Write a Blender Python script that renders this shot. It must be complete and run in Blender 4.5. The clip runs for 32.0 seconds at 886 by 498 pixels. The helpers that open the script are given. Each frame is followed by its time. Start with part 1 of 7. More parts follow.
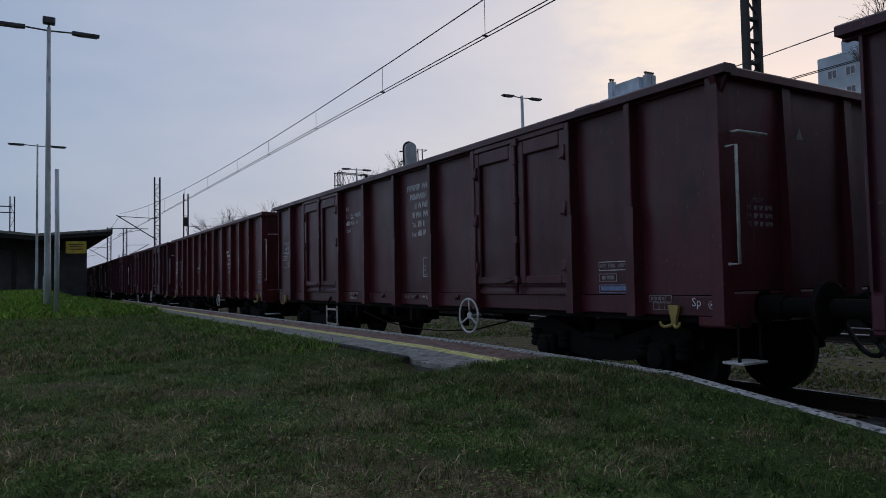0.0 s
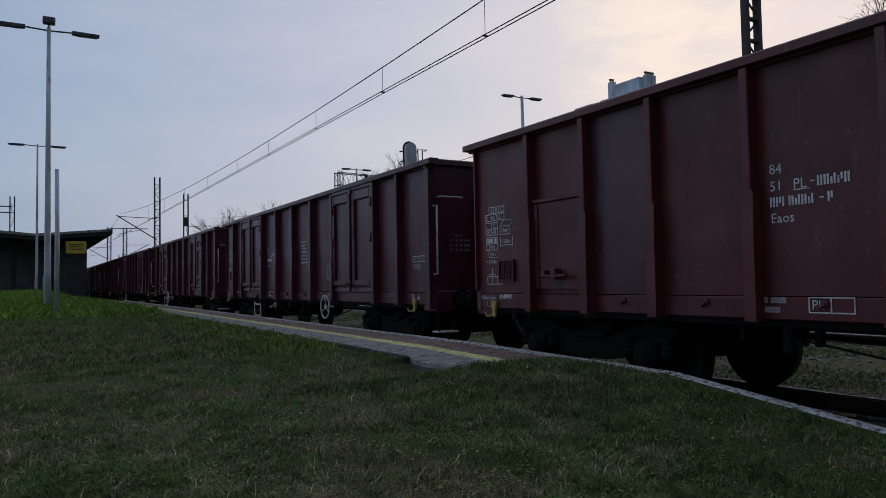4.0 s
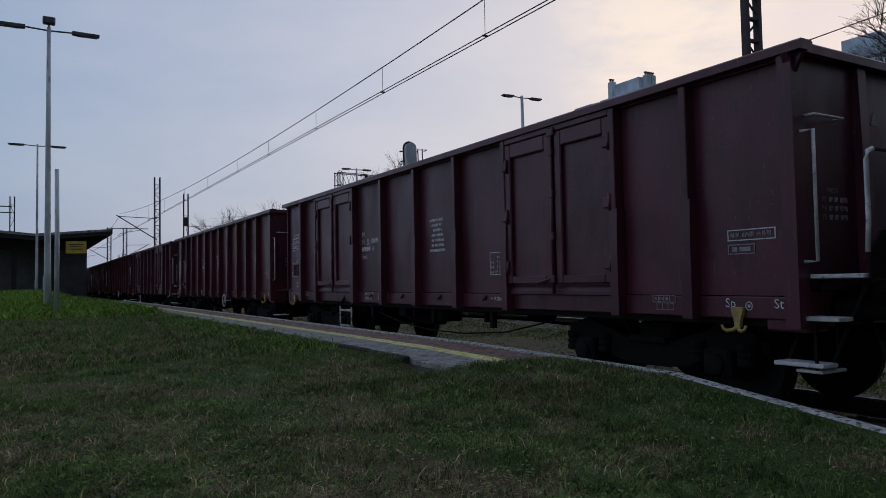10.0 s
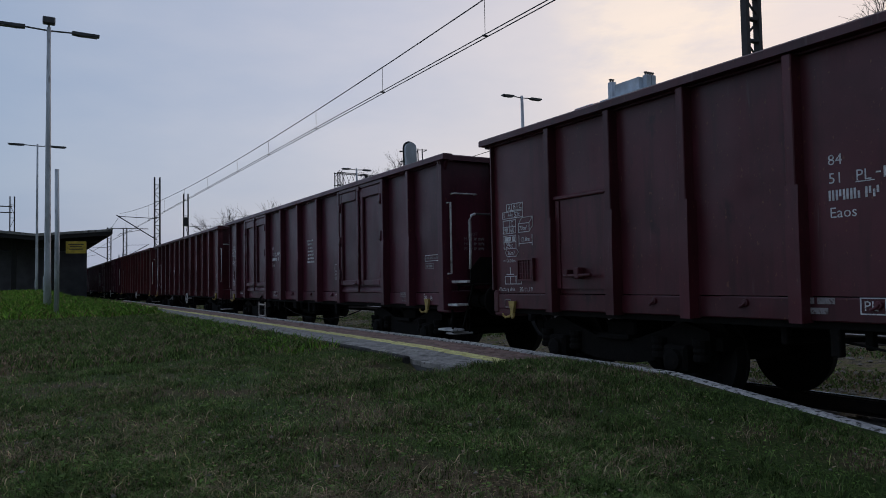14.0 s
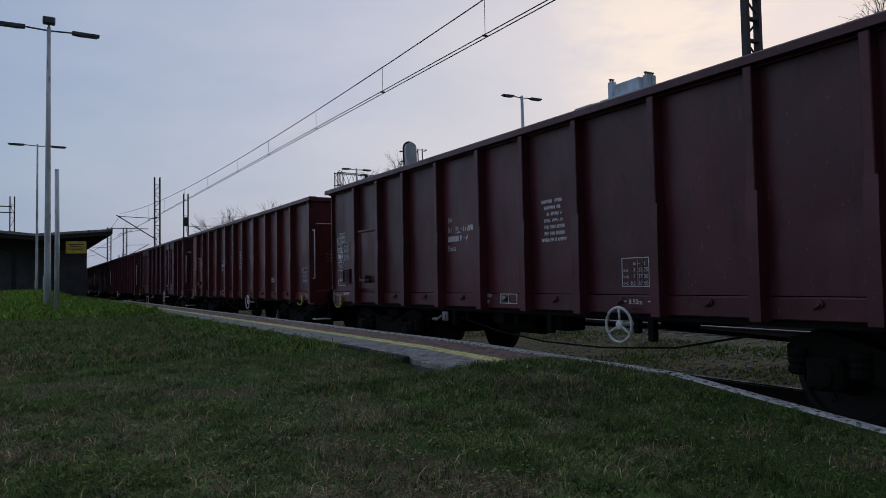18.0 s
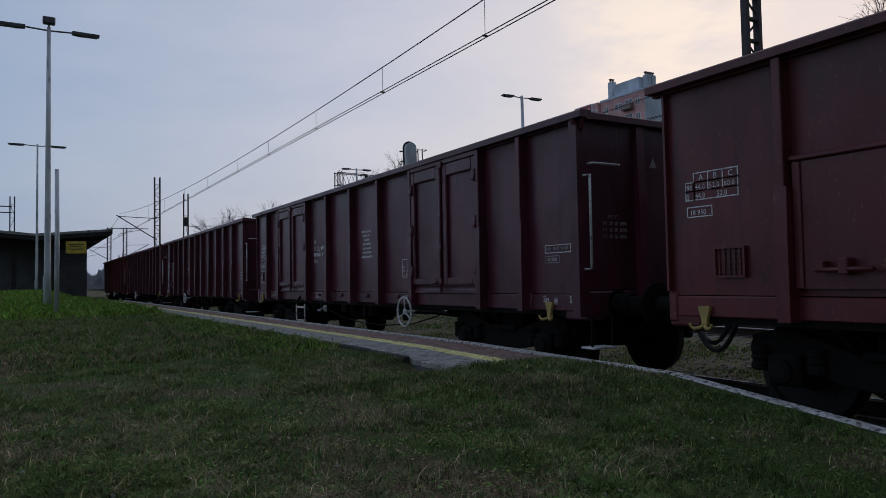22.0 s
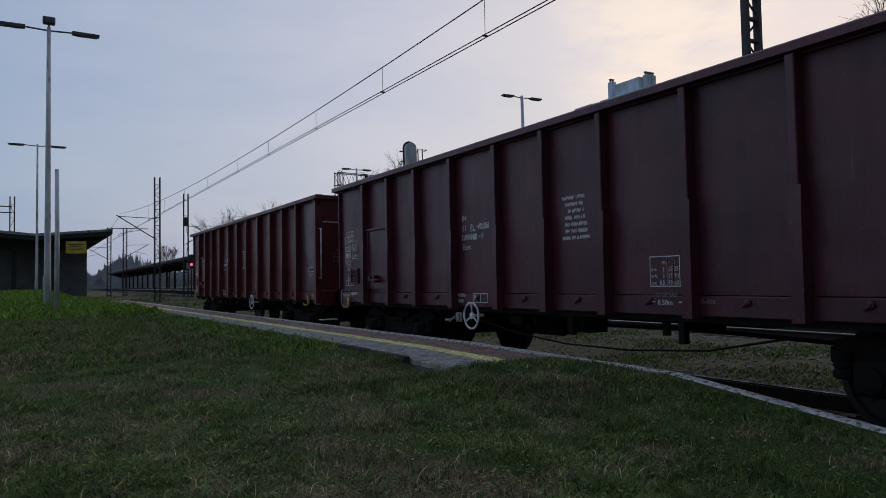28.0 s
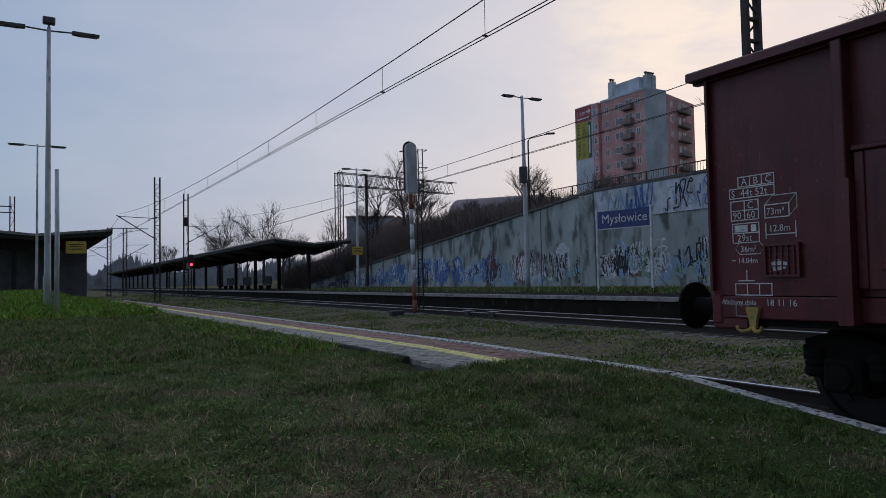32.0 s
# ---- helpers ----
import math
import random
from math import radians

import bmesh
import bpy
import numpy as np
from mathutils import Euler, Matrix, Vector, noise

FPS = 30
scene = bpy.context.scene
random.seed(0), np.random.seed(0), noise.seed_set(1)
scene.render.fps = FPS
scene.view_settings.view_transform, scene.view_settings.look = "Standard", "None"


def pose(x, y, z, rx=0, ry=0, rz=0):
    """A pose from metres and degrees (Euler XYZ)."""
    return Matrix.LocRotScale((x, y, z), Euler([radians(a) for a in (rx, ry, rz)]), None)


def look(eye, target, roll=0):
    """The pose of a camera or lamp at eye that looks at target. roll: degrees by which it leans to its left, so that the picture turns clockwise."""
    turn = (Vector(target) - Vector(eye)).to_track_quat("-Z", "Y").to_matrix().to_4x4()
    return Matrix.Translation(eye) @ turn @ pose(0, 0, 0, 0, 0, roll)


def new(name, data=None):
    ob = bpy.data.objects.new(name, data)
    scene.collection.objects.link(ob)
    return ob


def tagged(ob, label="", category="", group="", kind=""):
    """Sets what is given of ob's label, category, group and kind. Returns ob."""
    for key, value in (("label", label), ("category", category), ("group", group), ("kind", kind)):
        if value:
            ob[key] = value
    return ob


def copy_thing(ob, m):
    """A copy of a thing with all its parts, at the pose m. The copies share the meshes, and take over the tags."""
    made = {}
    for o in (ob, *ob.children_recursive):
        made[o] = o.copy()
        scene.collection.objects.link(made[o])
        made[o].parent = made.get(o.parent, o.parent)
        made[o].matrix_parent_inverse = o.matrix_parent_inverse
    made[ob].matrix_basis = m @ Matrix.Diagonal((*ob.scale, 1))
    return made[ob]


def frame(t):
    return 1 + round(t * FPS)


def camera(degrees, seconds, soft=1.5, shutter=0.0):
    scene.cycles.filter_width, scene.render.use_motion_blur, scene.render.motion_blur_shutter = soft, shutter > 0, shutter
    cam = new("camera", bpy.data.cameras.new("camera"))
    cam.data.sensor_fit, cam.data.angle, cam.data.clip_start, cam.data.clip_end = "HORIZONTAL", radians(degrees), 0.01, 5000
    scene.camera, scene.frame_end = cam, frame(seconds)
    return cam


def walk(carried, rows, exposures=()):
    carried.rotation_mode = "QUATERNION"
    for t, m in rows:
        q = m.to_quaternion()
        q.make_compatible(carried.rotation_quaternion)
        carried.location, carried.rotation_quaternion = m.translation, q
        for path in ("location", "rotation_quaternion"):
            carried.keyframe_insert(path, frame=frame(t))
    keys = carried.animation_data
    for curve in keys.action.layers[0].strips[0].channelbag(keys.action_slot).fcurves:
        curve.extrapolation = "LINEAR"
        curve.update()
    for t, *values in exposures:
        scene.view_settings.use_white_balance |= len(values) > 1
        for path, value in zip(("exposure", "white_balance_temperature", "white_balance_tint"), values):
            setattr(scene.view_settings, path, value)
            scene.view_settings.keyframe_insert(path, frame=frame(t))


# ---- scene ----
# All lengths in metres. Track one runs along +y at x = TRACK, its rail tops at z = RAIL1.
TRACK = 6.686
RAIL1 = 0.027
WIRE1 = 6.83
cam = camera(63.56, 32.0, soft=0.9)
CAM_POSE = Matrix.Translation((0.0, 0.0, 1.30)) @ pose(0, 0, 0, 90 + 2.529, 0, -30.334) @ pose(0, 0, 0, 0, 0, -1.0485)
walk(cam, [(0.0, CAM_POSE), (32.0, CAM_POSE)], exposures=[(0.0, 0.0), (32.0, 0.0)])

# ---- world and light: hazy evening sky, glow low beyond the train ----
SUN_AZ = radians(62)      # from +y towards +x
SUN_EL = radians(3)
world = bpy.data.worlds.new("sky")
scene.world = world
world.use_nodes = True
wn, wl = world.node_tree.nodes, world.node_tree.links
wn.clear()


def wnode(kind, **kw):
    n = wn.new(kind)
    for k, val in kw.items():
        n.inputs[k].default_value = val
    return n


sky = wn.new("ShaderNodeTexSky")
sky.sky_type = "NISHITA"
sky.sun_disc = False
sky.sun_elevation = SUN_EL
sky.sun_rotation = SUN_AZ
sky.air_density, sky.dust_density, sky.ozone_density = 1.2, 2.0, 2.0
coord = wn.new("ShaderNodeTexCoord")
# thin cloud veil over the whole dome, warmer towards the glow
glow_dir = Vector((math.sin(SUN_AZ), math.cos(SUN_AZ), 0.22)).normalized()
dot = wn.new("ShaderNodeVectorMath")
dot.operation = "DOT_PRODUCT"
dot.inputs[1].default_value = glow_dir
wl.new(coord.outputs["Generated"], dot.inputs[0])
veil = wn.new("ShaderNodeValToRGB")
veil.color_ramp.elements[0].position, veil.color_ramp.elements[0].color = 0.0, (0.22, 0.275, 0.395, 1)
veil.color_ramp.elements[1].position, veil.color_ramp.elements[1].color = 1.0, (0.585, 0.553, 0.58, 1)
for pos, col in ((0.25, (0.255, 0.32, 0.46, 1)), (0.50, (0.298, 0.376, 0.534, 1)), (0.73, (0.262, 0.336, 0.480, 1)), (0.91, (0.446, 0.462, 0.558, 1))):
    el = veil.color_ramp.elements.new(pos)
    el.color = col
half = wnode("ShaderNodeMath")
half.operation = "MULTIPLY_ADD"
half.inputs[1].default_value, half.inputs[2].default_value = 0.5, 0.5
wl.new(dot.outputs["Value"], half.inputs[0])
wl.new(half.outputs[0], veil.inputs[0])
# soft cloud banks
flat = wn.new("ShaderNodeMapping")
flat.inputs["Scale"].default_value = (1.3, 1.3, 4.0)
wl.new(coord.outputs["Generated"], flat.inputs[0])
cl = wnode("ShaderNodeTexNoise", Scale=2.6, Detail=5.0, Roughness=0.55)
wl.new(flat.outputs[0], cl.inputs["Vector"])
cr = wn.new("ShaderNodeValToRGB")
cr.color_ramp.elements[0].position, cr.color_ramp.elements[0].color = 0.36, (0.95, 0.96, 0.985, 1)
cr.color_ramp.elements[1].position, cr.color_ramp.elements[1].color = 0.68, (1.12, 1.07, 1.03, 1)
wl.new(cl.outputs[0], cr.inputs[0])
mul = wn.new("ShaderNodeMixRGB")
mul.blend_type = "MULTIPLY"
mul.inputs[0].default_value = 1.0
wl.new(veil.outputs[0], mul.inputs[1])
wl.new(cr.outputs[0], mul.inputs[2])
# the evening sky darkens towards the end of the line behind the platform's end
along = wn.new("ShaderNodeSeparateXYZ")
wl.new(coord.outputs["Generated"], along.inputs[0])
dusk = wnode("ShaderNodeMapRange")
dusk.interpolation_type = "SMOOTHSTEP"
dusk.inputs["From Min"].default_value, dusk.inputs["From Max"].default_value = -0.80, 0.10
dusk.inputs["To Min"].default_value, dusk.inputs["To Max"].default_value = 0.30, 1.0
wl.new(along.outputs["Y"], dusk.inputs["Value"])
dim = wn.new("ShaderNodeMixRGB")
dim.blend_type = "MULTIPLY"
dim.inputs[0].default_value = 1.0
wl.new(mul.outputs[0], dim.inputs[1])
wl.new(dusk.outputs[0], dim.inputs[2])
# one warm cloud bank beside the glow
bank_dir = Vector((0.705, 0.635, 0.317)).normalized()
near_bank = wn.new("ShaderNodeVectorMath")
near_bank.operation = "DOT_PRODUCT"
near_bank.inputs[1].default_value = bank_dir
wl.new(coord.outputs["Generated"], near_bank.inputs[0])
soft_bank = wnode("ShaderNodeMapRange")
soft_bank.interpolation_type = "SMOOTHSTEP"
soft_bank.inputs["From Min"].default_value, soft_bank.inputs["From Max"].default_value = 0.986, 0.9992
wl.new(near_bank.outputs["Value"], soft_bank.inputs["Value"])
puff = wnode("ShaderNodeTexNoise", Scale=5.0, Detail=6.0, Roughness=0.6)
wl.new(flat.outputs[0], puff.inputs["Vector"])
edge = wnode("ShaderNodeMapRange")
edge.inputs["From Min"].default_value, edge.inputs["From Max"].default_value = 0.40, 0.62
wl.new(puff.outputs[0], edge.inputs["Value"])
lit = wn.new("ShaderNodeMath")
lit.operation = "MULTIPLY"
wl.new(soft_bank.outputs[0], lit.inputs[0])
wl.new(edge.outputs[0], lit.inputs[1])
warm = wn.new("ShaderNodeMixRGB")
warm.blend_type = "MULTIPLY"
warm.inputs[2].default_value = (1.30, 1.20, 1.02, 1)
wl.new(lit.outputs[0], warm.inputs[0])
wl.new(dim.outputs[0], warm.inputs[1])
bg1 = wnode("ShaderNodeBackground", Strength=0.05)
bg2 = wnode("ShaderNodeBackground", Strength=1.06)
wl.new(sky.outputs[0], bg1.inputs[0])
wl.new(warm.outputs[0], bg2.inputs[0])
add = wn.new("ShaderNodeAddShader")
out = wn.new("ShaderNodeOutputWorld")
wl.new(bg1.outputs[0], add.inputs[0])
wl.new(bg2.outputs[0], add.inputs[1])
wl.new(add.outputs[0], out.inputs[0])

sun = new("sun", bpy.data.lights.new("sun", "SUN"))
sun.data.energy, sun.data.angle, sun.data.color = 0.5, radians(20), (1.0, 0.86, 0.76)
sun.matrix_basis = look((math.sin(SUN_AZ) * 50, math.cos(SUN_AZ) * 50, math.tan(SUN_EL) * 50), (0, 0, 0))

# ---- materials ----
def material(name, base, rough=0.7, metal=0.0, stops=(), scale=4.0, fine=60.0, bump=0.15, spread=0.0, streak=0.0,
             dirt=None, dirt_at=0.6, spec=0.5, emit=None):
    """Two scales of noise over a base colour, with fine relief. spread: how far each object's tone strays from the rest.
    streak: stretches the stains downwards. dirt: colour of the stains that begin at dirt_at."""
    m = bpy.data.materials.new(name)
    m.use_nodes = True
    n, l = m.node_tree.nodes, m.node_tree.links
    b = n["Principled BSDF"]
    b.inputs["Roughness"].default_value, b.inputs["Metallic"].default_value = rough, metal
    b.inputs["Specular IOR Level"].default_value = spec
    tc = n.new("ShaderNodeTexCoord")
    mp = n.new("ShaderNodeMapping")
    mp.inputs["Scale"].default_value = (1, 1, 1 - streak)
    l.new(tc.outputs["Object"], mp.inputs[0])
    info = n.new("ShaderNodeObjectInfo")
    sh = n.new("ShaderNodeVectorMath")
    sh.operation = "ADD"
    l.new(mp.outputs[0], sh.inputs[0])
    far = n.new("ShaderNodeVectorMath")
    far.operation = "SCALE"
    far.inputs[0].default_value = (37.0, 23.0, 51.0)
    l.new(info.outputs["Random"], far.inputs["Scale"])
    l.new(far.outputs[0], sh.inputs[1])
    big = n.new("ShaderNodeTexNoise")
    big.inputs["Scale"].default_value, big.inputs["Detail"].default_value = scale, 6
    big.inputs["Roughness"].default_value = 0.6
    sm = n.new("ShaderNodeTexNoise")
    sm.inputs["Scale"].default_value, sm.inputs["Detail"].default_value = fine, 3
    l.new(sh.outputs[0], big.inputs["Vector"])
    l.new(tc.outputs["Object"], sm.inputs["Vector"])
    ramp = n.new("ShaderNodeValToRGB")
    dk = tuple(c * 0.72 for c in base)
    lt = tuple(min(1, c * 1.25) for c in base)
    ramp.color_ramp.elements[0].position, ramp.color_ramp.elements[0].color = 0.32, (*dk, 1)
    ramp.color_ramp.elements[1].position, ramp.color_ramp.elements[1].color = 0.68, (*lt, 1)
    for pos, col in stops:
        ramp.color_ramp.elements.new(pos).color = (*col, 1)
    l.new(big.outputs[0], ramp.inputs[0])
    last = ramp.outputs[0]
    if dirt:
        dr = n.new("ShaderNodeValToRGB")
        dr.color_ramp.elements[0].position, dr.color_ramp.elements[1].position = dirt_at, dirt_at + 0.12
        d2 = n.new("ShaderNodeTexNoise")
        d2.inputs["Scale"].default_value, d2.inputs["Detail"].default_value = scale * 2.3, 8
        l.new(sh.outputs[0], d2.inputs["Vector"])
        l.new(d2.outputs[0], dr.inputs[0])
        mx = n.new("ShaderNodeMixRGB")
        mx.inputs[2].default_value = (*dirt, 1)
        l.new(dr.outputs[0], mx.inputs[0])
        l.new(last, mx.inputs[1])
        last = mx.outputs[0]
    grain = n.new("ShaderNodeMixRGB")
    grain.blend_type = "MULTIPLY"
    grain.inputs[0].default_value = 0.35
    l.new(last, grain.inputs[1])
    l.new(sm.outputs[0], grain.inputs[2])
    hs = n.new("ShaderNodeHueSaturation")
    l.new(grain.outputs[0], hs.inputs["Color"])
    hs.inputs["Value"].default_value = 1.18
    if spread:
        va = n.new("ShaderNodeMapRange")
        va.inputs["To Min"].default_value, va.inputs["To Max"].default_value = 1.18 - spread, 1.18 + spread
        l.new(info.outputs["Random"], va.inputs["Value"])
        l.new(va.outputs[0], hs.inputs["Value"])
    l.new(hs.outputs[0], b.inputs["Base Color"])
    rr = n.new("ShaderNodeMapRange")
    rr.inputs["To Min"].default_value, rr.inputs["To Max"].default_value = max(0.02, rough - 0.12), min(1, rough + 0.12)
    l.new(big.outputs[0], rr.inputs["Value"])
    l.new(rr.outputs[0], b.inputs["Roughness"])
    if bump:
        bp = n.new("ShaderNodeBump")
        bp.inputs["Strength"].default_value, bp.inputs["Distance"].default_value = bump, 0.02
        l.new(sm.outputs[0], bp.inputs["Height"])
        l.new(bp.outputs[0], b.inputs["Normal"])
    if emit:
        b.inputs["Emission Color"].default_value, b.inputs["Emission Strength"].default_value = (*emit[:3], 1), emit[3]
    return m


def wagon_paint(name, base, grime, rust, seed, gloss=0.28):
    """Old wagon paint: cloudy fading, run-down grime, chips and rust specks over slightly buckled sheet."""
    m = bpy.data.materials.new(name)
    m.use_nodes = True
    n, l = m.node_tree.nodes, m.node_tree.links
    b = n["Principled BSDF"]
    b.inputs["Specular IOR Level"].default_value = 0.45
    tc = n.new("ShaderNodeTexCoord")
    info = n.new("ShaderNodeObjectInfo")
    far = n.new("ShaderNodeVectorMath")
    far.operation = "SCALE"
    far.inputs[0].default_value = (37.0 + seed, 23.0, 51.0)
    l.new(info.outputs["Random"], far.inputs["Scale"])
    at = n.new("ShaderNodeVectorMath")
    l.new(tc.outputs["Object"], at.inputs[0])
    l.new(far.outputs[0], at.inputs[1])

    def tex(scale, detail, stretch=1.0, rough=0.6):
        mp = n.new("ShaderNodeMapping")
        mp.inputs["Scale"].default_value = (1, 1, stretch)
        l.new(at.outputs[0], mp.inputs[0])
        t = n.new("ShaderNodeTexNoise")
        t.inputs["Scale"].default_value, t.inputs["Detail"].default_value, t.inputs["Roughness"].default_value = scale, detail, rough
        l.new(mp.outputs[0], t.inputs["Vector"])
        return t.outputs[0]

    def step(value, lo, hi, to=1.0):
        r = n.new("ShaderNodeMapRange")
        r.inputs["From Min"].default_value, r.inputs["From Max"].default_value, r.inputs["To Max"].default_value = lo, hi, to
        l.new(value, r.inputs["Value"])
        return r.outputs[0]

    def blend(fac, under, over):
        x = n.new("ShaderNodeMixRGB")
        l.new(fac, x.inputs[0])
        if isinstance(under, tuple):
            x.inputs[1].default_value = (*under, 1)
        else:
            l.new(under, x.inputs[1])
        x.inputs[2].default_value = (*over, 1)
        return x.outputs[0]
    cloud = tex(1.3, 6)
    col = blend(step(cloud, 0.32, 0.68), tuple(c * 0.72 for c in base), tuple(c * 1.28 for c in base))
    col = blend(step(tex(7.0, 8, 0.10), 0.50, 0.72, 0.75), col, grime)
    col = blend(step(tex(3.2, 9, 0.5, 0.7), 0.60, 0.70, 0.65), col, tuple(c * 0.5 for c in grime))
    col = blend(step(tex(30, 4, 0.6, 0.5), 0.665, 0.70, 0.9), col, rust)
    col = blend(step(tex(70, 3, 1.0, 0.5), 0.70, 0.74, 0.8), col, tuple(c * 0.3 for c in grime))
    col = blend(step(tex(16, 5, 0.08, 0.6), 0.66, 0.74, 0.30), col, (0.20, 0.16, 0.15))
    hs = n.new("ShaderNodeHueSaturation")
    va = n.new("ShaderNodeMapRange")
    va.inputs["To Min"].default_value, va.inputs["To Max"].default_value = 0.84, 1.16
    l.new(info.outputs["Random"], va.inputs["Value"])
    l.new(va.outputs[0], hs.inputs["Value"])
    l.new(col, hs.inputs["Color"])
    l.new(hs.outputs[0], b.inputs["Base Color"])
    rr = n.new("ShaderNodeMapRange")
    rr.inputs["From Min"].default_value, rr.inputs["From Max"].default_value = 0.3, 0.7
    rr.inputs["To Min"].default_value, rr.inputs["To Max"].default_value = gloss - 0.05, gloss + 0.14
    l.new(tex(2.6, 7, 0.4), rr.inputs["Value"])
    l.new(rr.outputs[0], b.inputs["Roughness"])
    wave = n.new("ShaderNodeBump")
    wave.inputs["Strength"].default_value, wave.inputs["Distance"].default_value = 0.35, 0.05
    l.new(tex(1.7, 1), wave.inputs["Height"])
    pit = n.new("ShaderNodeBump")
    pit.inputs["Strength"].default_value, pit.inputs["Distance"].default_value = 0.12, 0.006
    l.new(tex(60, 4), pit.inputs["Height"])
    l.new(wave.outputs[0], pit.inputs["Normal"])
    l.new(pit.outputs[0], b.inputs["Normal"])
    return m


PAINT = {
    "plum": wagon_paint("plum_brown_paint", (0.082, 0.016, 0.029), (0.034, 0.011, 0.014), (0.16, 0.055, 0.035), 1, 0.34),
    "brown": wagon_paint("brown_paint", (0.086, 0.016, 0.023), (0.035, 0.011, 0.012), (0.16, 0.06, 0.035), 2, 0.35),
    "red": wagon_paint("red_oxide_paint", (0.108, 0.017, 0.020), (0.044, 0.011, 0.012), (0.17, 0.07, 0.04), 3, 0.37),
    "patch": wagon_paint("repainted_plum", (0.084, 0.026, 0.039), (0.042, 0.018, 0.022), (0.12, 0.06, 0.04), 4, 0.28),
}
M_UNDER = material("brake_dust_steel", (0.010, 0.009, 0.008), 0.9, spec=0.15, scale=6, fine=40, bump=0.2, dirt=(0.018, 0.014, 0.011))
M_WHEEL = material("wheel_steel", (0.014, 0.012, 0.011), 0.7, metal=0.2, scale=8, fine=70)
M_TREAD = material("bright_rail_steel", (0.75, 0.75, 0.76), 0.14, metal=1.0, scale=9, fine=120, bump=0.05)
M_TREADTWO = material("dull_rail_steel", (0.30, 0.29, 0.29), 0.38, metal=1.0, scale=9, fine=120, bump=0.05)
M_RAIL = material("rusty_rail_steel", (0.035, 0.025, 0.020), 0.85, scale=6, fine=80, dirt=(0.04, 0.03, 0.026))
M_WHITE = material("white_paint", (0.62, 0.61, 0.60), 0.6, scale=7, fine=60, dirt=(0.22, 0.19, 0.17), dirt_at=0.6)
M_LADDER = material("rust_stained_white_paint", (0.55, 0.50, 0.46), 0.65, scale=6, fine=45, dirt=(0.20, 0.12, 0.07), dirt_at=0.52)
M_LETTER = material("white_lettering", (0.70, 0.69, 0.69), 0.7, scale=14, fine=90, bump=0, dirt=(0.22, 0.18, 0.18), dirt_at=0.60)
M_LETTER_OLD = material("faded_lettering", (0.30, 0.27, 0.27), 0.7, scale=14, fine=90, bump=0, dirt=(0.12, 0.08, 0.08), dirt_at=0.55)
M_BLUELET = material("blue_label_paint", (0.22, 0.28, 0.45), 0.6, scale=14, fine=90, bump=0)
M_YELLOW = material("yellow_paint", (0.40, 0.29, 0.08), 0.6, scale=9, fine=60, dirt=(0.20, 0.13, 0.05), dirt_at=0.62)
M_BLACK = material("black_rubber", (0.015, 0.015, 0.016), 0.6, scale=8)
M_PLATE = material("grey_metal_plate", (0.25, 0.25, 0.25), 0.5, metal=0.3, scale=9, dirt=(0.1, 0.08, 0.07))
M_KERB = material("whitewashed_concrete", (0.60, 0.57, 0.54), 0.9, scale=9, fine=110, bump=0.4, dirt=(0.10, 0.09, 0.08), dirt_at=0.50)
M_KERBDARK = material("dark_kerb_concrete", (0.055, 0.052, 0.048), 0.95, scale=4, fine=50, bump=0.4, spec=0.1, dirt=(0.09, 0.085, 0.075), dirt_at=0.58)
M_WHITEPOLE = material("white_painted_pole", (0.66, 0.67, 0.70), 0.55, scale=2, fine=50, bump=0.05, streak=0.7, dirt=(0.42, 0.42, 0.43), dirt_at=0.6)
M_EDGETWO = material("worn_edge_concrete", (0.33, 0.31, 0.29), 0.9, scale=3, fine=50, bump=0.3, dirt=(0.12, 0.11, 0.10), dirt_at=0.55)
M_CONC = material("dark_concrete", (0.13, 0.125, 0.12), 0.92, scale=3, fine=40, bump=0.4, dirt=(0.055, 0.052, 0.045), dirt_at=0.55)
M_BLACKCONC = material("near_black_concrete", (0.024, 0.021, 0.018), 0.95, spec=0.08, scale=1.5, fine=30, bump=0.4, streak=0.5, dirt=(0.06, 0.055, 0.05), dirt_at=0.6)
M_PAVER = material("grey_paving_block", (0.33, 0.305, 0.275), 0.9, spread=0.25, scale=9, fine=90, bump=0.4, dirt=(0.10, 0.09, 0.08))
M_PAVRED = material("red_brown_paving_block", (0.28, 0.175, 0.14), 0.9, spread=0.25, scale=9, fine=90, bump=0.4, dirt=(0.09, 0.07, 0.06))
M_LINE = material("yellow_line_paint", (0.86, 0.74, 0.30), 0.85, scale=8, fine=80, bump=0.3, dirt=(0.30, 0.25, 0.12), dirt_at=0.60)
M_POLE = material("galvanised_pole", (0.60, 0.63, 0.66), 0.5, metal=0.0, scale=3, fine=50, bump=0.08, streak=0.7, dirt=(0.30, 0.30, 0.31), dirt_at=0.6)
M_DARKMET = material("dark_painted_steel", (0.045, 0.042, 0.042), 0.7, scale=5, fine=60, dirt=(0.07, 0.045, 0.035))
M_LAMP = material("lamp_housing", (0.10, 0.10, 0.105), 0.5, metal=0.3, scale=5)
M_ROOF = material("canopy_roof_felt", (0.16, 0.155, 0.15), 0.9, scale=2, fine=30, dirt=(0.30, 0.26, 0.23), dirt_at=0.6)
# Bluish grey that paints the hazy shade under the near canopy.
M_SHADEHAZE = material("hazy_shade_grey", (0.16, 0.16, 0.18), 0.9, scale=1.2, fine=20)
M_CANOPY = material("canopy_dark_steel", (0.030, 0.028, 0.027), 0.85, scale=2, fine=30)
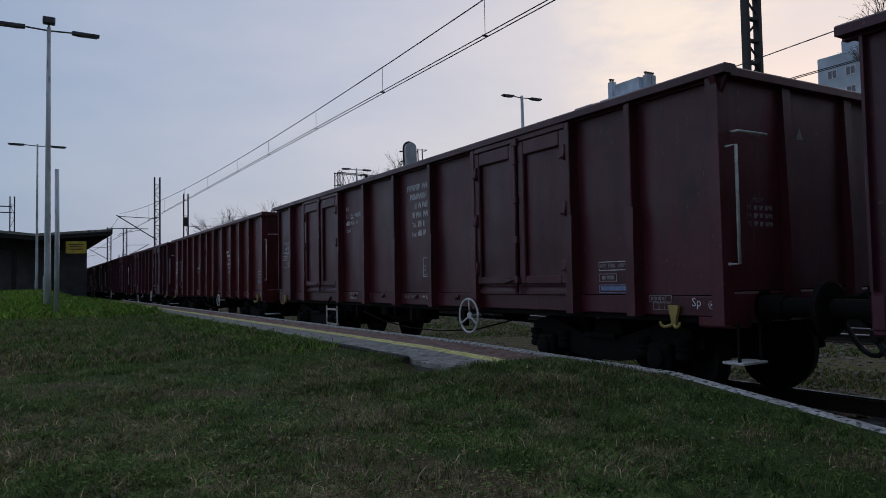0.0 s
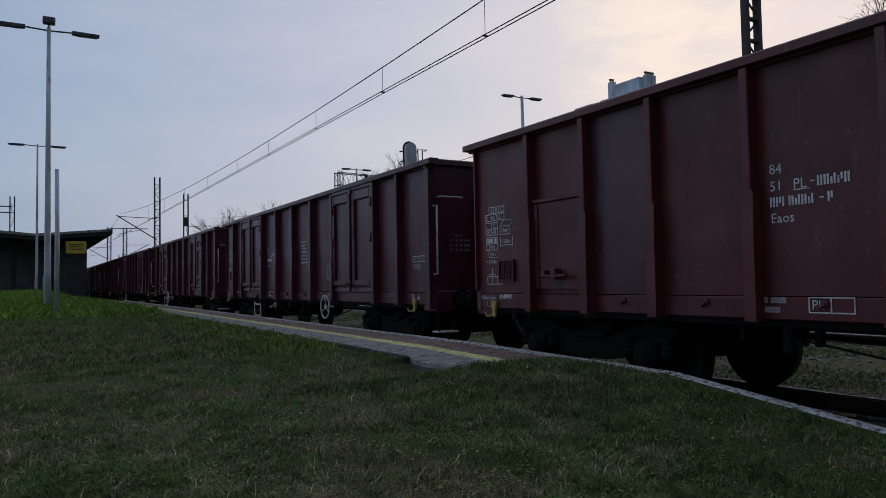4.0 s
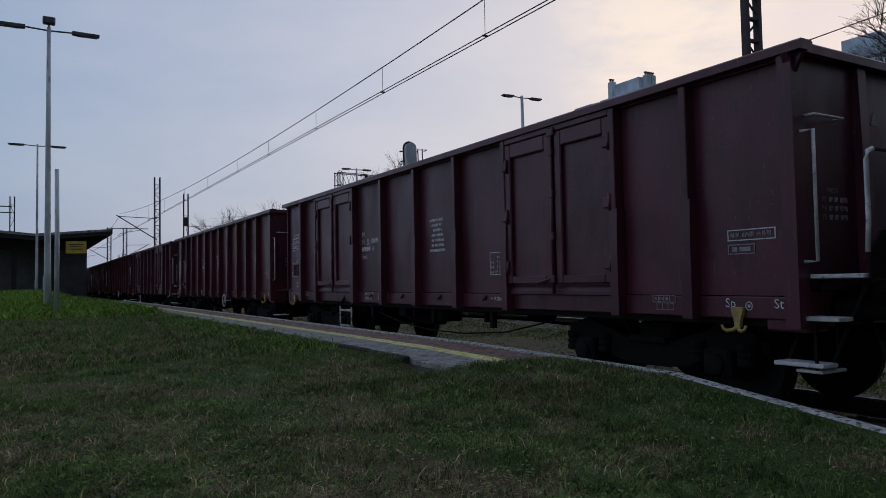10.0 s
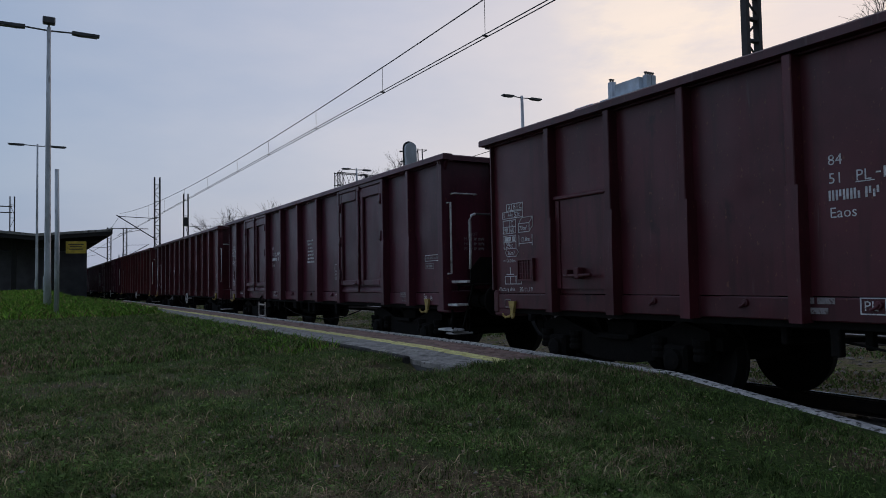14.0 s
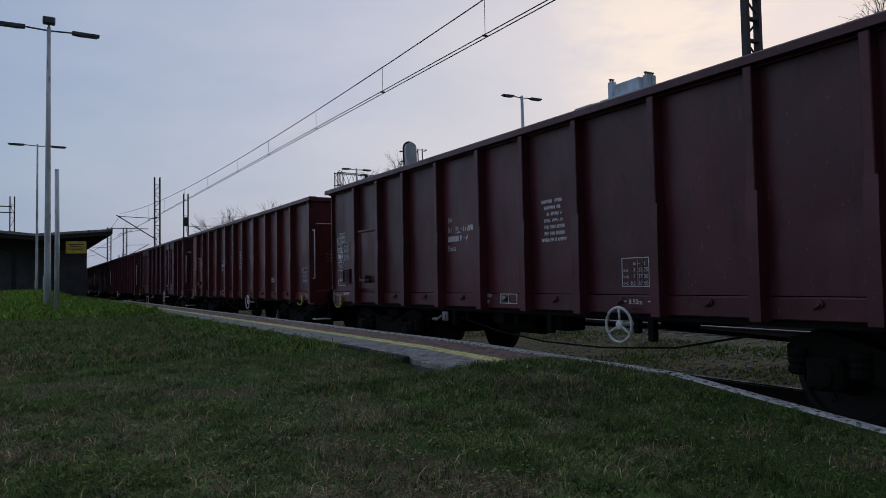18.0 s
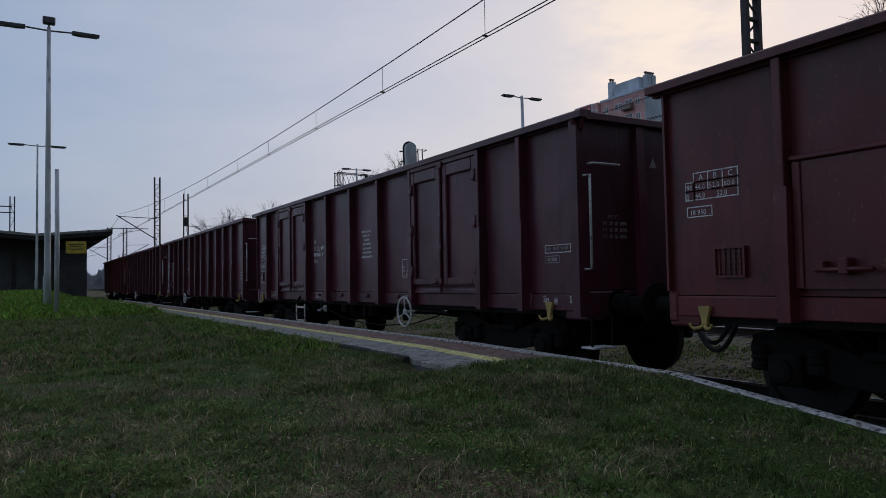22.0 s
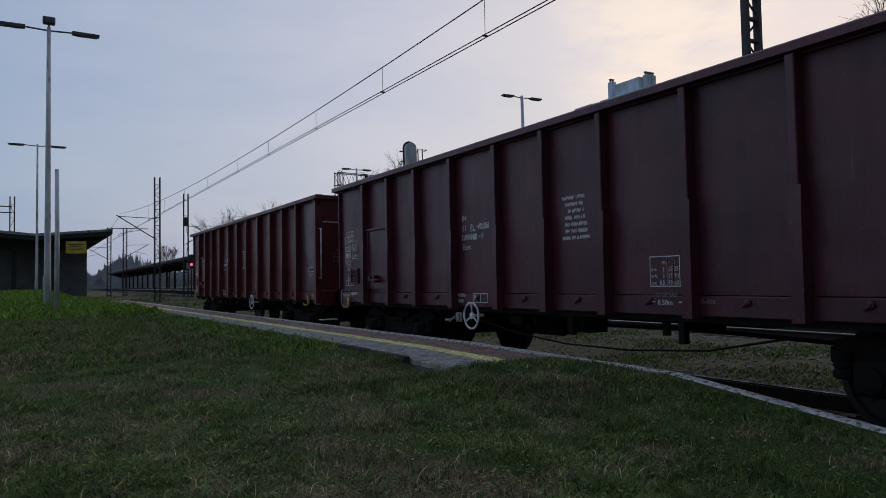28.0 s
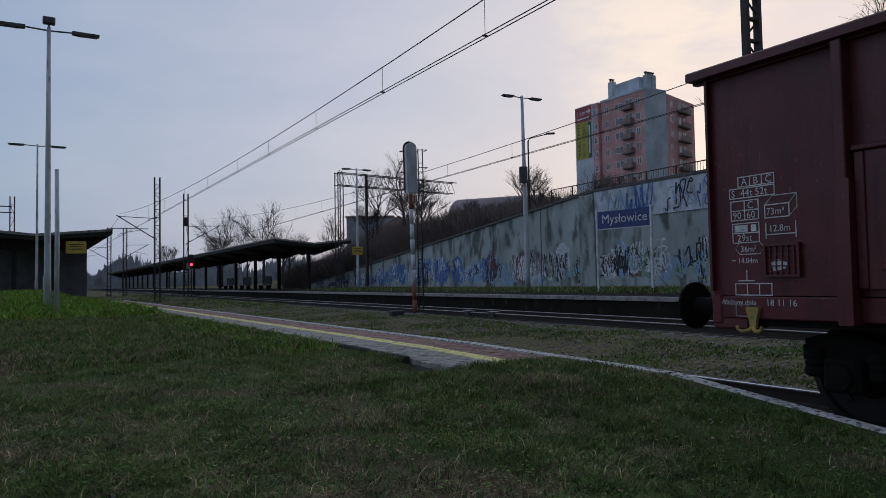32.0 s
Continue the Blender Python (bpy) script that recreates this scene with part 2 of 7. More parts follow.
M_WALL = material("retaining_wall_concrete", (0.40, 0.45, 0.44), 0.92, scale=0.55, fine=25, bump=0.4, streak=0.55, dirt=(0.13, 0.145, 0.14), dirt_at=0.50)
M_WALLW = material("whitewashed_wall", (0.60, 0.64, 0.70), 0.92, scale=1.2, fine=25, bump=0.3, streak=0.5, dirt=(0.34, 0.36, 0.40), dirt_at=0.52)
M_SLEEPER = material("concrete_sleeper", (0.16, 0.15, 0.14), 0.95, scale=5, fine=60, dirt=(0.07, 0.06, 0.05))
M_STONE = material("ballast_stone", (0.25, 0.22, 0.175), 0.95, scale=8, fine=60, spread=0.2)
M_BLUE = material("blue_sign_sheet", (0.028, 0.055, 0.20), 0.4, scale=5, bump=0.02)
M_SIGNWHITE = material("sign_white", (0.70, 0.71, 0.72), 0.5, scale=5, bump=0.02)
M_CABLE = material("copper_wire", (0.045, 0.045, 0.045), 0.6, metal=0.3, scale=3)
M_RED = material("red_stripe_paint", (0.24, 0.085, 0.06), 0.7, scale=6, dirt=(0.12, 0.07, 0.055))
M_GLASS = material("window_glass", (0.10, 0.11, 0.13), 0.12, scale=2, bump=0, spec=0.8)
M_BARK = material("bark", (0.055, 0.045, 0.040), 0.95, scale=8, fine=60)
M_REDLIGHT = material("red_signal_lens", (0.5, 0.02, 0.03), 0.3, bump=0, emit=(1.0, 0.03, 0.08, 6.0))

# ---- mesh tools ----
class Geo:
    """Collects plain solids into one mesh."""

    def __init__(self):
        self.v, self.f, self.s = [], [], []

    def add(self, verts, faces, smooth=False):
        o = len(self.v)
        self.v += [tuple(p) for p in verts]
        self.f += [tuple(i + o for i in f) for f in faces]
        self.s += [smooth] * len(faces)
        return self

    def box(self, a, b, c=0.0):
        """From corner a to corner b; c cuts the edges."""
        x0, y0, z0 = (min(p, q) for p, q in zip(a, b))
        x1, y1, z1 = (max(p, q) for p, q in zip(a, b))
        c = min(c, (x1 - x0) * 0.45, (y1 - y0) * 0.45, (z1 - z0) * 0.45)
        if c <= 0:
            vs = [(x, y, z) for x in (x0, x1) for y in (y0, y1) for z in (z0, z1)]
            return self.add(vs, [(0, 1, 3, 2), (4, 6, 7, 5), (0, 4, 5, 1), (2, 3, 7, 6), (0, 2, 6, 4), (1, 5, 7, 3)])
        rings = []
        for z, k in ((z0, c), (z0 + c, 0), (z1 - c, 0), (z1, c)):
            rings.append([(x0 + c + 0 * k, y0 + k, z), (x1 - c, y0 + k, z), (x1 - k, y0 + c, z), (x1 - k, y1 - c, z),
                          (x1 - c, y1 - k, z), (x0 + c, y1 - k, z), (x0 + k, y1 - c, z), (x0 + k, y0 + c, z)])
        vs = [p for r in rings for p in r]
        fs = [tuple(range(7, -1, -1)), tuple(range(24, 32))]
        for r in range(3):
            for i in range(8):
                j = (i + 1) % 8
                fs.append((r * 8 + i, r * 8 + j, r * 8 + 8 + j, r * 8 + 8 + i))
        return self.add(vs, fs)

    def prism(self, poly, axis, a, b):
        """A polygon of the two other axes, drawn out from a to b along axis (0, 1 or 2)."""
        n = len(poly)

        def at(p, q):
            r = list(p)
            r.insert(axis, q)
            return tuple(r)
        vs = [at(p, a) for p in poly] + [at(p, b) for p in poly]
        fs = [tuple(range(n))[::-1], tuple(range(n, 2 * n))] + [(i, (i + 1) % n, n + (i + 1) % n, n + i) for i in range(n)]
        return self.add(vs, fs)

    def tube(self, pts, r, n=8, r2=None, cap=True, closed=False):
        """A round bar along points, with radius r that runs to r2."""
        pts = [Vector(p) for p in pts]
        m = len(pts)
        vs, fs = [], []
        for i, p in enumerate(pts):
            if closed:
                d = pts[(i + 1) % m] - pts[i - 1]
            else:
                d = pts[min(i + 1, m - 1)] - pts[max(i - 1, 0)]
            d.normalize()
            u = d.cross(Vector((0.13, 0.21, 0.97)) if abs(d.z) < 0.9 else Vector((1, 0.1, 0))).normalized()
            w = d.cross(u)
            rr = r if r2 is None else r + (r2 - r) * i / max(1, m - 1)
            for k in range(n):
                a = 2 * math.pi * k / n
                vs.append(p + (u * math.cos(a) + w * math.sin(a)) * rr)
        for i in range(m if closed else m - 1):
            j = (i + 1) % m
            for k in range(n):
                q = (k + 1) % n
                fs.append((i * n + k, i * n + q, j * n + q, j * n + k))
        self.add(vs, fs, n > 5)
        if cap and not closed:
            o = len(self.v) - len(vs)
            self.f += [tuple(range(o + n - 1, o - 1, -1)), tuple(range(o + (m - 1) * n, o + m * n))]
            self.s += [False, False]
        return self

    def lathe(self, prof, axis, centre, n=20):
        """A profile of (along, radius) turned about an axis through centre."""
        vs, fs = [], []
        cx = Vector(centre)
        e = [Vector((1, 0, 0)), Vector((0, 1, 0)), Vector((0, 0, 1))]
        a, u, w = e[axis], e[(axis + 1) % 3], e[(axis + 2) % 3]
        for s, r in prof:
            for k in range(n):
                t = 2 * math.pi * k / n
                vs.append(cx + a * s + (u * math.cos(t) + w * math.sin(t)) * r)
        for i in range(len(prof) - 1):
            for k in range(n):
                q = (k + 1) % n
                fs.append((i * n + k, i * n + q, (i + 1) * n + q, (i + 1) * n + k))
        fs += [tuple(range(n - 1, -1, -1)), tuple(range((len(prof) - 1) * n, len(prof) * n))]
        return self.add(vs, fs, False)

    def mesh(self, name, mat):
        me = bpy.data.meshes.new(name)
        me.from_pydata(self.v, [], self.f)
        me.polygons.foreach_set("use_smooth", self.s)
        me.materials.append(mat)
        me.update()
        return me


def part(name, geo, mat, parent, label="", m=None):
    """One mesh under a thing or a part."""
    ob = new(name, geo.mesh(name, mat) if isinstance(geo, Geo) else geo)
    ob.parent = parent
    if m is not None:
        ob.matrix_basis = m
    if label:
        ob["label"] = label
    return ob


def thing(name, geo, mat, label, category, group="", m=None, kind=""):
    ob = new(name, geo.mesh(name, mat) if geo else None)
    if m is not None:
        ob.matrix_basis = m
    return tagged(ob, label, category, group, kind)


MADE = {}


def shared(key, build):
    """A mesh that alike parts share."""
    if key not in MADE:
        MADE[key] = build()
    return MADE[key]


def lettering(text, size, mat, spacing=1.0):
    """A flat mesh of words in the built-in font, its origin at the lower left."""
    def build():
        cu = bpy.data.curves.new("lettering", "FONT")
        cu.body, cu.size, cu.space_character = text, size, spacing
        cu.resolution_u = 2
        ob = new("lettering", cu)
        me = bpy.data.meshes.new_from_object(ob.evaluated_get(bpy.context.evaluated_depsgraph_get()))
        bpy.data.objects.remove(ob)
        bpy.data.curves.remove(cu)
        me.materials.clear()
        me.materials.append(mat)
        return me
    return shared(("text", text, size, mat.name, spacing), build)


def smooth(t):
    t = max(0.0, min(1.0, t))
    return t * t * (3 - 2 * t)

# ---- ground, tracks, platforms, retaining wall ----
def bend(y):
    """How far track two, its platform and the wall behind it lie off to +x at y: they run slightly askew of track one."""
    return 0.03 * y


EDGE2 = 15.30          # edge of platform two before the bend
WALL2 = 24.2           # face of the retaining wall before the bend
PLAT, PLAT2 = 0.48, 0.71
RAIL2 = 0.19


def wall_top(y):
    """Height of the retaining wall along y."""
    return 5.65 if y < 27.6 else max(0.9, 5.65 - 0.0977 * (y - 27.6))


def kerb_top(y):
    """Height of the kerb at the edge of platform one: level, then a ramp down past the platform's end."""
    if y > 8:
        return PLAT
    if y > 4.6:
        return PLAT - 0.05 * (8 - y) / 3.4
    return max(-0.12, PLAT - 0.05 - 0.110 * (4.6 - y))


def ground_z(u, y):
    """Height of the ground at u (x before the bend)."""
    n = noise.noise((u * 0.35, y * 0.35, 0.0)) * 0.05 + noise.noise((u * 1.3, y * 1.3, 4.0)) * 0.025
    if u < 5.05:
        z = 0.385 + n
        z += 0.56 * smooth((y - 20) / 22) * smooth((3.0 - u) / 2.2) * (1 - smooth((y - 110) / 60) * 0.6)
        z -= 0.5 * smooth((4.9 - y) / 4.5) * smooth((u - 1.0) / 3.6)
        if u > 2.8 and y > 6.9:
            z += (0.455 - z) * smooth((u - 2.8) / 0.6)
        if u > 2.6 and y < 7.2:
            z += 0.015 * smooth((7.2 - y) / 0.8) * smooth((y - 4.2) / 1.0) * smooth((u - 2.6) / 1.5)
        if u > 3.0 and y < 6.9:
            flush = kerb_top(y) - (0.012 if y < 6.05 else 0.12)
            z += (flush - z) * smooth((u - 3.0) / 0.7)
        return z
    if u < 5.3:
        return -0.22
    if u < 8.6:
        return -0.19 + n * 0.4
    if u < 12.2:
        return -0.19 + 0.17 * smooth((u - 8.6) / 2.6) + n * 1.3
    if u < EDGE2 + 0.2:
        return -0.02 + n * 0.4
    if u < WALL2 + 0.2:
        return 0.50
    back = u - WALL2
    z = wall_top(y) - 0.25
    if y < 36:
        z += (5.4 - z) * smooth((back - 0.6) / 0.6) * (1 - smooth((y - 31) / 5))
    return z + (5.9 * (1 - smooth((y - 60) / 90)) + 0.9 * smooth((y - 60) / 90) - z) * smooth(back / 14) + n * 3


def ground_x(u, y):
    return u + bend(y) * smooth((u - 8.6) / 1.6)


def build_ground():
    us = [-2500, -900, -300, -120, -60, -30, -16, -9, -6] + [round(-4 + 0.2 * i, 2) for i in range(45)] + [4.98, 5.04, 5.06, 5.3, 5.8, 6.3, 6.83, 7.4, 7.9, 8.6]
    us += [8.8 + 0.2 * i for i in range(9)] + [10.8, 11.2, 11.6, 12, 12.4, 13, 14, 15, 15.35, 15.45, 15.6, 18, 21, 24, 24.3, 24.45, 24.7, 25.3, 26, 27, 28.5, 30.5, 33, 36, 40, 50, 70, 110, 200, 400, 900, 2500]
    us = sorted(set(us))
    ys = [-2500, -700, -200, -70, -30, -12, -6, -3] + [-2 + 0.22 * i for i in range(65)] + [12.6 + 0.6 * i for i in range(30)]
    ys += [31 + 1.5 * i for i in range(26)] + [72, 76, 82, 90, 100, 115, 135, 160, 190, 230, 290, 380, 520, 800, 1400, 2800]
    ys = sorted(set(ys))
    verts = [(ground_x(u, max(y, -70)), y, ground_z(u, y)) for y in ys for u in us]
    w = len(us)
    faces = [(j * w + i, j * w + i + 1, (j + 1) * w + i + 1, (j + 1) * w + i) for j in range(len(ys) - 1) for i in range(w - 1)]
    me = bpy.data.meshes.new("ground")
    me.from_pydata(verts, [], faces)
    me.polygons.foreach_set("use_smooth", [True] * len(faces))
    m = bpy.data.materials.new("soil_moss_and_gravel")
    m.use_nodes = True
    n, l = m.node_tree.nodes, m.node_tree.links
    b = n["Principled BSDF"]
    b.inputs["Roughness"].default_value = 0.95
    b.inputs["Specular IOR Level"].default_value = 0.2
    tc = n.new("ShaderNodeTexCoord")

    def ramped(scale, detail, stops):
        t = n.new("ShaderNodeTexNoise")
        t.inputs["Scale"].default_value, t.inputs["Detail"].default_value = scale, detail
        l.new(tc.outputs["Object"], t.inputs["Vector"])
        r = n.new("ShaderNodeValToRGB")
        r.color_ramp.elements[0].position, r.color_ramp.elements[0].color = stops[0][0], (*stops[0][1], 1)
        r.color_ramp.elements[1].position, r.color_ramp.elements[1].color = stops[-1][0], (*stops[-1][1], 1)
        for p, c in stops[1:-1]:
            r.color_ramp.elements.new(p).color = (*c, 1)
        l.new(t.outputs[0], r.inputs[0])
        return t, r
    _, green = ramped(1.1, 8, [(0.34, (0.052, 0.085, 0.018)), (0.48, (0.068, 0.092, 0.024)), (0.58, (0.105, 0.082, 0.042)), (0.70, (0.16, 0.115, 0.070))])
    fine, speck = ramped(38, 6, [(0.30, (0.45, 0.45, 0.45)), (0.55, (1, 1, 1)), (0.75, (1.5, 1.4, 1.3))])
    _, grey = ramped(5, 8, [(0.36, (0.085, 0.070, 0.045)), (0.47, (0.17, 0.135, 0.085)), (0.55, (0.15, 0.13, 0.055)), (0.66, (0.105, 0.125, 0.030))])
    sep = n.new("ShaderNodeSeparateXYZ")
    l.new(tc.outputs["Object"], sep.inputs[0])
    side = n.new("ShaderNodeMapRange")
    side.inputs["From Min"].default_value, side.inputs["From Max"].default_value = 5.0, 5.1
    l.new(sep.outputs["X"], side.inputs["Value"])
    mix = n.new("ShaderNodeMixRGB")
    l.new(side.outputs[0], mix.inputs[0])
    l.new(green.outputs[0], mix.inputs[1])
    l.new(grey.outputs[0], mix.inputs[2])
    mu = n.new("ShaderNodeMixRGB")
    mu.blend_type, mu.inputs[0].default_value = "MULTIPLY", 1.0
    l.new(mix.outputs[0], mu.inputs[1])
    l.new(speck.outputs[0], mu.inputs[2])
    l.new(mu.outputs[0], b.inputs["Base Color"])
    bp = n.new("ShaderNodeBump")
    bp.inputs["Strength"].default_value, bp.inputs["Distance"].default_value = 0.6, 0.03
    l.new(fine.outputs[0], bp.inputs["Height"])
    l.new(bp.outputs[0], b.inputs["Normal"])
    me.materials.append(m)
    return tagged(new("ground", me), "uneven ground of moss, bare soil and gravel", "ground", kind="structure")


build_ground()


def strip(name, prof, ys, mat, label, category, kind="structure", bent=True, height=None, parent=None):
    """A profile of (u, z) drawn along y, following the bend or the kerb's height."""
    g = Geo()
    n = len(prof)
    vs, fs = [], []
    for y in ys:
        for u, z in prof:
            vs.append((u + (bend(y) if bent else 0), y, z + (height(y) if height else 0)))
    for j in range(len(ys) - 1):
        for i in range(n):
            k = (i + 1) % n
            fs.append((j * n + i, j * n + k, (j + 1) * n + k, (j + 1) * n + i))
    fs += [tuple(range(n))[::-1], tuple(range((len(ys) - 1) * n, len(ys) * n))]
    g.add(vs, fs)
    if parent:
        return part(name, g, mat, parent)
    return thing(name, g, mat, label, category, kind=kind)


RAILPROF = [(-0.07, -0.172), (0.07, -0.172), (0.07, -0.155), (0.012, -0.14), (0.012, -0.045), (0.034, -0.035), (0.036, -0.006), (0.028, 0), (-0.028, 0), (-0.036, -0.006), (-0.034, -0.035), (-0.012, -0.045), (-0.012, -0.14), (-0.07, -0.155)]
HEADPROF = [(-0.0385, -0.016), (0.0385, -0.016), (0.0385, -0.004), (0.028, 0.004), (-0.028, 0.004), (-0.0385, -0.004)]


def rails(u, z, bent, ys, label):
    for s in (-0.753, 0.753):
        r = strip("rail", [(u + s + p, z + q - 0.004) for p, q in RAILPROF], ys, M_RAIL, label, "rail", bent=bent)
        strip("running_surface", [(u + s + p, z + q - 0.004) for p, q in HEADPROF], ys, M_TREADTWO if bent else M_TREAD, "", "", bent=bent, parent=r)


YS_FAR = [-60, -20, 0, 10, 20, 30, 40, 50, 55, 60, 65, 70, 75, 80, 120, 200, 350, 700]
rails(TRACK, RAIL1, False, [-120, 0, 60, 150, 700], "worn steel rail with a polished top on sleepers")
rails(EDGE2 - 1.70, RAIL2, True, YS_FAR, "steel rail of the track along the far platform")

# platform one: kerb, inner kerb, slab
kerb_y = [46, 40, 30, 20, 14, 10, 8, 7, 6, 5.3, 4.62]
strip("platform_edge", [(5.06, -0.42 - 0.3), (5.16, -0.42 - 0.3), (5.16, -0.02), (5.14, 0.0), (4.99, 0.0), (4.99, -0.12), (5.06, -0.12)], kerb_y, M_KERB, "whitewashed concrete platform edge, worn and stained", "kerb", bent=False, height=kerb_top)
ramp_y = [4.58, 4.0, 3.4, 2.8, 2.2, 1.6, 1.0, 0, -2, -8]
strip("platform_edge", [(5.04, -0.7), (5.15, -0.7), (5.15, -0.015), (5.135, 0.0), (5.03, 0.0), (5.01, -0.02), (5.01, -0.2), (5.04, -0.2)], ramp_y, M_KERB, "whitewashed kerb sloping down past the platform's end", "kerb", bent=False, height=kerb_top)
strip("platform_slab", [(3.62, -0.35), (4.99, -0.35), (4.99, -0.055), (3.62, -0.055)], [46, 30, 20, 10, 8, 6.9, 6.5, 6.1], M_CONC, "dark bed of the paved platform", "platform", bent=False, height=kerb_top)

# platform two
strip("far_platform", [(EDGE2, -0.5), (WALL2 - 0.02, -0.5), (WALL2 - 0.02, PLAT2 - 0.01), (EDGE2 + 0.4, PLAT2 - 0.01), (EDGE2 + 0.4, PLAT2 - 0.13), (EDGE2 + 0.08, PLAT2 - 0.13), (EDGE2 + 0.08, 0.1)], YS_FAR[:-2] + [290], M_BLACKCONC, "dark stained concrete platform wall and deck", "platform")
strip("far_platform_edge", [(EDGE2 - 0.03, PLAT2 - 0.12), (EDGE2 + 0.39, PLAT2 - 0.12), (EDGE2 + 0.39, PLAT2), (EDGE2 - 0.03, PLAT2)], YS_FAR[:-2] + [290], M_EDGETWO, "pale concrete edge slab of the far platform", "kerb")


def build_wall():
    ys = [-40, 0, 10, 14, 18, 20, 22, 24, 26, 27.6, 29] + [30 + 2 * i for i in range(23)]
    g = Geo()
    vs, fs = [], []
    for y in ys:
        x, t = WALL2 + bend(y), wall_top(y)
        vs += [(x, y, 0.3), (x + 0.6, y, 0.3), (x + 0.6, y, t), (x, y, t)]
    for j in range(len(ys) - 1):
        for i in range(4):
            k = (i + 1) % 4
            fs.append((j * 4 + i, j * 4 + k, (j + 1) * 4 + k, (j + 1) * 4 + i))
    fs += [(3, 2, 1, 0), tuple(range((len(ys) - 1) * 4, len(ys) * 4))]
    wall = thing("retaining_wall", g.add(vs, fs), M_WALL, "tall grey-green concrete retaining wall with stains and spray paint", "wall", kind="structure")
    cp = Geo()
    vs, fs = [], []
    for y in ys:
        x, t = WALL2 + bend(y), wall_top(y)
        vs += [(x - 0.1, y, t + 0.004), (x + 0.7, y, t + 0.004), (x + 0.7, y, t + 0.14), (x - 0.1, y, t + 0.14)]
    for j in range(len(ys) - 1):
        for i in range(4):
            k = (i + 1) % 4
            fs.append((j * 4 + i, j * 4 + k, (j + 1) * 4 + k, (j + 1) * 4 + i))
    part("coping", cp.add(vs, fs), M_CONC, wall)
    return wall


WALL = build_wall()

# ---- platform one: inner kerb ----
def kerbstones():
    for i in range(40):
        y = 6.92 + i * 1.0
        g = shared("kerbstone", lambda: Geo().box((-0.04, 0.004, -0.30), (0.04, 0.996, 0.0), 0.012).mesh("kerb_stone", M_KERBDARK))
        ob = part("kerb_stone", g, None, SLAB, m=pose(3.575, y, kerb_top(y + 0.5) + 0.015 + random.uniform(-0.004, 0.004)))


SLAB = bpy.data.objects["platform_slab"]
kerbstones()


# ---- lamps, masts, wires ----
def lamp_post(x, y, z, top, half, flood=False, r=0.10, group="platform lamps", lean=0.0, mat=None):
    h = top - z
    p = tagged(new("lamp_post"), "tall pale galvanised lamp post with two flat lamp heads", "lamp post", group)
    p.matrix_basis = pose(x, y, z, 0, lean, 0)
    part("pole", Geo().tube([(0, 0, -0.1), (0, 0, 1.2), (0, 0, h * 0.6), (0, 0, h)], r, 12, r2=r * 0.5), mat or M_POLE, p)
    part("base_door", Geo().box((-r - 0.012, -0.05, 0.5), (-r * 0.8, 0.05, 1.0), 0.006), M_POLE, p)
    for s in (-1, 1):
        part("arm", Geo().tube([(0, 0, h - 0.12), (s * half * 0.5, 0, h - 0.08)], 0.03, 8), M_LAMP, p)
        hd = part("lamp_head", Geo().prism([(s * half * 0.45, h - 0.13), (s * half * 0.62, h - 0.16), (s * half, h - 0.12), (s * half, h - 0.05), (s * half * 0.45, h - 0.04)], 1, -0.13, 0.13), M_LAMP, p)
        part("lens", Geo().box((s * half * 0.64, -0.10, h - 0.163), (s * half * 0.95, 0.10, h - 0.148)), M_PLATE, hd)
    if flood:
        part("top_box", Geo().box((-0.20, -0.14, h + 0.12), (0.20, 0.14, h + 0.36), 0.03).tube([(0, 0, h - 0.1), (0, 0, h + 0.14)], 0.03, 8), M_LAMP, p)
    return p


lamp_post(0.68, 28.6, 0.70, 10.54, 1.62, True, 0.13)
lamp_post(0.64, 52.0, 0.85, 10.45, 1.62)
lamp_post(24.0, 31.8, PLAT2, 11.52, 1.32, r=0.165, lean=-0.6, mat=M_WHITEPOLE)
LP = lamp_post(22.5, 51.7, PLAT2, 10.25, 1.22, r=0.13, mat=M_WHITEPOLE)
post = thing("marker_post", Geo().tube([(0, 0, -0.2), (0, 0, 2.2), (-0.03, 0, 4.45)], 0.075, 10, r2=0.06), M_POLE, "short pale steel post standing in the grass", "post", m=pose(0.82, 24.4, 0.42, 0, 0.3, 0))


def yellow_sign(x, y, z, w, h, rz):
    s = tagged(new("information_sign"), "yellow platform sign with dark writing", "sign", "yellow signs")
    s.matrix_basis = pose(x, y, z, 0, 0, rz)
    part("plate", Geo().box((-w / 2, -0.03, -h / 2), (w / 2, 0.03, h / 2), 0.01), M_YSIGN, s)
    g = Geo()
    for i in range(3):
        ww = w * (0.38, 0.30, 0.34)[i]
        g.box((-ww, -0.036, h * (0.22 - 0.2 * i)), (ww, -0.031, h * (0.30 - 0.2 * i)))
    part("marking", g, M_DARKMET, s)
    return s


M_YSIGN = material("yellow_sign_sheet", (0.60, 0.42, 0.05), 0.5, scale=4, bump=0.02)
yellow_sign(22.42, 51.55, 3.75, 0.80, 0.62, -30)
yellow_sign(2.93, 53.4, 3.95, 1.22, 0.80, -12)


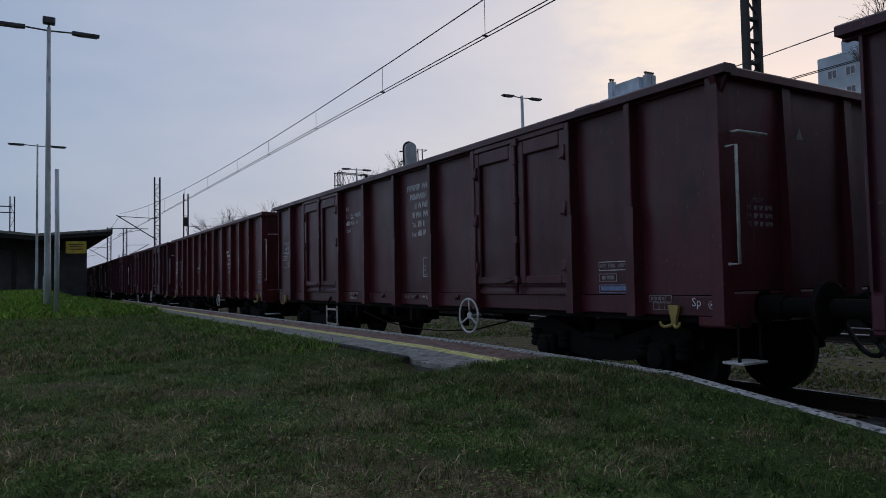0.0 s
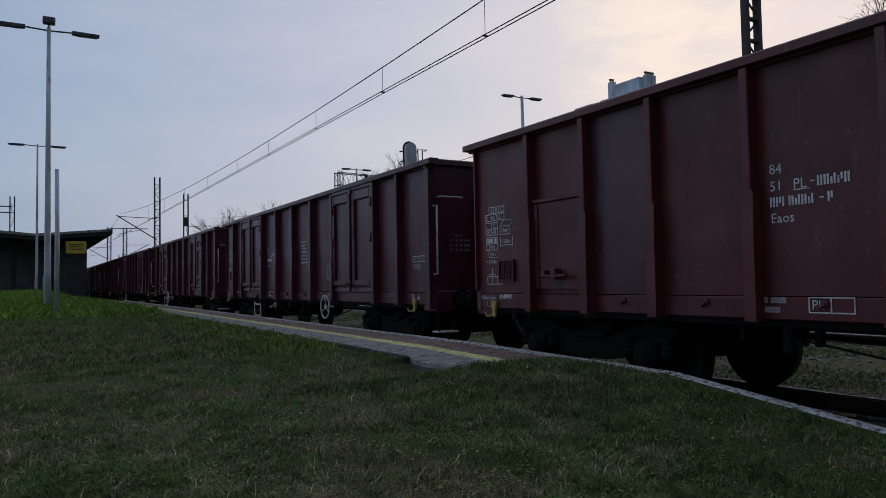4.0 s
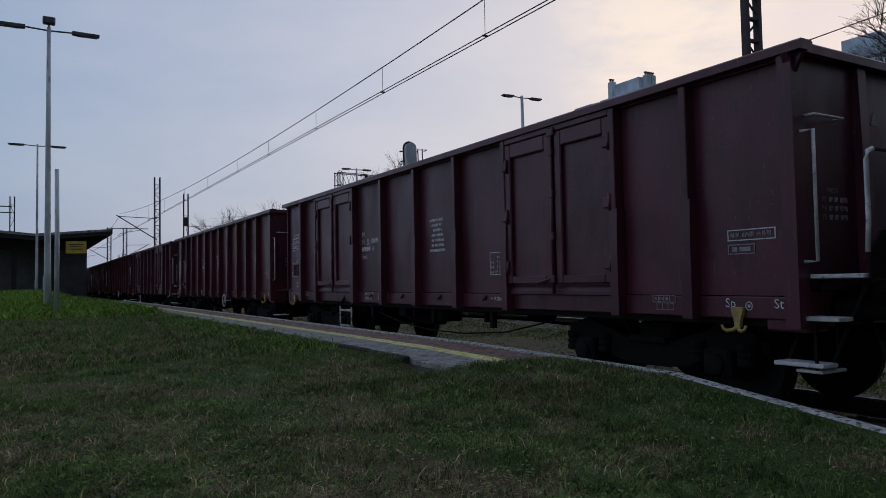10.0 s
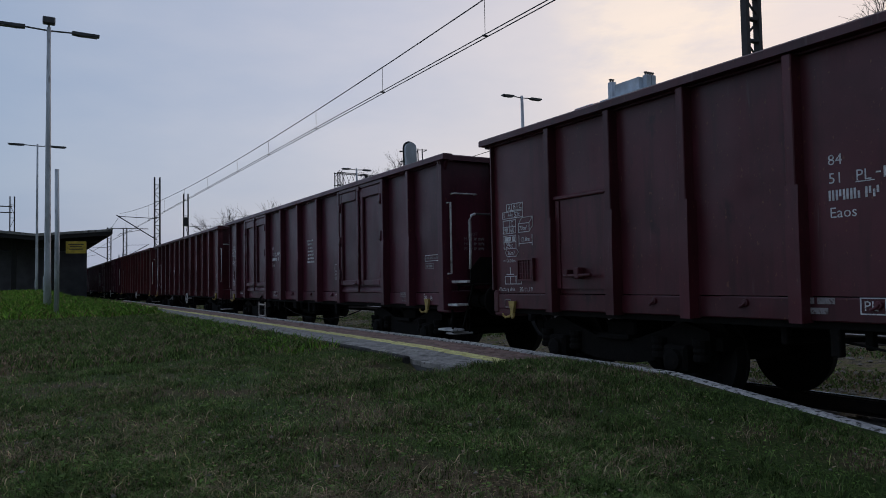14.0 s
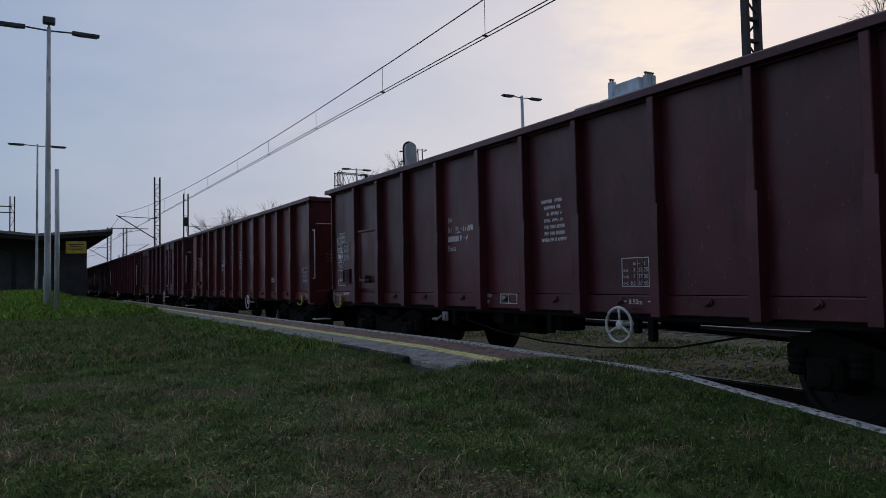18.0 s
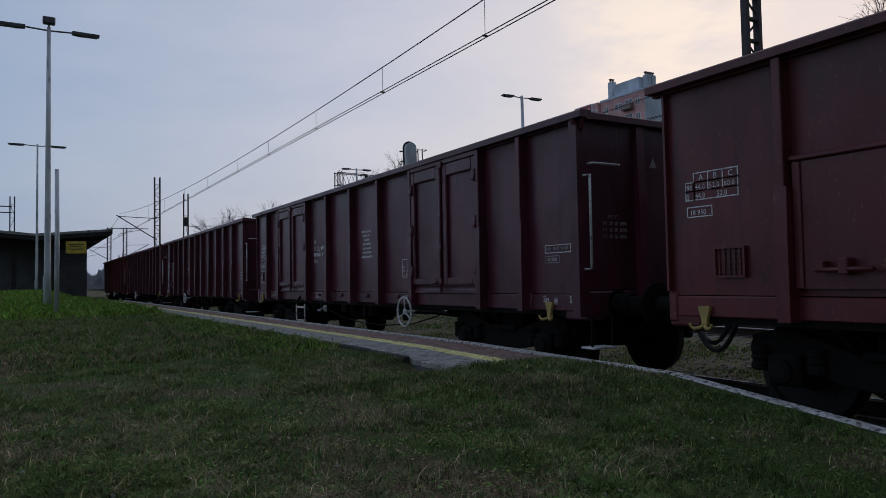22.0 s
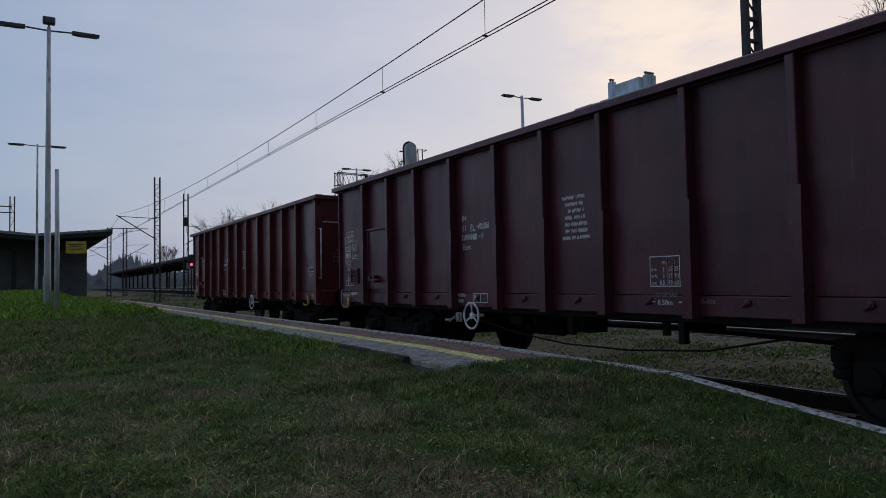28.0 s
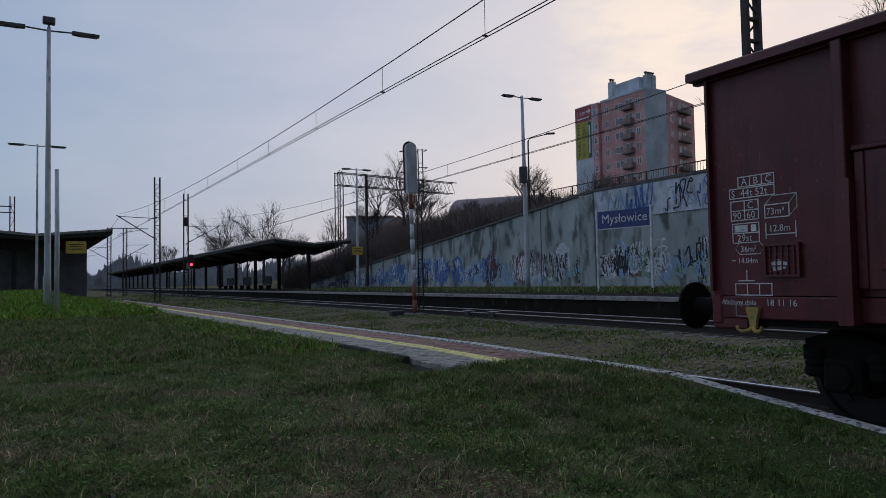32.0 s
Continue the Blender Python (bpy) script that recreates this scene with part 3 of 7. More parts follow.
def lattice_mast(x, y, z, h, w, label="dark lattice overhead-line mast", step=0.8, rz=0.0, taper=1.0):
    m = tagged(new("overhead_line_mast"), label, "mast", "overhead line masts")
    m.matrix_basis = pose(x, y, z, 0, 0, rz)
    c = w * 0.14
    for sx in (-1, 1):
        a = sx * w / 2
        part("channel", Geo().box((a - c, -c * 1.3, -0.3), (a + c, c * 1.3, h), 0.008), M_DARKMET, m)
    n = int(h / step)
    for i in range(n):
        z0 = 0.4 + i * step
        if z0 + step > h:
            break
        s = 1 if i % 2 else -1
        g = Geo().tube([(-s * w / 2, 0, z0), (s * w / 2, 0, z0 + step * 0.72)], c * 0.45, 4)
        g.box((-w / 2 + c, -c * 0.9, z0 + step * 0.74), (w / 2 - c, c * 0.9, z0 + step * 0.74 + c * 0.9))
        part("brace", g, M_DARKMET, m)
    part("footing", Geo().box((-w * 0.8, -w * 0.7, -0.35), (w * 0.8, w * 0.7, 0.12), 0.03), M_CONC, m)
    return m


def bracket(m, s, z, reach, drop=0.9):
    """A cantilever that holds the wires: stay, tube and registration arm."""
    g = Geo().tube([(0, 0, z + 1.55), (s * reach * 0.95, 0, z + 1.65)], 0.03, 6)
    part("stay", g, M_DARKMET, m)
    part("cantilever", Geo().tube([(0, 0, z - 0.3), (s * reach, 0, z + 1.75)], 0.045, 6), M_DARKMET, m)
    part("registration_arm", Geo().tube([(s * reach * 0.4, 0, z + 0.55), (s * (reach - 0.3), 0, z + 0.22), (s * (reach - 0.1), 0, z)], 0.022, 6), M_DARKMET, m)
    part("insulator", Geo().lathe([(0, 0.03), (0.02, 0.09), (0.06, 0.05), (0.1, 0.09), (0.14, 0.05), (0.18, 0.09), (0.22, 0.03)], 0, (s * 0.25 - 0.1, 0, z - 0.05), 8), M_CONC, m)


lattice_mast(18.6, 13.39, PLAT2, 13.5, 0.56, step=0.66)
m1 = lattice_mast(9.75, 65.0, -0.1, 10.7, 0.42, step=0.7, rz=0)
bracket(m1, -1, 5.6, 3.2)
m2 = lattice_mast(14.7, 79.0, 0.0, 11.0, 0.45, step=3.0)
bracket(m2, 1, 6.0, 3.6)
part("counterweight", Geo().box((-0.22, -0.2, 7.6), (0.22, 0.2, 8.5), 0.03), M_DARKMET, m2)
m3 = lattice_mast(10.9, 118.0, 0.0, 10.2, 0.5, step=1.2)
m4 = lattice_mast(13.1, 118.0, 0.0, 10.2, 0.5, step=1.2)
bracket(m4, 1, 6.0, 3.4)
bracket(m3, -1, 5.6, 3.4)
part("crossbar", Geo().tube([(-0.3, 0, 10.1), (5.5, 0, 10.1)], 0.06, 6), M_DARKMET, m3)
m5 = lattice_mast(9.8, 170.0, 0.0, 10.2, 0.5, step=1.5)
bracket(m5, -1, 5.6, 3.2)
m6 = lattice_mast(-1.3, 95.0, 0.3, 11.5, 0.45, step=1.5)
part("crossbar", Geo().box((-9, -0.15, 9.6), (0, 0.15, 9.7)).box((-9, -0.15, 10.3), (0, 0.15, 10.4)), M_DARKMET, m6)


def signal_head_post(x, y):
    # the red signal beyond the second mast
    s = tagged(new("light_signal"), "small track signal showing a red light", "signal", "signals")
    s.matrix_basis = pose(x, y, 0.1)
    part("post", Geo().tube([(0, 0, -0.2), (0, 0, 4.2)], 0.06, 8), M_DARKMET, s)
    part("signal_board", Geo().box((-0.22, -0.05, 3.2), (0.22, 0.02, 4.4), 0.04), M_BLACK, s)
    part("lens", Geo().lathe([(-0.10, 0.11), (-0.05, 0.12)], 1, (0, 0, 3.35), 12), M_REDLIGHT, s, "glowing red lens")
    part("number_board", Geo().box((-0.5, -0.05, 2.9), (-0.1, -0.02, 3.5), 0.01), M_PLATE, s)
    return s


signal_head_post(14.95, 77.5)


def big_signal(x, y, z):
    s = tagged(new("light_signal"), "tall track signal seen from behind, red and white banded post", "signal", "signals")
    s.matrix_basis = pose(x, y, z, 0, -1.2, -8) @ Matrix.Scale(1.115, 4)
    for i in range(8):
        part("band", Geo().tube([(0, 0, i * 0.52), (0, 0, i * 0.52 + 0.52)], 0.075, 10), (M_RED if i in (0, 1, 7) else M_POLE), s)
    g = Geo()
    arc = [(0.24 * math.cos(a), 6.0 - 0.24 + 0.24 * math.sin(a)) for a in [math.pi * i / 10 for i in range(11)]]
    g.prism([(0.24, 4.3)] + arc + [(-0.24, 4.3)], 1, -0.03, 0.0)
    part("signal_board", g, M_BLACK, s)
    arc = [(0.19 * math.cos(a), 5.93 - 0.19 + 0.19 * math.sin(a)) for a in [math.pi * i / 10 for i in range(11)]]
    part("housing", Geo().prism([(0.19, 4.2), *arc, (-0.19, 4.2)], 1, -0.22, -0.031), M_POLE, s, "pale grey back of the signal housing")
    for i in range(4):
        part("hood", Geo().box((-0.15, 0.0, 4.6 + 0.36 * i), (0.15, 0.22, 4.64 + 0.36 * i), 0.01), M_BLACK, s)
        part("hood_tip", Geo().box((-0.34, -0.02, 4.55 + 0.36 * i), (-0.24, 0.06, 4.59 + 0.36 * i), 0.01), M_BLACK, s)
    for xx in (0.17, 0.33):
        part("ladder_rail", Geo().tube([(xx - 0.05, -0.10, 0.1), (xx, -0.12, 3.6), (xx + 0.03, -0.30, 4.2), (xx + 0.03, -0.32, 5.7)], 0.02, 6), M_DARKMET, s)
    for i in range(17):
        part("rung", Geo().tube([(0.15, -0.12 - 0.2 * (i > 11), 0.4 + 0.3 * i), (0.33, -0.12 - 0.2 * (i > 11), 0.4 + 0.3 * i)], 0.012, 5), M_DARKMET, s)
    for zz in (4.4, 5.0, 5.6):
        part("cage_hoop", Geo().tube([(0.20, -0.2, zz), (0.10, -0.6, zz), (0.40, -0.65, zz), (0.42, -0.3, zz)], 0.014, 5), M_DARKMET, s)
    part("footing", Geo().box((-0.35, -0.35, -0.4), (0.35, 0.35, 0.06), 0.03), M_CONC, s)
    part("relay_box", Geo().box((-0.9, -0.2, -0.15), (-0.45, 0.15, 0.2), 0.03), M_DARKMET, s)
    return s


big_signal(12.9, 24.25, 0.0)


def wire(name, pts, r, label):
    return thing(name, Geo().tube(pts, r, 5), M_CABLE, label, "wire", "overhead wires")


def sag(y):
    return 5.95 + 0.0009 * (y - 25) ** 2


def catenary(u, bent, dz, droppers, y0, y1, zig):
    def X(y):
        return u + (bend(y) if bent else 0) + zig * math.sin((y - 30) / 70 * math.pi) * 0.2
    ys = [y0 + (y1 - y0) * i / 28 for i in range(29)]
    w = tagged(new("overhead_line"), "contact wires and carrier wire with droppers over the track", "overhead line", "overhead wires")
    for o in (-0.05, 0.05):
        part("contact_wire", Geo().tube([(X(y) + o, y, 5.50 + dz) for y in ys], 0.010, 5), M_CABLE, w)
    part("carrier_wire", Geo().tube([(X(y), y, sag(y) + dz) for y in ys], 0.012, 5), M_CABLE, w)
    for y in droppers:
        part("dropper", Geo().tube([(X(y), y, 5.5 + dz), (X(y), y, sag(y) + dz)], 0.006, 4), M_CABLE, w)
        part("clamp", Geo().box((X(y) - 0.055, y - 0.015, 5.49 + dz), (X(y) + 0.055, y + 0.015, 5.52 + dz), 0.004), M_CABLE, w)
    return w


catenary(WIRE1, False, 0.0, [-4, 1, 5.8, 10.1, 14.2, 18.4, 22.8, 26.8, 31.8, 37, 43, 49, 55, 61], -15, 65, 0)
catenary(EDGE2 - 1.7, True, RAIL2 - 0.29, [2, 7, 11, 15, 19.5, 24, 29, 34, 39, 44, 50, 56], -15, 72, 0)


def far_wire():
    w = tagged(new("overhead_line"), "contact and carrier wires of the span beyond the mast", "overhead line", "overhead wires")
    ys = [65 + 53 * i / 14 for i in range(15)]
    part("contact_wire", Geo().tube([(WIRE1, y, 5.5) for y in ys], 0.016, 5), M_CABLE, w)
    part("carrier_wire", Geo().tube([(WIRE1, y, 6.1 + 0.0016 * (y - 91.5) ** 2) for y in ys], 0.016, 5), M_CABLE, w)


far_wire()


def gantry():
    g = tagged(new("cable_gantry"), "dark lattice mast with a long truss beam", "gantry", "overhead line masts")
    g.matrix_basis = pose(22.75, 56.0, PLAT2, 0, 0, 8.0)
    for sx in (-0.25, 0.25):
        for sy in (-0.25, 0.25):
            part("leg", Geo().box((sx - 0.035, sy - 0.035, 0), (sx + 0.035, sy + 0.035, 9.85), 0.01), M_DARKMET, g)
    for i in range(14):
        z = 0.3 + i * 0.7
        s = 1 if i % 2 else -1
        for sy in (-0.25, 0.25):
            part("brace", Geo().tube([(-0.25 * s, sy, z), (0.25 * s, sy, z + 0.7)], 0.025, 4), M_DARKMET, g)
    for z in (8.75, 9.8):
        for sy in (-0.3, 0.3):
            part("chord", Geo().box((-0.3, sy - 0.035, z - 0.035), (12.6 - (0.5 if z < 9 else 0), sy + 0.035, z + 0.035), 0.01), M_DARKMET, g)
    for i in range(13):
        x = i * 0.95
        for sy in (-0.3, 0.3):
            part("brace", Geo().tube([(x, sy, 8.75), (x + 0.47, sy, 9.8), (x + 0.95, sy, 8.75)], 0.028, 4), M_DARKMET, g)
    part("hanger", Geo().box((2.60, -0.10, 0.2), (2.80, 0.10, 9.9), 0.02), M_DARKMET, g)
    part("hanger_arm", Geo().tube([(2.8, 0, 4.6), (4.2, 0, 6.2)], 0.05, 6), M_DARKMET, g)


gantry()


# ---- platform canopies ----
def canopy(xc, y0, y1, half, tip, valley, spacing, label, skew=0.0, base=0.5, pair=0.0):
    c = tagged(new("platform_canopy"), label, "canopy", "platform canopies")
    n = int((y1 - y0) / spacing)

    def X(y):
        return xc + skew * (y - y0)
    t = 0.22
    vs, fs = [], []
    prof = [(-half, tip), (-half * 0.5, (tip + valley) / 2 + 0.05), (0, valley), (half * 0.5, (tip + valley) / 2 + 0.05), (half, tip)]
    ring = prof + [(p, z - t) for p, z in prof[::-1]]
    for y in (y0, y1):
        vs += [(X(y) + p, y, z) for p, z in ring]
    k = len(ring)
    fs = [tuple(range(k))[::-1], tuple(range(k, 2 * k))] + [(i, (i + 1) % k, k + (i + 1) % k, k + i) for i in range(k)]
    part("roof", Geo().add(vs, fs), M_ROOF, c)
    for s in (-1, 1):
        part("fascia", Geo().add(*box_between((X(y0) + s * (half + 0.05), y0 - 0.05, tip - 0.24), (X(y1) + s * (half + 0.05), y1, tip - 0.24), 0.05, 0.30)), M_CANOPY, c)
        part("roof_edge", Geo().add(*box_between((X(y0) + s * (half + 0.06), y0 - 0.06, tip + 0.065), (X(y1) + s * (half + 0.06), y1, tip + 0.065), 0.07, 0.10)), M_EDGETWO, c, "pale metal roof edge")
    part("roof_edge", Geo().prism([(-half, tip - 0.04), (0, valley - 0.04), (half, tip - 0.04), (half, tip + 0.12), (0, valley + 0.12), (-half, tip + 0.12)], 1, -0.14, -0.09), M_EDGETWO, c, m=pose(X(y0), y0, 0))
    part("end_fascia", Geo().prism([(-half, tip - 0.3), (0, valley - 0.32), (half, tip - 0.3), (half, tip - 0.05), (0, valley - 0.05), (-half, tip - 0.05)], 1, -0.08, -0.01), M_CANOPY, c, m=pose(X(y0), y0, 0))
    for i in range(n + 1):
        y = y0 + 1.5 + i * spacing
        if y > y1:
            break
        for o in ((-pair, pair) if pair else (0,)):
            part("post", Geo().box((o - 0.16, -0.16, base), (o + 0.16, 0.16, valley - 0.2), 0.03), M_CANOPY, c, m=pose(X(y), y, 0))
        g = Geo().prism([(-half * 0.96, tip - 0.28), (0, valley - 0.24), (half * 0.96, tip - 0.28), (half * 0.96, tip - 0.40), (0.5 + pair, valley - 0.95), (0, valley - 0.75), (-0.5 - pair, valley - 0.95), (-half * 0.96, tip - 0.40)], 1, -0.12, 0.12)
        part("beam", g, M_CANOPY, c, m=pose(X(y), y, 0))
    return c


def box_between(a, b, w, h):
    ax, ay, az = a
    bx, by, bz = b
    vs = [(ax - w, ay, az), (ax + w, ay, az), (ax + w, ay, az + h), (ax - w, ay, az + h), (bx - w, by, bz), (bx + w, by, bz), (bx + w, by, bz + h), (bx - w, by, bz + h)]
    return vs, [(3, 2, 1, 0), (4, 5, 6, 7), (0, 1, 5, 4), (1, 2, 6, 5), (2, 3, 7, 6), (3, 0, 4, 7)]


canopy(21.95, 60, 230, 3.4, 5.08, 4.72, 9.0, "long dark butterfly-roofed canopy on the far platform", skew=0.0135, base=PLAT2)
C1 = canopy(0.55, 54, 150, 4.55, 5.15, 4.75, 8.0, "dark butterfly-roofed canopy over the near platform", base=0.5, pair=1.2)
# Added sheet: stands in for the hazy dark under the open canopy.
part("screen_wall", Geo().box((-3.2, -0.15, 0.4), (3.6, 0.15, 4.5), 0.02), M_SHADEHAZE, C1, m=pose(0.55, 62, 0))
for yy in (72.0, 80.0, 88.0):
    b = tagged(new("bench"), "dark platform bench with a tall back under the canopy", "bench", "platform benches")
    b.matrix_basis = pose(20.9 + 0.0135 * (yy - 60), yy, PLAT2)
    part("seat", Geo().box((-0.25, -1.6, 0.40), (0.25, 1.6, 0.46), 0.01), M_CANOPY, b)
    part("backrest", Geo().box((0.2, -1.6, 0.5), (0.26, 1.6, 1.35), 0.01), M_CANOPY, b)
    for q in (-1.3, 1.3):
        part("leg", Geo().box((-0.22, q - 0.05, 0), (0.22, q + 0.05, 0.40), 0.01), M_CANOPY, b)


# ---- station name sign ----
def name_sign():
    s = tagged(new("station_name_sign"), "blue station name board with white letters on two white posts", "sign", "")
    ang = math.degrees(math.atan2(2.46, -0.40))
    s.matrix_basis = pose(21.75, 22.10, PLAT2, 0, 0, ang - 180) @ Matrix.Scale(1.096, 4)
    # along local x runs the board, its face to -y
    for x in (-1.25, 1.25):
        part("post", Geo().box((x - 0.045, -0.045, -0.05), (x + 0.045, 0.045, 3.22), 0.01), M_SIGNWHITE, s)
        part("strut", Geo().tube([(x + 0.03, 0.05, 0.95), (x + 0.42, 0.45, 0.0)], 0.03, 6), M_SIGNWHITE, s)
    b = part("board", Geo().box((-1.2, -0.03, 2.46), (1.2, 0.03, 3.14), 0.01), M_BLUE, s)
    part("edge_strip", Geo().box((-1.2, -0.034, 2.43), (1.2, 0.034, 2.458)), M_SIGNWHITE, b)
    part("lettering", lettering("Mysłowice", 0.50, M_SIGNWHITE), None, b, m=pose(-1.0, -0.036, 2.66, 90, 0, 0))


name_sign()
box = thing("speaker_box", Geo().box((-0.22, -0.2, -0.45), (0.22, 0.2, 0.45), 0.03), M_LAMP, "grey box fixed high on the lamp post", "box", m=pose(23.75, 31.65, 7.05, 0, 0, -30))


# ---- retaining wall: whitewash, spray paint, railing ----
def on_wall(y, z, off=0.004):
    return (WALL2 + bend(y) - off, y, z)


def wash():
    g = Geo()
    ys = [0, 5, 10, 14, 18, 22, 27.4]
    vs, fs = [], []
    for y in ys:
        x = WALL2 + bend(y)
        vs += [(x - 0.06, y, 4.15), (x - 0.003, y, 4.15), (x - 0.003, y, 5.64), (x - 0.06, y, 5.64)]
    for j in range(len(ys) - 1):
        for i in range(4):
            k = (i + 1) % 4
            fs.append((j * 4 + i, j * 4 + k, (j + 1) * 4 + k, (j + 1) * 4 + i))
    fs += [(3, 2, 1, 0), tuple(range(len(vs) - 4, len(vs)))]
    part("parapet_band", g.add(vs, fs), M_WALLW, WALL, "whitewashed upper band")
    # pier at the corner where the level top begins to fall
    y = 27.6
    x = WALL2 + bend(y)
    part("pier", Geo().box((x - 0.12, y - 0.25, 0.5), (x - 0.003, y + 0.9, 5.56), 0.02), M_WALL, WALL)
    for q in (32, 37, 42, 48, 54, 60):
        part("joint_rib", Geo().box((WALL2 + bend(q) - 0.02, q - 0.03, 0.6), (WALL2 + bend(q) - 0.003, q + 0.03, wall_top(q) - 0.02)), M_CONC, WALL)


wash()
SPRAY = [material("spray_" + n, c, 0.8, scale=3, fine=30, bump=0, dirt=tuple(q * 0.5 for q in c), dirt_at=0.58) for n, c in
         (("white", (0.66, 0.69, 0.72)), ("blue", (0.10, 0.20, 0.46)), ("black", (0.035, 0.035, 0.04)), ("pale_blue", (0.32, 0.45, 0.62)), ("maroon", (0.20, 0.09, 0.09)), ("green", (0.26, 0.38, 0.29)))]


def graffiti():
    """Sprayed shapes: looping strokes and filled blobs, in rows along the wall."""
    rnd = random.Random(7)

    def stroke(y, z, w, h, mat, r, letters):
        """A row of scrawled letters, each a bent line of a few corners."""
        g = Geo()
        cell = w / letters
        for k in range(letters):
            y0 = y - k * cell
            corners = [(0.1, 0.0), (0.1, 1.0), (0.5, 0.5), (0.9, 1.0), (0.9, 0.0), (0.5, 1.05), (0.15, 0.5), (0.8, 0.45), (0.45, -0.05)]
            rnd.shuffle(corners)
            pts = []
            for cy, cz in corners[:rnd.randint(4, 6)]:
                pts.append((y0 - cell * 1.15 * (cy + rnd.uniform(-0.12, 0.12)), z + h * (cz + rnd.uniform(-0.12, 0.12)) + cell * 0.1 * k))
            fine = []
            for i in range(len(pts) - 1):
                p0, p1, p2, p3 = pts[max(i - 1, 0)], pts[i], pts[i + 1], pts[min(i + 2, len(pts) - 1)]
                for t in (0, 0.25, 0.5, 0.75):
                    fine.append(tuple(0.5 * (2 * q1 + (q2 - q0) * t + (2 * q0 - 5 * q1 + 4 * q2 - q3) * t * t + (3 * q1 - q0 - 3 * q2 + q3) * t ** 3) for q0, q1, q2, q3 in zip(p0, p1, p2, p3)))
            for (a, b), (c, d) in zip(fine, fine[1:]):
                ln = math.hypot(c - a, d - b)
                if ln < 0.01:
                    continue
                nx, nz = -(d - b) / ln * r, (c - a) / ln * r
                o = rnd.uniform(0.003, 0.010)
                off = 0.07 if z > 4.0 and a < 27.4 else o
                q = [(a + nx, b + nz), (c + nx, d + nz), (c - nx, d - nz), (a - nx, b - nz)]
                g.add([on_wall(p, s, off) for p, s in q], [(0, 1, 2, 3)])
        part("spray_stroke", g, mat, WALL)

    def blob(y, z, w, h, mat):
        off = 0.066 if z > 4.0 and y < 27.4 else 0.0028
        n = 16
        pts = [(y - w / 2 + w / 2 * math.cos(2 * math.pi * i / n) * rnd.uniform(0.75, 1.1), z + h / 2 + h / 2 * math.sin(2 * math.pi * i / n) * rnd.uniform(0.75, 1.1)) for i in range(n)]
        part("spray_patch", Geo().add([on_wall(p, s, off) for p, s in pts], [tuple(range(n))]), mat, WALL)
    y = 16.5
    while y < 70:
        w = rnd.uniform(1.0, 2.6)
        hmax = max(0.4, min(2.3, wall_top(y + w) - 1.2))
        h = rnd.uniform(0.5, 1.0) * hmax
        dark = y > 36
        mats = [SPRAY[1], SPRAY[3], SPRAY[1], SPRAY[2], SPRAY[0]] if dark else [SPRAY[0], SPRAY[2], SPRAY[4], SPRAY[0], SPRAY[5], SPRAY[3], SPRAY[0]]
        z = 0.95 + rnd.uniform(0, 0.3)
        if rnd.random() < 0.75:
            blob(y + w, z, w * 0.95, h * 0.9, rnd.choice(mats))
        for _ in range(3):
            q = rnd.uniform(0.35, 0.95)
            stroke(y + w, z + rnd.uniform(-0.1, 0.25) + (1 - q) * h * rnd.uniform(0, 0.8), w * rnd.uniform(0.6, 1.0), h * 0.75 * q, rnd.choice(mats), rnd.uniform(0.012, 0.05), rnd.randint(3, 6))
        y += w * rnd.uniform(0.45, 0.75)
    for y0, mat in ((24.4, SPRAY[1]), (22.0, SPRAY[2]), (20.2, SPRAY[1]), (18.4, SPRAY[3]), (25.8, SPRAY[3])):
        stroke(y0 + 0.6, 4.3, 1.7, 1.05, mat, 0.035, 4)
        stroke(y0 + 0.4, 4.4, 1.4, 0.8, SPRAY[3], 0.03, 3)
    stroke(25.0, 4.2, 1.0, 1.4, SPRAY[1], 0.06, 2)
    for y0 in (26.3, 25.0, 23.6):
        stroke(y0, 2.35, 1.0, 0.55, SPRAY[0], 0.035, 3)


graffiti()


def railing():
    r = tagged(new("railing"), "rusty steel railing along the top of the retaining wall", "railing")
    ys = [6 + 1.9 * i for i in range(15)]
    pts = [(WALL2 + bend(y) + 1.3, y, 5.45) for y in ys]
    for i, (x, y, z) in enumerate(pts):
        part("post", Geo().box((x - 0.035, y - 0.035, z - 0.6), (x + 0.035, y + 0.035, z + 1.02), 0.006), M_RUSTY, r)
        if i:
            a, b = pts[i - 1], pts[i]
            for dz in (0.98, 0.18):
                part("rail_bar", Geo().add(*box_between((a[0], a[1] + 0.04, a[2] + dz), (b[0], b[1] - 0.04, b[2] + dz), 0.02, 0.045)), M_RUSTY, r)
            if y < 42:
                for q in range(1, 12):
                    t = q / 12
                    bx, by, bz = (a[k] + (b[k] - a[k]) * t for k in range(3))
                    part("bar", Geo().tube([(bx, by, bz + 0.2), (bx, by, bz + 1.0)], 0.011, 4), M_RUSTY, r)


M_RUSTY = material("rusty_railing", (0.085, 0.058, 0.045), 0.85, scale=6, fine=60)
railing()

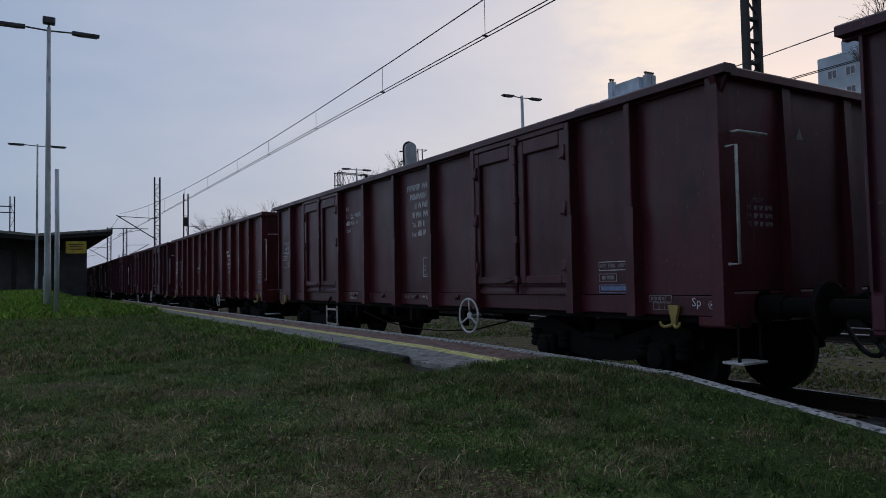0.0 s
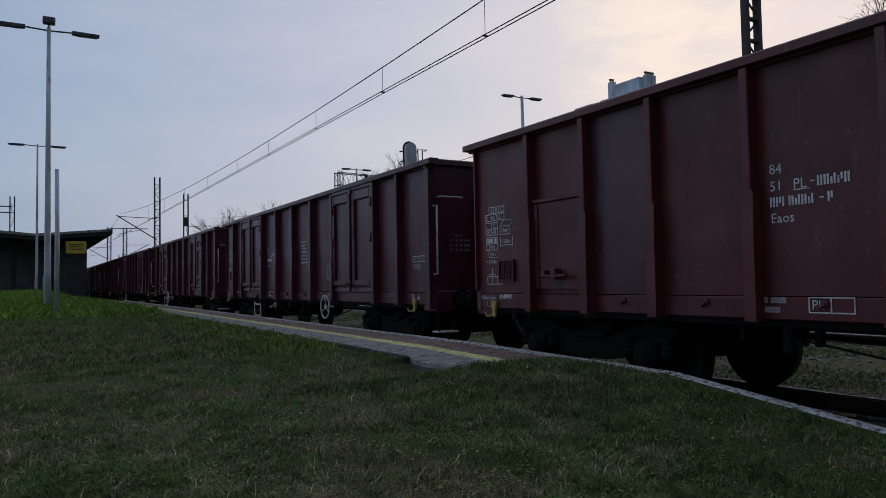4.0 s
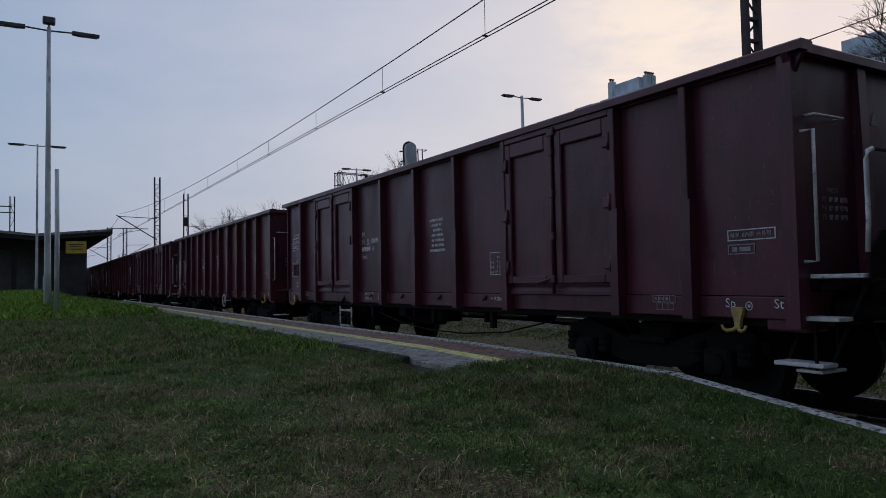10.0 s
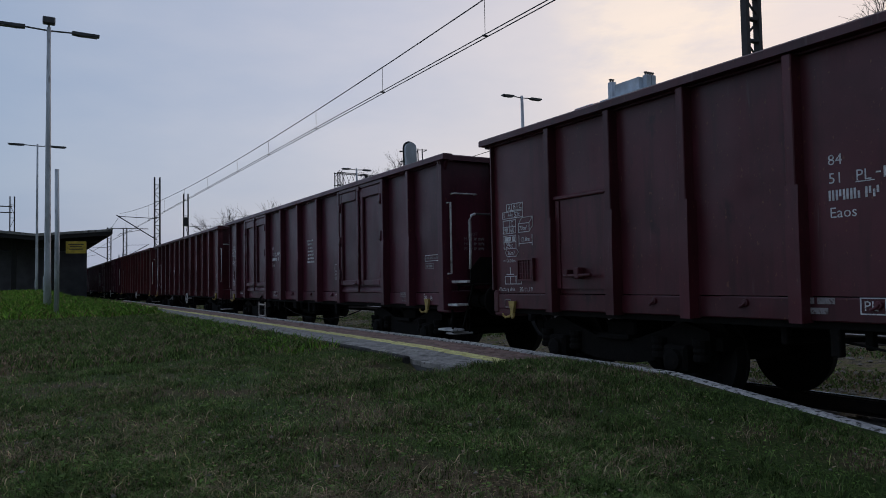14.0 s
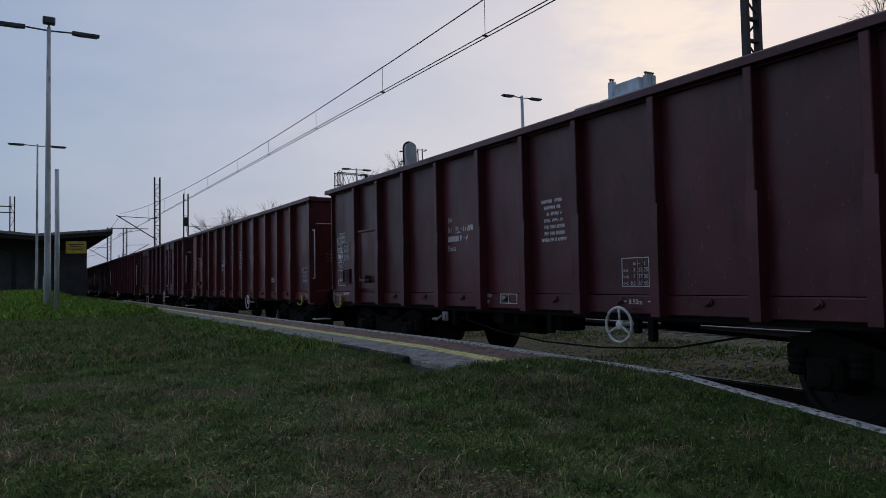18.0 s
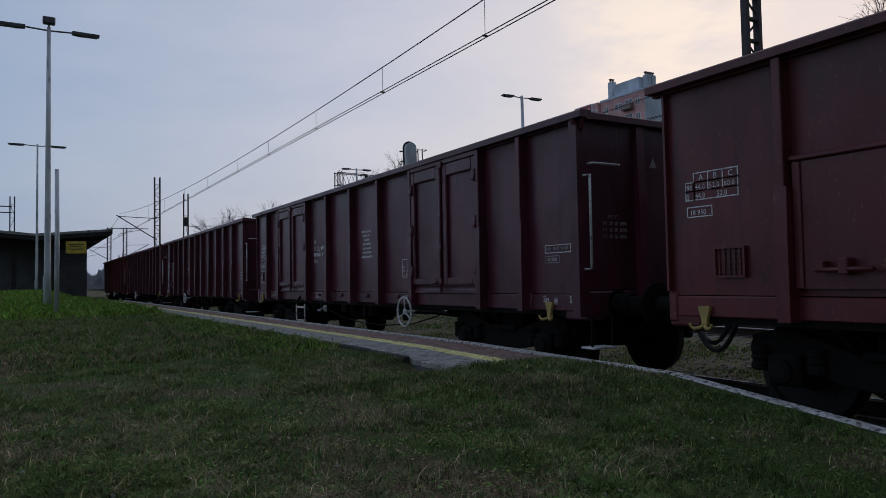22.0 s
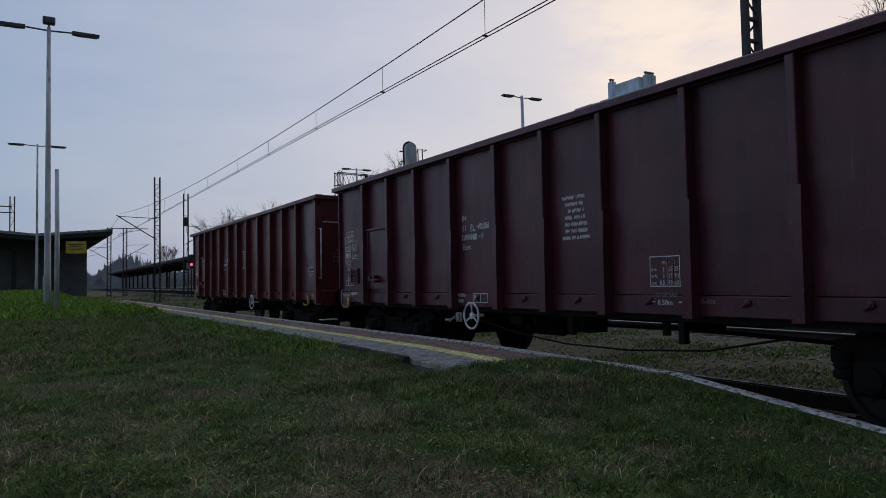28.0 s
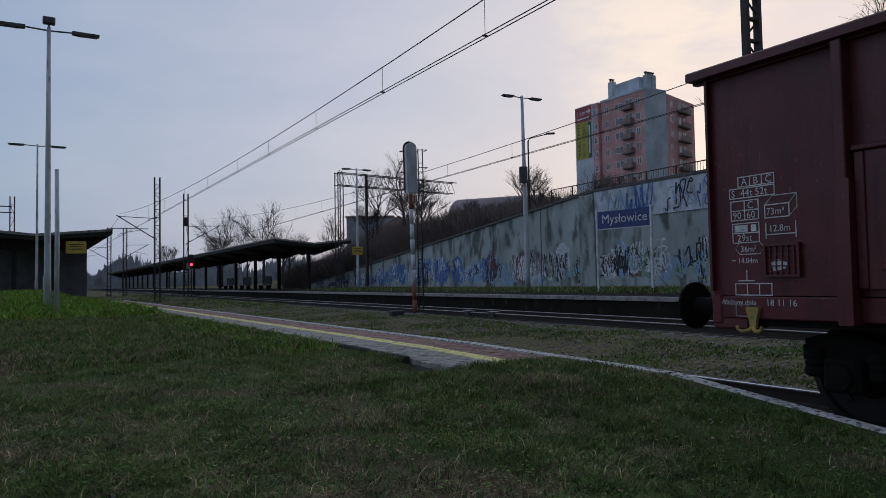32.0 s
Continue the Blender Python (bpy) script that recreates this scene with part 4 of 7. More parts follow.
# ---- houses beyond the wall ----
# Salmon, grey and balcony colours are lightened to stand for haze.
M_BRICKRED = material("hazed_salmon_render", (0.62, 0.36, 0.35), 0.9, scale=0.25, fine=6, bump=0.05)
M_GREYREND = material("hazed_pale_grey_render", (0.54, 0.61, 0.69), 0.9, scale=0.2, fine=6, bump=0.05)
M_FRAME = material("white_window_frame", (0.75, 0.75, 0.76), 0.6, scale=3, bump=0)
M_BALC = material("hazed_balcony_panel", (0.30, 0.21, 0.20), 0.8, scale=0.6, bump=0)
M_BANNERY = material("yellow_banner", (0.42, 0.40, 0.06), 0.7, scale=0.5, bump=0)
M_BANNERR = material("red_banner", (0.42, 0.09, 0.11), 0.7, scale=0.5, bump=0)


def window(parent, m, w, h):
    f = part("window", shared(("win", w, h), lambda: Geo().box((-w / 2, -0.06, -h / 2), (w / 2, 0.02, -h / 2 + 0.12)).box((-w / 2, -0.06, h / 2 - 0.12), (w / 2, 0.02, h / 2)).box((-w / 2, -0.06, -h / 2 + 0.12), (-w / 2 + 0.12, 0.02, h / 2 - 0.12)).box((w / 2 - 0.12, -0.06, -h / 2 + 0.12), (w / 2, 0.02, h / 2 - 0.12)).box((-0.05, -0.055, -h / 2 + 0.12), (0.05, 0.02, h / 2 - 0.12)).mesh("window", M_FRAME)), None, parent, m=m)
    part("pane", shared(("pane", w, h), lambda: Geo().box((-w / 2 + 0.12, -0.02, -h / 2 + 0.12), (w / 2 - 0.12, 0.01, h / 2 - 0.12)).mesh("pane", M_GLASS)), None, f)


def apartment_block():
    b = tagged(new("apartment_block"), "eleven-storey salmon and grey apartment block with balconies and a side banner", "apartment block")
    b.matrix_basis = pose(113.0, 107.5, 5.0)
    H = 36.0
    part("wall", Geo().box((0, 0.02, 0), (6.4, 13.4, H), 0.05), M_BRICKRED, b, "salmon-coloured main walls")
    part("gable", Geo().box((-0.06, -0.06, 0), (6.4, 0.015, H + 0.4), 0.02), M_GREYREND, b, "pale grey gable")
    part("rear_wing", Geo().prism([(6.45, 0.0), (20.3, 4.3), (20.3, 13.0), (6.45, 13.0)], 2, 0, H - 0.1), M_BRICKRED, b, "salmon side wall in shade")
    part("side_wing", Geo().box((-0.7, 13.45, 0), (9, 21.2, H + 0.2), 0.05), M_BRICKRED, b)
    part("side_wing_face", Geo().box((-0.78, 15.2, 0), (-0.70, 21.25, H + 0.3), 0.01), M_GREYREND, b, "pale grey end with the banner")
    part("parapet", Geo().box((-0.1, -0.1, H + 0.01), (6.5, 13.45, H + 0.5), 0.03), M_GREYREND, b)
    part("roof_house", Geo().box((0.8, 2.2, H + 0.52), (5.0, 9.6, H + 3.4), 0.05), M_GREYREND, b)
    for x, y in ((0.8, 10.4), (2.0, 1.0), (3.4, 1.0)):
        c = part("chimney", Geo().box((x, y, H + 0.52), (x + 1.3, y + 1.3, H + (4.4 if y > 5 else 3.8)), 0.05), M_GREYREND, b)
        for q in (0.25, 0.95):
            part("chimney_pot", Geo().lathe([(0, 0.2), (0.5, 0.22), (0.5, 0.38), (0.7, 0.38), (0.75, 0.1)], 2, (x + q, y + 0.65, H + (4.4 if y > 5 else 3.8)), 8), M_CONC, c)
    face = pose(0, 0, 0, 0, 0, -90)
    for fl in range(11):
        z = 1.9 + fl * 3.2
        for y, w in ((1.9, 1.3), (7.6, 2.4), (11.4, 1.3)):
            window(b, Matrix.Translation((0.0, y, z)) @ face, w, 1.55)
        window(b, Matrix.Translation((0.0, 4.6, z)) @ face, 2.2, 2.1)
        bal = part("balcony", Geo().box((-1.1, 3.2, z - 1.45), (0, 5.9, z - 1.25)), M_CONC, b)
        part("balcony_front", Geo().box((-1.15, 3.15, z - 1.25), (-1.05, 5.95, z - 0.15)).box((-1.05, 3.15, z - 1.25), (0, 3.22, z - 0.15)).box((-1.05, 5.88, z - 1.25), (0, 5.95, z - 0.15)), M_BALC, bal)
        slant = pose(6.45, 0.0, 0, 0, 0, 17.25)
        for x in (2.4, 12.9):
            window(b, slant @ Matrix.Translation((x, -0.01, z)), 1.3, 1.5)
        bal = part("balcony", Geo().box((5.4, -1.1, z - 1.45), (10.2, -0.01, z - 1.25)), M_CONC, b, m=slant)
        part("balcony_front", Geo().box((5.35, -1.15, z - 1.25), (10.25, -1.05, z - 0.15)), M_BALC, bal)
        window(b, slant @ Matrix.Translation((6.7, -0.01, z)), 1.6, 2.1)
        window(b, slant @ Matrix.Translation((9.0, -0.01, z)), 1.6, 2.1)
        for y in (14.3,):
            window(b, Matrix.Translation((-0.70, y, z)) @ face, 1.0, 1.5)
    ban = part("banner", Geo().box((-0.84, 15.7, 23.9), (-0.782, 20.9, 32.5)), M_BANNERY, b, "yellow advertising banner")
    part("banner_top", Geo().box((-0.86, 15.6, 32.6), (-0.782, 21.1, 36.1)), M_BANNERR, b, "red banner with an arrow")
    turn = Matrix(((0, 0, -1, 0), (-1, 0, 0, 0), (0, 1, 0, 0), (0, 0, 0, 1)))
    part("lettering", lettering("1 km", 1.6, M_SIGNWHITE), None, b, m=Matrix.Translation((-0.87, 20.8, 34.2)) @ turn)
    part("arrow", Geo().box((-0.88, 17.3, 34.6), (-0.861, 16.5, 35.0)).prism([(16.5, 34.1), (15.8, 34.8), (16.5, 35.5)], 0, -0.88, -0.861), M_SIGNWHITE, b)
    part("marking", Geo().box((-0.88, 20.4, 33.1), (-0.861, 16.4, 33.6)), M_SIGNWHITE, b)
    up = turn @ pose(0, 0, 0, 0, 0, 90)
    part("lettering", lettering("NISKIE CENY!", 1.2, M_DARKMET), None, ban, m=Matrix.Translation((-0.85, 17.9, 24.3)) @ up)
    part("lettering", lettering("WŁĄCZAMY", 1.45, M_DARKMET), None, ban, m=Matrix.Translation((-0.85, 19.5, 24.3)) @ up)
    part("side_banner", Geo().box((-0.88, 15.75, 24.0), (-0.842, 16.8, 32.3)), M_DARKGREEN, ban)
    part("marking", Geo().box((-0.90, 16.55, 25.0), (-0.882, 16.1, 31.5)), M_SIGNWHITE, ban)


M_DARKGREEN = material("dark_green_sheet", (0.06, 0.12, 0.10), 0.7, scale=1, bump=0)
apartment_block()


def grey_block():
    # far block seen over the wagons
    b = tagged(new("apartment_block"), "distant grey apartment block above the embankment", "apartment block")
    b.matrix_basis = pose(114, 70, 3.0)
    part("wall", Geo().box((0, -16, 0), (12, 0, 34), 0.1), M_GREYREND, b)
    part("roof_house", Geo().box((2, -9, 34.02), (9, -3, 36.5), 0.05), M_GREYREND, b)
    for fl in range(10):
        for y in (-2.5, -5.5, -8.5, -11.5, -14):
            window(b, Matrix.Translation((0, y, 2 + fl * 3.2)) @ pose(0, 0, 0, 0, 0, -90), 1.6, 1.5)


grey_block()


# Reddish-grey tiles, paled in colour for the haze in front of them.
M_TILE = material("hazed_roof_tiles", (0.30, 0.21, 0.20), 0.9, scale=0.8, fine=8, bump=0.1)


def house(x, y, z, w, d, h, mat, rz, label):
    b = tagged(new("house"), label, "house", "far houses")
    b.matrix_basis = pose(x, y, z, 0, 0, rz)
    part("wall", Geo().box((-w / 2, -d / 2, 0), (w / 2, d / 2, h), 0.05), mat, b)
    part("roof", Geo().prism([(-d / 2 - 0.4, h + 0.005), (d / 2 + 0.4, h + 0.005), (0, h + d * 0.33)], 0, -w / 2 - 0.3, w / 2 + 0.3), M_TILE, b)
    for i in range(int(w / 3)):
        for fl in range(int(h / 3.2)):
            window(b, Matrix.Translation((-w / 2 + 1.6 + i * 3, -d / 2, 1.7 + fl * 3.1)), 1.1, 1.5)
    part("chimney", Geo().box((w * 0.2, 0.5, h + d * 0.2), (w * 0.2 + 0.8, 1.3, h + d * 0.33 + 1.2), 0.03), M_CONC, b)


# Pink render, with haze mixed into the colour.
M_PINKH = material("hazed_pink_render", (0.42, 0.28, 0.27), 0.9, scale=0.4, bump=0.05)
house(62, 122, 1.5, 24, 10, 8.0, M_PINKH, 62, "old pink rendered house beyond the embankment")


def low_block():
    b = tagged(new("apartment_block"), "hazy grey flat-roofed block behind bare trees", "apartment block")
    b.matrix_basis = pose(68, 147, 1.0, 0, 0, 60)
    part("wall", Geo().box((-9, -5, 0), (0, 5, 14.0), 0.05), M_GREYH, b)
    part("roof_edge", Geo().box((-9.2, -5.2, 14.01), (0.2, 5.2, 14.4), 0.03), M_TILE, b)
    for i in range(3):
        for fl in range(4):
            window(b, Matrix.Translation((-7.5 + i * 3, -5, 1.9 + fl * 3.3)), 1.3, 1.5)


# The block's grey carries its haze as base colour.
M_GREYH = material("hazy_grey_render", (0.34, 0.34, 0.37), 0.9, scale=0.4, bump=0.05)
low_block()


def arched_hall():
    h = tagged(new("storage_hall"), "low hall with a rusty arched roof, haze put into its colour", "hall")
    h.matrix_basis = pose(47.5, 66.0, 5.9, 0, 0, 35)
    arc = [(3.8 * math.cos(math.pi * i / 14), 2.2 + 2.6 * math.sin(math.pi * i / 14)) for i in range(15)]
    part("roof", Geo().prism(arc, 1, -4, 6), M_HAZEDRUST, h)
    part("wall", Geo().box((-3.7, -3.9, -2.5), (3.7, 5.9, 2.195)), M_HAZEDRUST, h)
    part("skylight", Geo().box((-1.4, -4.05, 3.3), (1.4, -3.95, 3.7)), M_PLATE, h)


# Rusty sheet, lightened in its base colour to imitate haze.
M_HAZEDRUST = material("hazed_rusty_sheet", (0.32, 0.26, 0.26), 0.9, scale=0.7, fine=10)
arched_hall()


def street_lamp():
    s = tagged(new("street_lamp"), "slim street lamp with a single long arm above the wall", "street lamp")
    s.matrix_basis = pose(29.2, 38.3, 5.0, 0, 0, -35)
    part("pole", Geo().tube([(0, 0, 0), (0, 0, 5.6)], 0.07, 8, r2=0.05), M_DARKMET, s)
    part("arm", Geo().tube([(0, 0, 5.55), (0.1, 0, 5.75), (1.3, 0, 6.02)], 0.035, 6), M_DARKMET, s)
    part("lamp_head", Geo().box((1.2, -0.1, 5.98), (1.8, 0.1, 6.1), 0.03), M_LAMP, s)


street_lamp()


# ---- bare trees and scrub ----
def branches(rnd, g, p, d, ln, r, depth, bend_=0.25, kids=(3, 4), n=4):
    q = p + d * ln * 0.5 + Vector((rnd.uniform(-1, 1), rnd.uniform(-1, 1), rnd.uniform(-0.3, 0.6))) * ln * 0.06
    e = p + d * ln
    g.tube([p, q, e], r, n if depth > 1 else 3, r2=r * 0.6, cap=False)
    if depth == 0:
        return
    for i in range(rnd.randint(*kids)):
        t = rnd.uniform(0.45, 1.0)
        a = p + d * ln * t
        nd = (d + Vector((rnd.uniform(-1, 1), rnd.uniform(-1, 1), rnd.uniform(-0.35, 0.75))) * 0.75).normalized()
        branches(rnd, g, a, nd, ln * rnd.uniform(0.55, 0.8), r * 0.55, depth - 1, bend_, kids, n)


def bare_tree(seed, h, label="leafless tree with fine grey branches"):
    rnd = random.Random(seed)
    t = tagged(new("tree"), label, "tree", "bare trees")
    trunk = Geo().tube([(0, 0, -0.5), (rnd.uniform(-0.1, 0.1), 0, h * 0.2), (rnd.uniform(-0.2, 0.2), rnd.uniform(-0.2, 0.2), h * 0.45)], h * 0.018, 8, r2=h * 0.011)
    part("trunk", trunk, M_BARK, t)
    for i in range(6):
        g = Geo()
        z = h * rnd.uniform(0.22, 0.45)
        a = i * 1.05 + rnd.uniform(-0.3, 0.3)
        d = Vector((math.cos(a) * 0.55, math.sin(a) * 0.55, 1)).normalized()
        branches(rnd, g, Vector((0, 0, z)), d, h * rnd.uniform(0.20, 0.28), h * 0.0075, 4, kids=(3, 4))
        part("limb", g, M_BARK, t)
    return t


def scrub(seed, w, h):
    rnd = random.Random(seed)
    t = tagged(new("bush"), "dense leafless brown scrub on the embankment", "bush", "scrub")
    for j in range(3):
        g = Geo()
        for i in range(11):
            a = rnd.uniform(0, 6.28)
            p = Vector((math.cos(a) * w * rnd.uniform(0, 0.5), math.sin(a) * w * rnd.uniform(0, 0.5), -0.3))
            d = Vector((rnd.uniform(-0.45, 0.45), rnd.uniform(-0.45, 0.45), 1)).normalized()
            branches(rnd, g, p, d, h * rnd.uniform(0.35, 0.5), 0.028, 3, kids=(3, 4), n=3)
        part("stem_clump", g, M_SCRUB, t)
    return t


# Twig brown raised to a paler tone that stands for haze.
M_SCRUB = material("hazed_brown_twigs", (0.20, 0.16, 0.145), 0.95, scale=3)


def ground_at(x, y):
    return ground_z(x - bend(y), y)


def plant():
    rnd = random.Random(11)
    trees = [bare_tree(3, 9.0), bare_tree(5, 10.5), bare_tree(8, 8.0)]
    spots = [(33.5, 64, 0), (36, 70, 1), (33, 72, 2), (39, 61, 2), (40.5, 75, 0), (46, 84, 1), (44, 58, 2), (37.5, 80, 1), (31.5, 40.5, 2),
             (35, 150, 1), (38, 165, 0), (46, 158, 1), (41, 180, 2), (55, 172, 0), (51, 190, 1), (33, 200, 2), (46, 140, 0), (60, 150, 1),
             (33.5, 16, 0), (37.0, 17.5, 1), (36, 26.5, 2)]
    used = set()
    for x, y, k in spots:
        z = ground_at(x, y)
        m = pose(x, y, z - 0.1, 0, 0, rnd.uniform(0, 360))
        if y > 130:
            m = m @ Matrix.Scale(rnd.uniform(1.5, 1.9), 4)
        elif (x, y) in ((31.5, 40.5), (39, 61)):
            m = m @ Matrix.Scale(0.55, 4)
        if k in used:
            copy_thing(trees[k], m)
        else:
            trees[k].matrix_basis = m
            used.add(k)
    bushes = [scrub(21, 2.6, 3.2), scrub(22, 3.0, 2.6), scrub(23, 2.2, 3.6)]
    used = set()
    y = 30.5
    while y < 82:
        for back in (1.2, 3.0, 5.2, 8.0):
            k = rnd.randrange(3)
            x = WALL2 + bend(y) + back + rnd.uniform(-0.7, 0.9)
            yy = y + rnd.uniform(-1, 1)
            if back < 3 and y < 36:
                continue
            m = pose(x, yy, ground_at(x, yy) - 0.1, 0, 0, rnd.uniform(0, 360)) @ Matrix.Scale(rnd.uniform(0.45, 0.7) if yy < 39 else rnd.uniform(0.7, 0.95) if yy < 52 else rnd.uniform(0.8, 1.15), 4)
            if k in used:
                copy_thing(bushes[k], m)
            else:
                bushes[k].matrix_basis = m
                used.add(k)
        y += 1.9


plant()


def thicket():
    """Twiggy undergrowth that covers the bank behind the retaining wall."""
    rnd = random.Random(77)
    g = Geo()
    for i in range(3400):
        y = 34 + 52 * rnd.random() ** 1.2
        back = 0.5 + 15 * rnd.random() ** 1.3
        if y < 37 and back < 3:
            continue
        x = WALL2 + bend(y) + back
        z = ground_at(x, y) - 0.1
        h = rnd.uniform(1.2, 3.6) * min(1.0, 0.40 + (y - 34) / 20)
        for q in range(12):
            a, s = rnd.uniform(0, 6.28), rnd.uniform(0.1, 0.75)
            t = rnd.uniform(0.012, 0.028)
            k = rnd.uniform(0.6, 1.0)
            mx, my, mz = x + math.cos(a) * s * 0.4 * h, y + math.sin(a) * s * 0.4 * h, z + h * 0.55 * k
            ex, ey, ez = x + math.cos(a) * s * h + rnd.uniform(-0.2, 0.2), y + math.sin(a) * s * h, z + h * k
            g.add([(x - t, y + t, z), (x + t, y - t, z), (mx + t, my - t, mz), (mx - t, my + t, mz), (ex, ey, ez)], [(0, 1, 2, 3), (3, 2, 4)])
            g.add([(mx - t * 0.7, my, mz), (mx + t * 0.7, my, mz), (mx - math.sin(a) * 0.3 * h * rnd.uniform(-1, 1), my + math.cos(a) * 0.3 * h * rnd.uniform(-1, 1), z + h * rnd.uniform(0.7, 0.95))], [(0, 1, 2)])
    thing("undergrowth", g, M_SCRUB, "tangled leafless brown undergrowth on the bank", "scrub", kind="stuff")


thicket()


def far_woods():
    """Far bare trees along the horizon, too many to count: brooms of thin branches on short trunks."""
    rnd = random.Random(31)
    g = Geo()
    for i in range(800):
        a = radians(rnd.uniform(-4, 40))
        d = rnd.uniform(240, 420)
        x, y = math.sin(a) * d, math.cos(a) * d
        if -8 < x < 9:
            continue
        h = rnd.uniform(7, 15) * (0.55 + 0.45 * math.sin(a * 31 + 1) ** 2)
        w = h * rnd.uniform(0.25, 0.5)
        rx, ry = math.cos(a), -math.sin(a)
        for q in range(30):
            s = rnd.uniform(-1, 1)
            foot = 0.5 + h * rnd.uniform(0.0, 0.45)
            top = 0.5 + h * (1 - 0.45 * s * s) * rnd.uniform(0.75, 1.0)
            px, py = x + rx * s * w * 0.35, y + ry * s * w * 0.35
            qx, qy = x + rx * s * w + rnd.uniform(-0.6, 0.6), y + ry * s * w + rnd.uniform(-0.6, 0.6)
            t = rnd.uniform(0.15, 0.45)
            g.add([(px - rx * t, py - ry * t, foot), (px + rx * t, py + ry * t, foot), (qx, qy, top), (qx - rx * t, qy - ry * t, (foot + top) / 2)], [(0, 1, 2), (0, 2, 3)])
    thing("far_woods", g, M_FARTREE, "leafless woods along the horizon, haze put into their pale grey", "woods", kind="stuff")


# The twigs' pale blue-grey holds the haze of distance in its colour.
M_FARTREE = material("hazed_far_twigs", (0.38, 0.40, 0.44), 0.95, scale=0.2, bump=0)
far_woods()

# ---- the freight train ----
# A wagon stands on z = 0 with its middle at the origin and faces the camera with its -x side; its front is at -y.
BODY = 6.43            # half the length of the body of a wagon with doors
LONGER = 0.035          # by so much each half of a wagon without doors is longer
TOP = 3.19
DOOR_BAYS = [("panel", 1.10), ("panel", 0.93), ("door", 1.96), ("panel", 1.22), ("panel", 1.22), ("panel", 1.22), ("panel", 1.22), ("door", 1.96), ("panel", 0.93), ("panel", 1.10)]
HATCH_BAYS = [("panel", b) for b in (1.285, 0.999, 0.976, 1.087, 1.132, 0.986, 0.986, 1.132, 1.087, 0.976)] + [("hatch", 0.999), ("panel", 1.285)]


HEIGHT = 0.979         # the body's heights, drawn for a top at 3.19 m, come out by so much lower


class BodyGeo(Geo):
    """Geometry of a wagon's body, with its heights brought to size."""
    def mesh(self, name, mat):
        self.v = [(p[0], p[1], p[2] * HEIGHT) for p in self.v]
        return Geo.mesh(self, name, mat)


def post_mesh(paint):
    """A rolled post: slim above, with a wider and deeper foot from half height down."""
    g = BodyGeo()
    g.box((-1.452, -0.042, 1.95), (-1.315, 0.042, 3.095), 0.008)
    g.prism([(-1.315, 0.905), (-1.466, 0.905), (-1.466, 1.62), (-1.461, 1.84), (-1.455, 2.02), (-1.315, 2.02)], 1, -0.064, 0.050)
    return g.mesh("post", paint)


def panel_mesh(paint, w):
    g = BodyGeo()
    g.box((-1.330, -w / 2 + 0.01, 1.121), (-1.315, w / 2 - 0.01, 3.095))
    return g.mesh("side_panel", paint)


def pressed_cell(g, y0, y1, z0, z1, hole, r=0.07):
    """A raised field of sheet round a rounded hollow: hole = (y0, y1, z0, z1) of the hollow's brim."""
    rings = []
    for x, cut in ((-1.436, 0.0), (-1.425, 0.012), (-1.392, 0.032)):
        h0, h1, k0, k1 = hole[0] + cut, hole[1] - cut, hole[2] + cut, hole[3] - cut
        ring = []
        for (cy, cz), a in (((h1 - r, k1 - r), 0), ((h0 + r, k1 - r), 90), ((h0 + r, k0 + r), 180), ((h1 - r, k0 + r), 270)):
            ring += [(x, cy + r * math.cos(radians(a + 18 * i)), cz + r * math.sin(radians(a + 18 * i))) for i in range(6)]
        rings.append(ring)
    corners = [(-1.436, y1, z1), (-1.436, y0, z1), (-1.436, y0, z0), (-1.436, y1, z0)]
    fs = []
    for c in range(4):
        fs += [(72 + c, c * 6 + i, c * 6 + i + 1) for i in range(5)]
        fs.append((72 + c, c * 6 + 5, (c * 6 + 6) % 24, 72 + (c + 1) % 4))
    for k in (0, 1):
        fs += [(k * 24 + i, k * 24 + 24 + i, k * 24 + 24 + (i + 1) % 24, k * 24 + (i + 1) % 24) for i in range(24)]
    g.add(rings[0] + rings[1] + rings[2] + corners, fs)


def leaf_mesh(paint, w, pressed):
    g = BodyGeo()
    a, b = -w / 2 + 0.035, w / 2 - 0.035
    if pressed:
        g.box((-1.391, a, 1.235), (-1.375, b, 3.03))
        for z0, z1, lo, hi in ((1.235, 1.562, 1.287, 1.514), (1.562, 2.588, 1.610, 2.545), (2.588, 3.03, 2.635, 2.870)):
            pressed_cell(g, a, b, z0, z1, (a + 0.075, b - 0.115, lo, hi))
        for p, q, r, t in ((a, a + 0.004, 1.235, 3.03), (b - 0.004, b, 1.235, 3.03), (a + 0.004, b - 0.004, 3.026, 3.03), (a + 0.004, b - 0.004, 1.235, 1.239)):
            g.box((-1.435, p, r), (-1.3912, q, t))
    else:
        g.box((-1.390, a, 1.24), (-1.375, b, 3.03))
        for p, q, r, t in ((a, a + 0.115, 1.24, 3.03), (b - 0.115, b, 1.24, 3.03), (a + 0.115, b - 0.115, 2.85, 3.03), (a + 0.115, b - 0.115, 1.24, 1.34)):
            g.box((-1.438, p, r), (-1.388, q, t), 0.012)
    return g.mesh("door_leaf", paint)


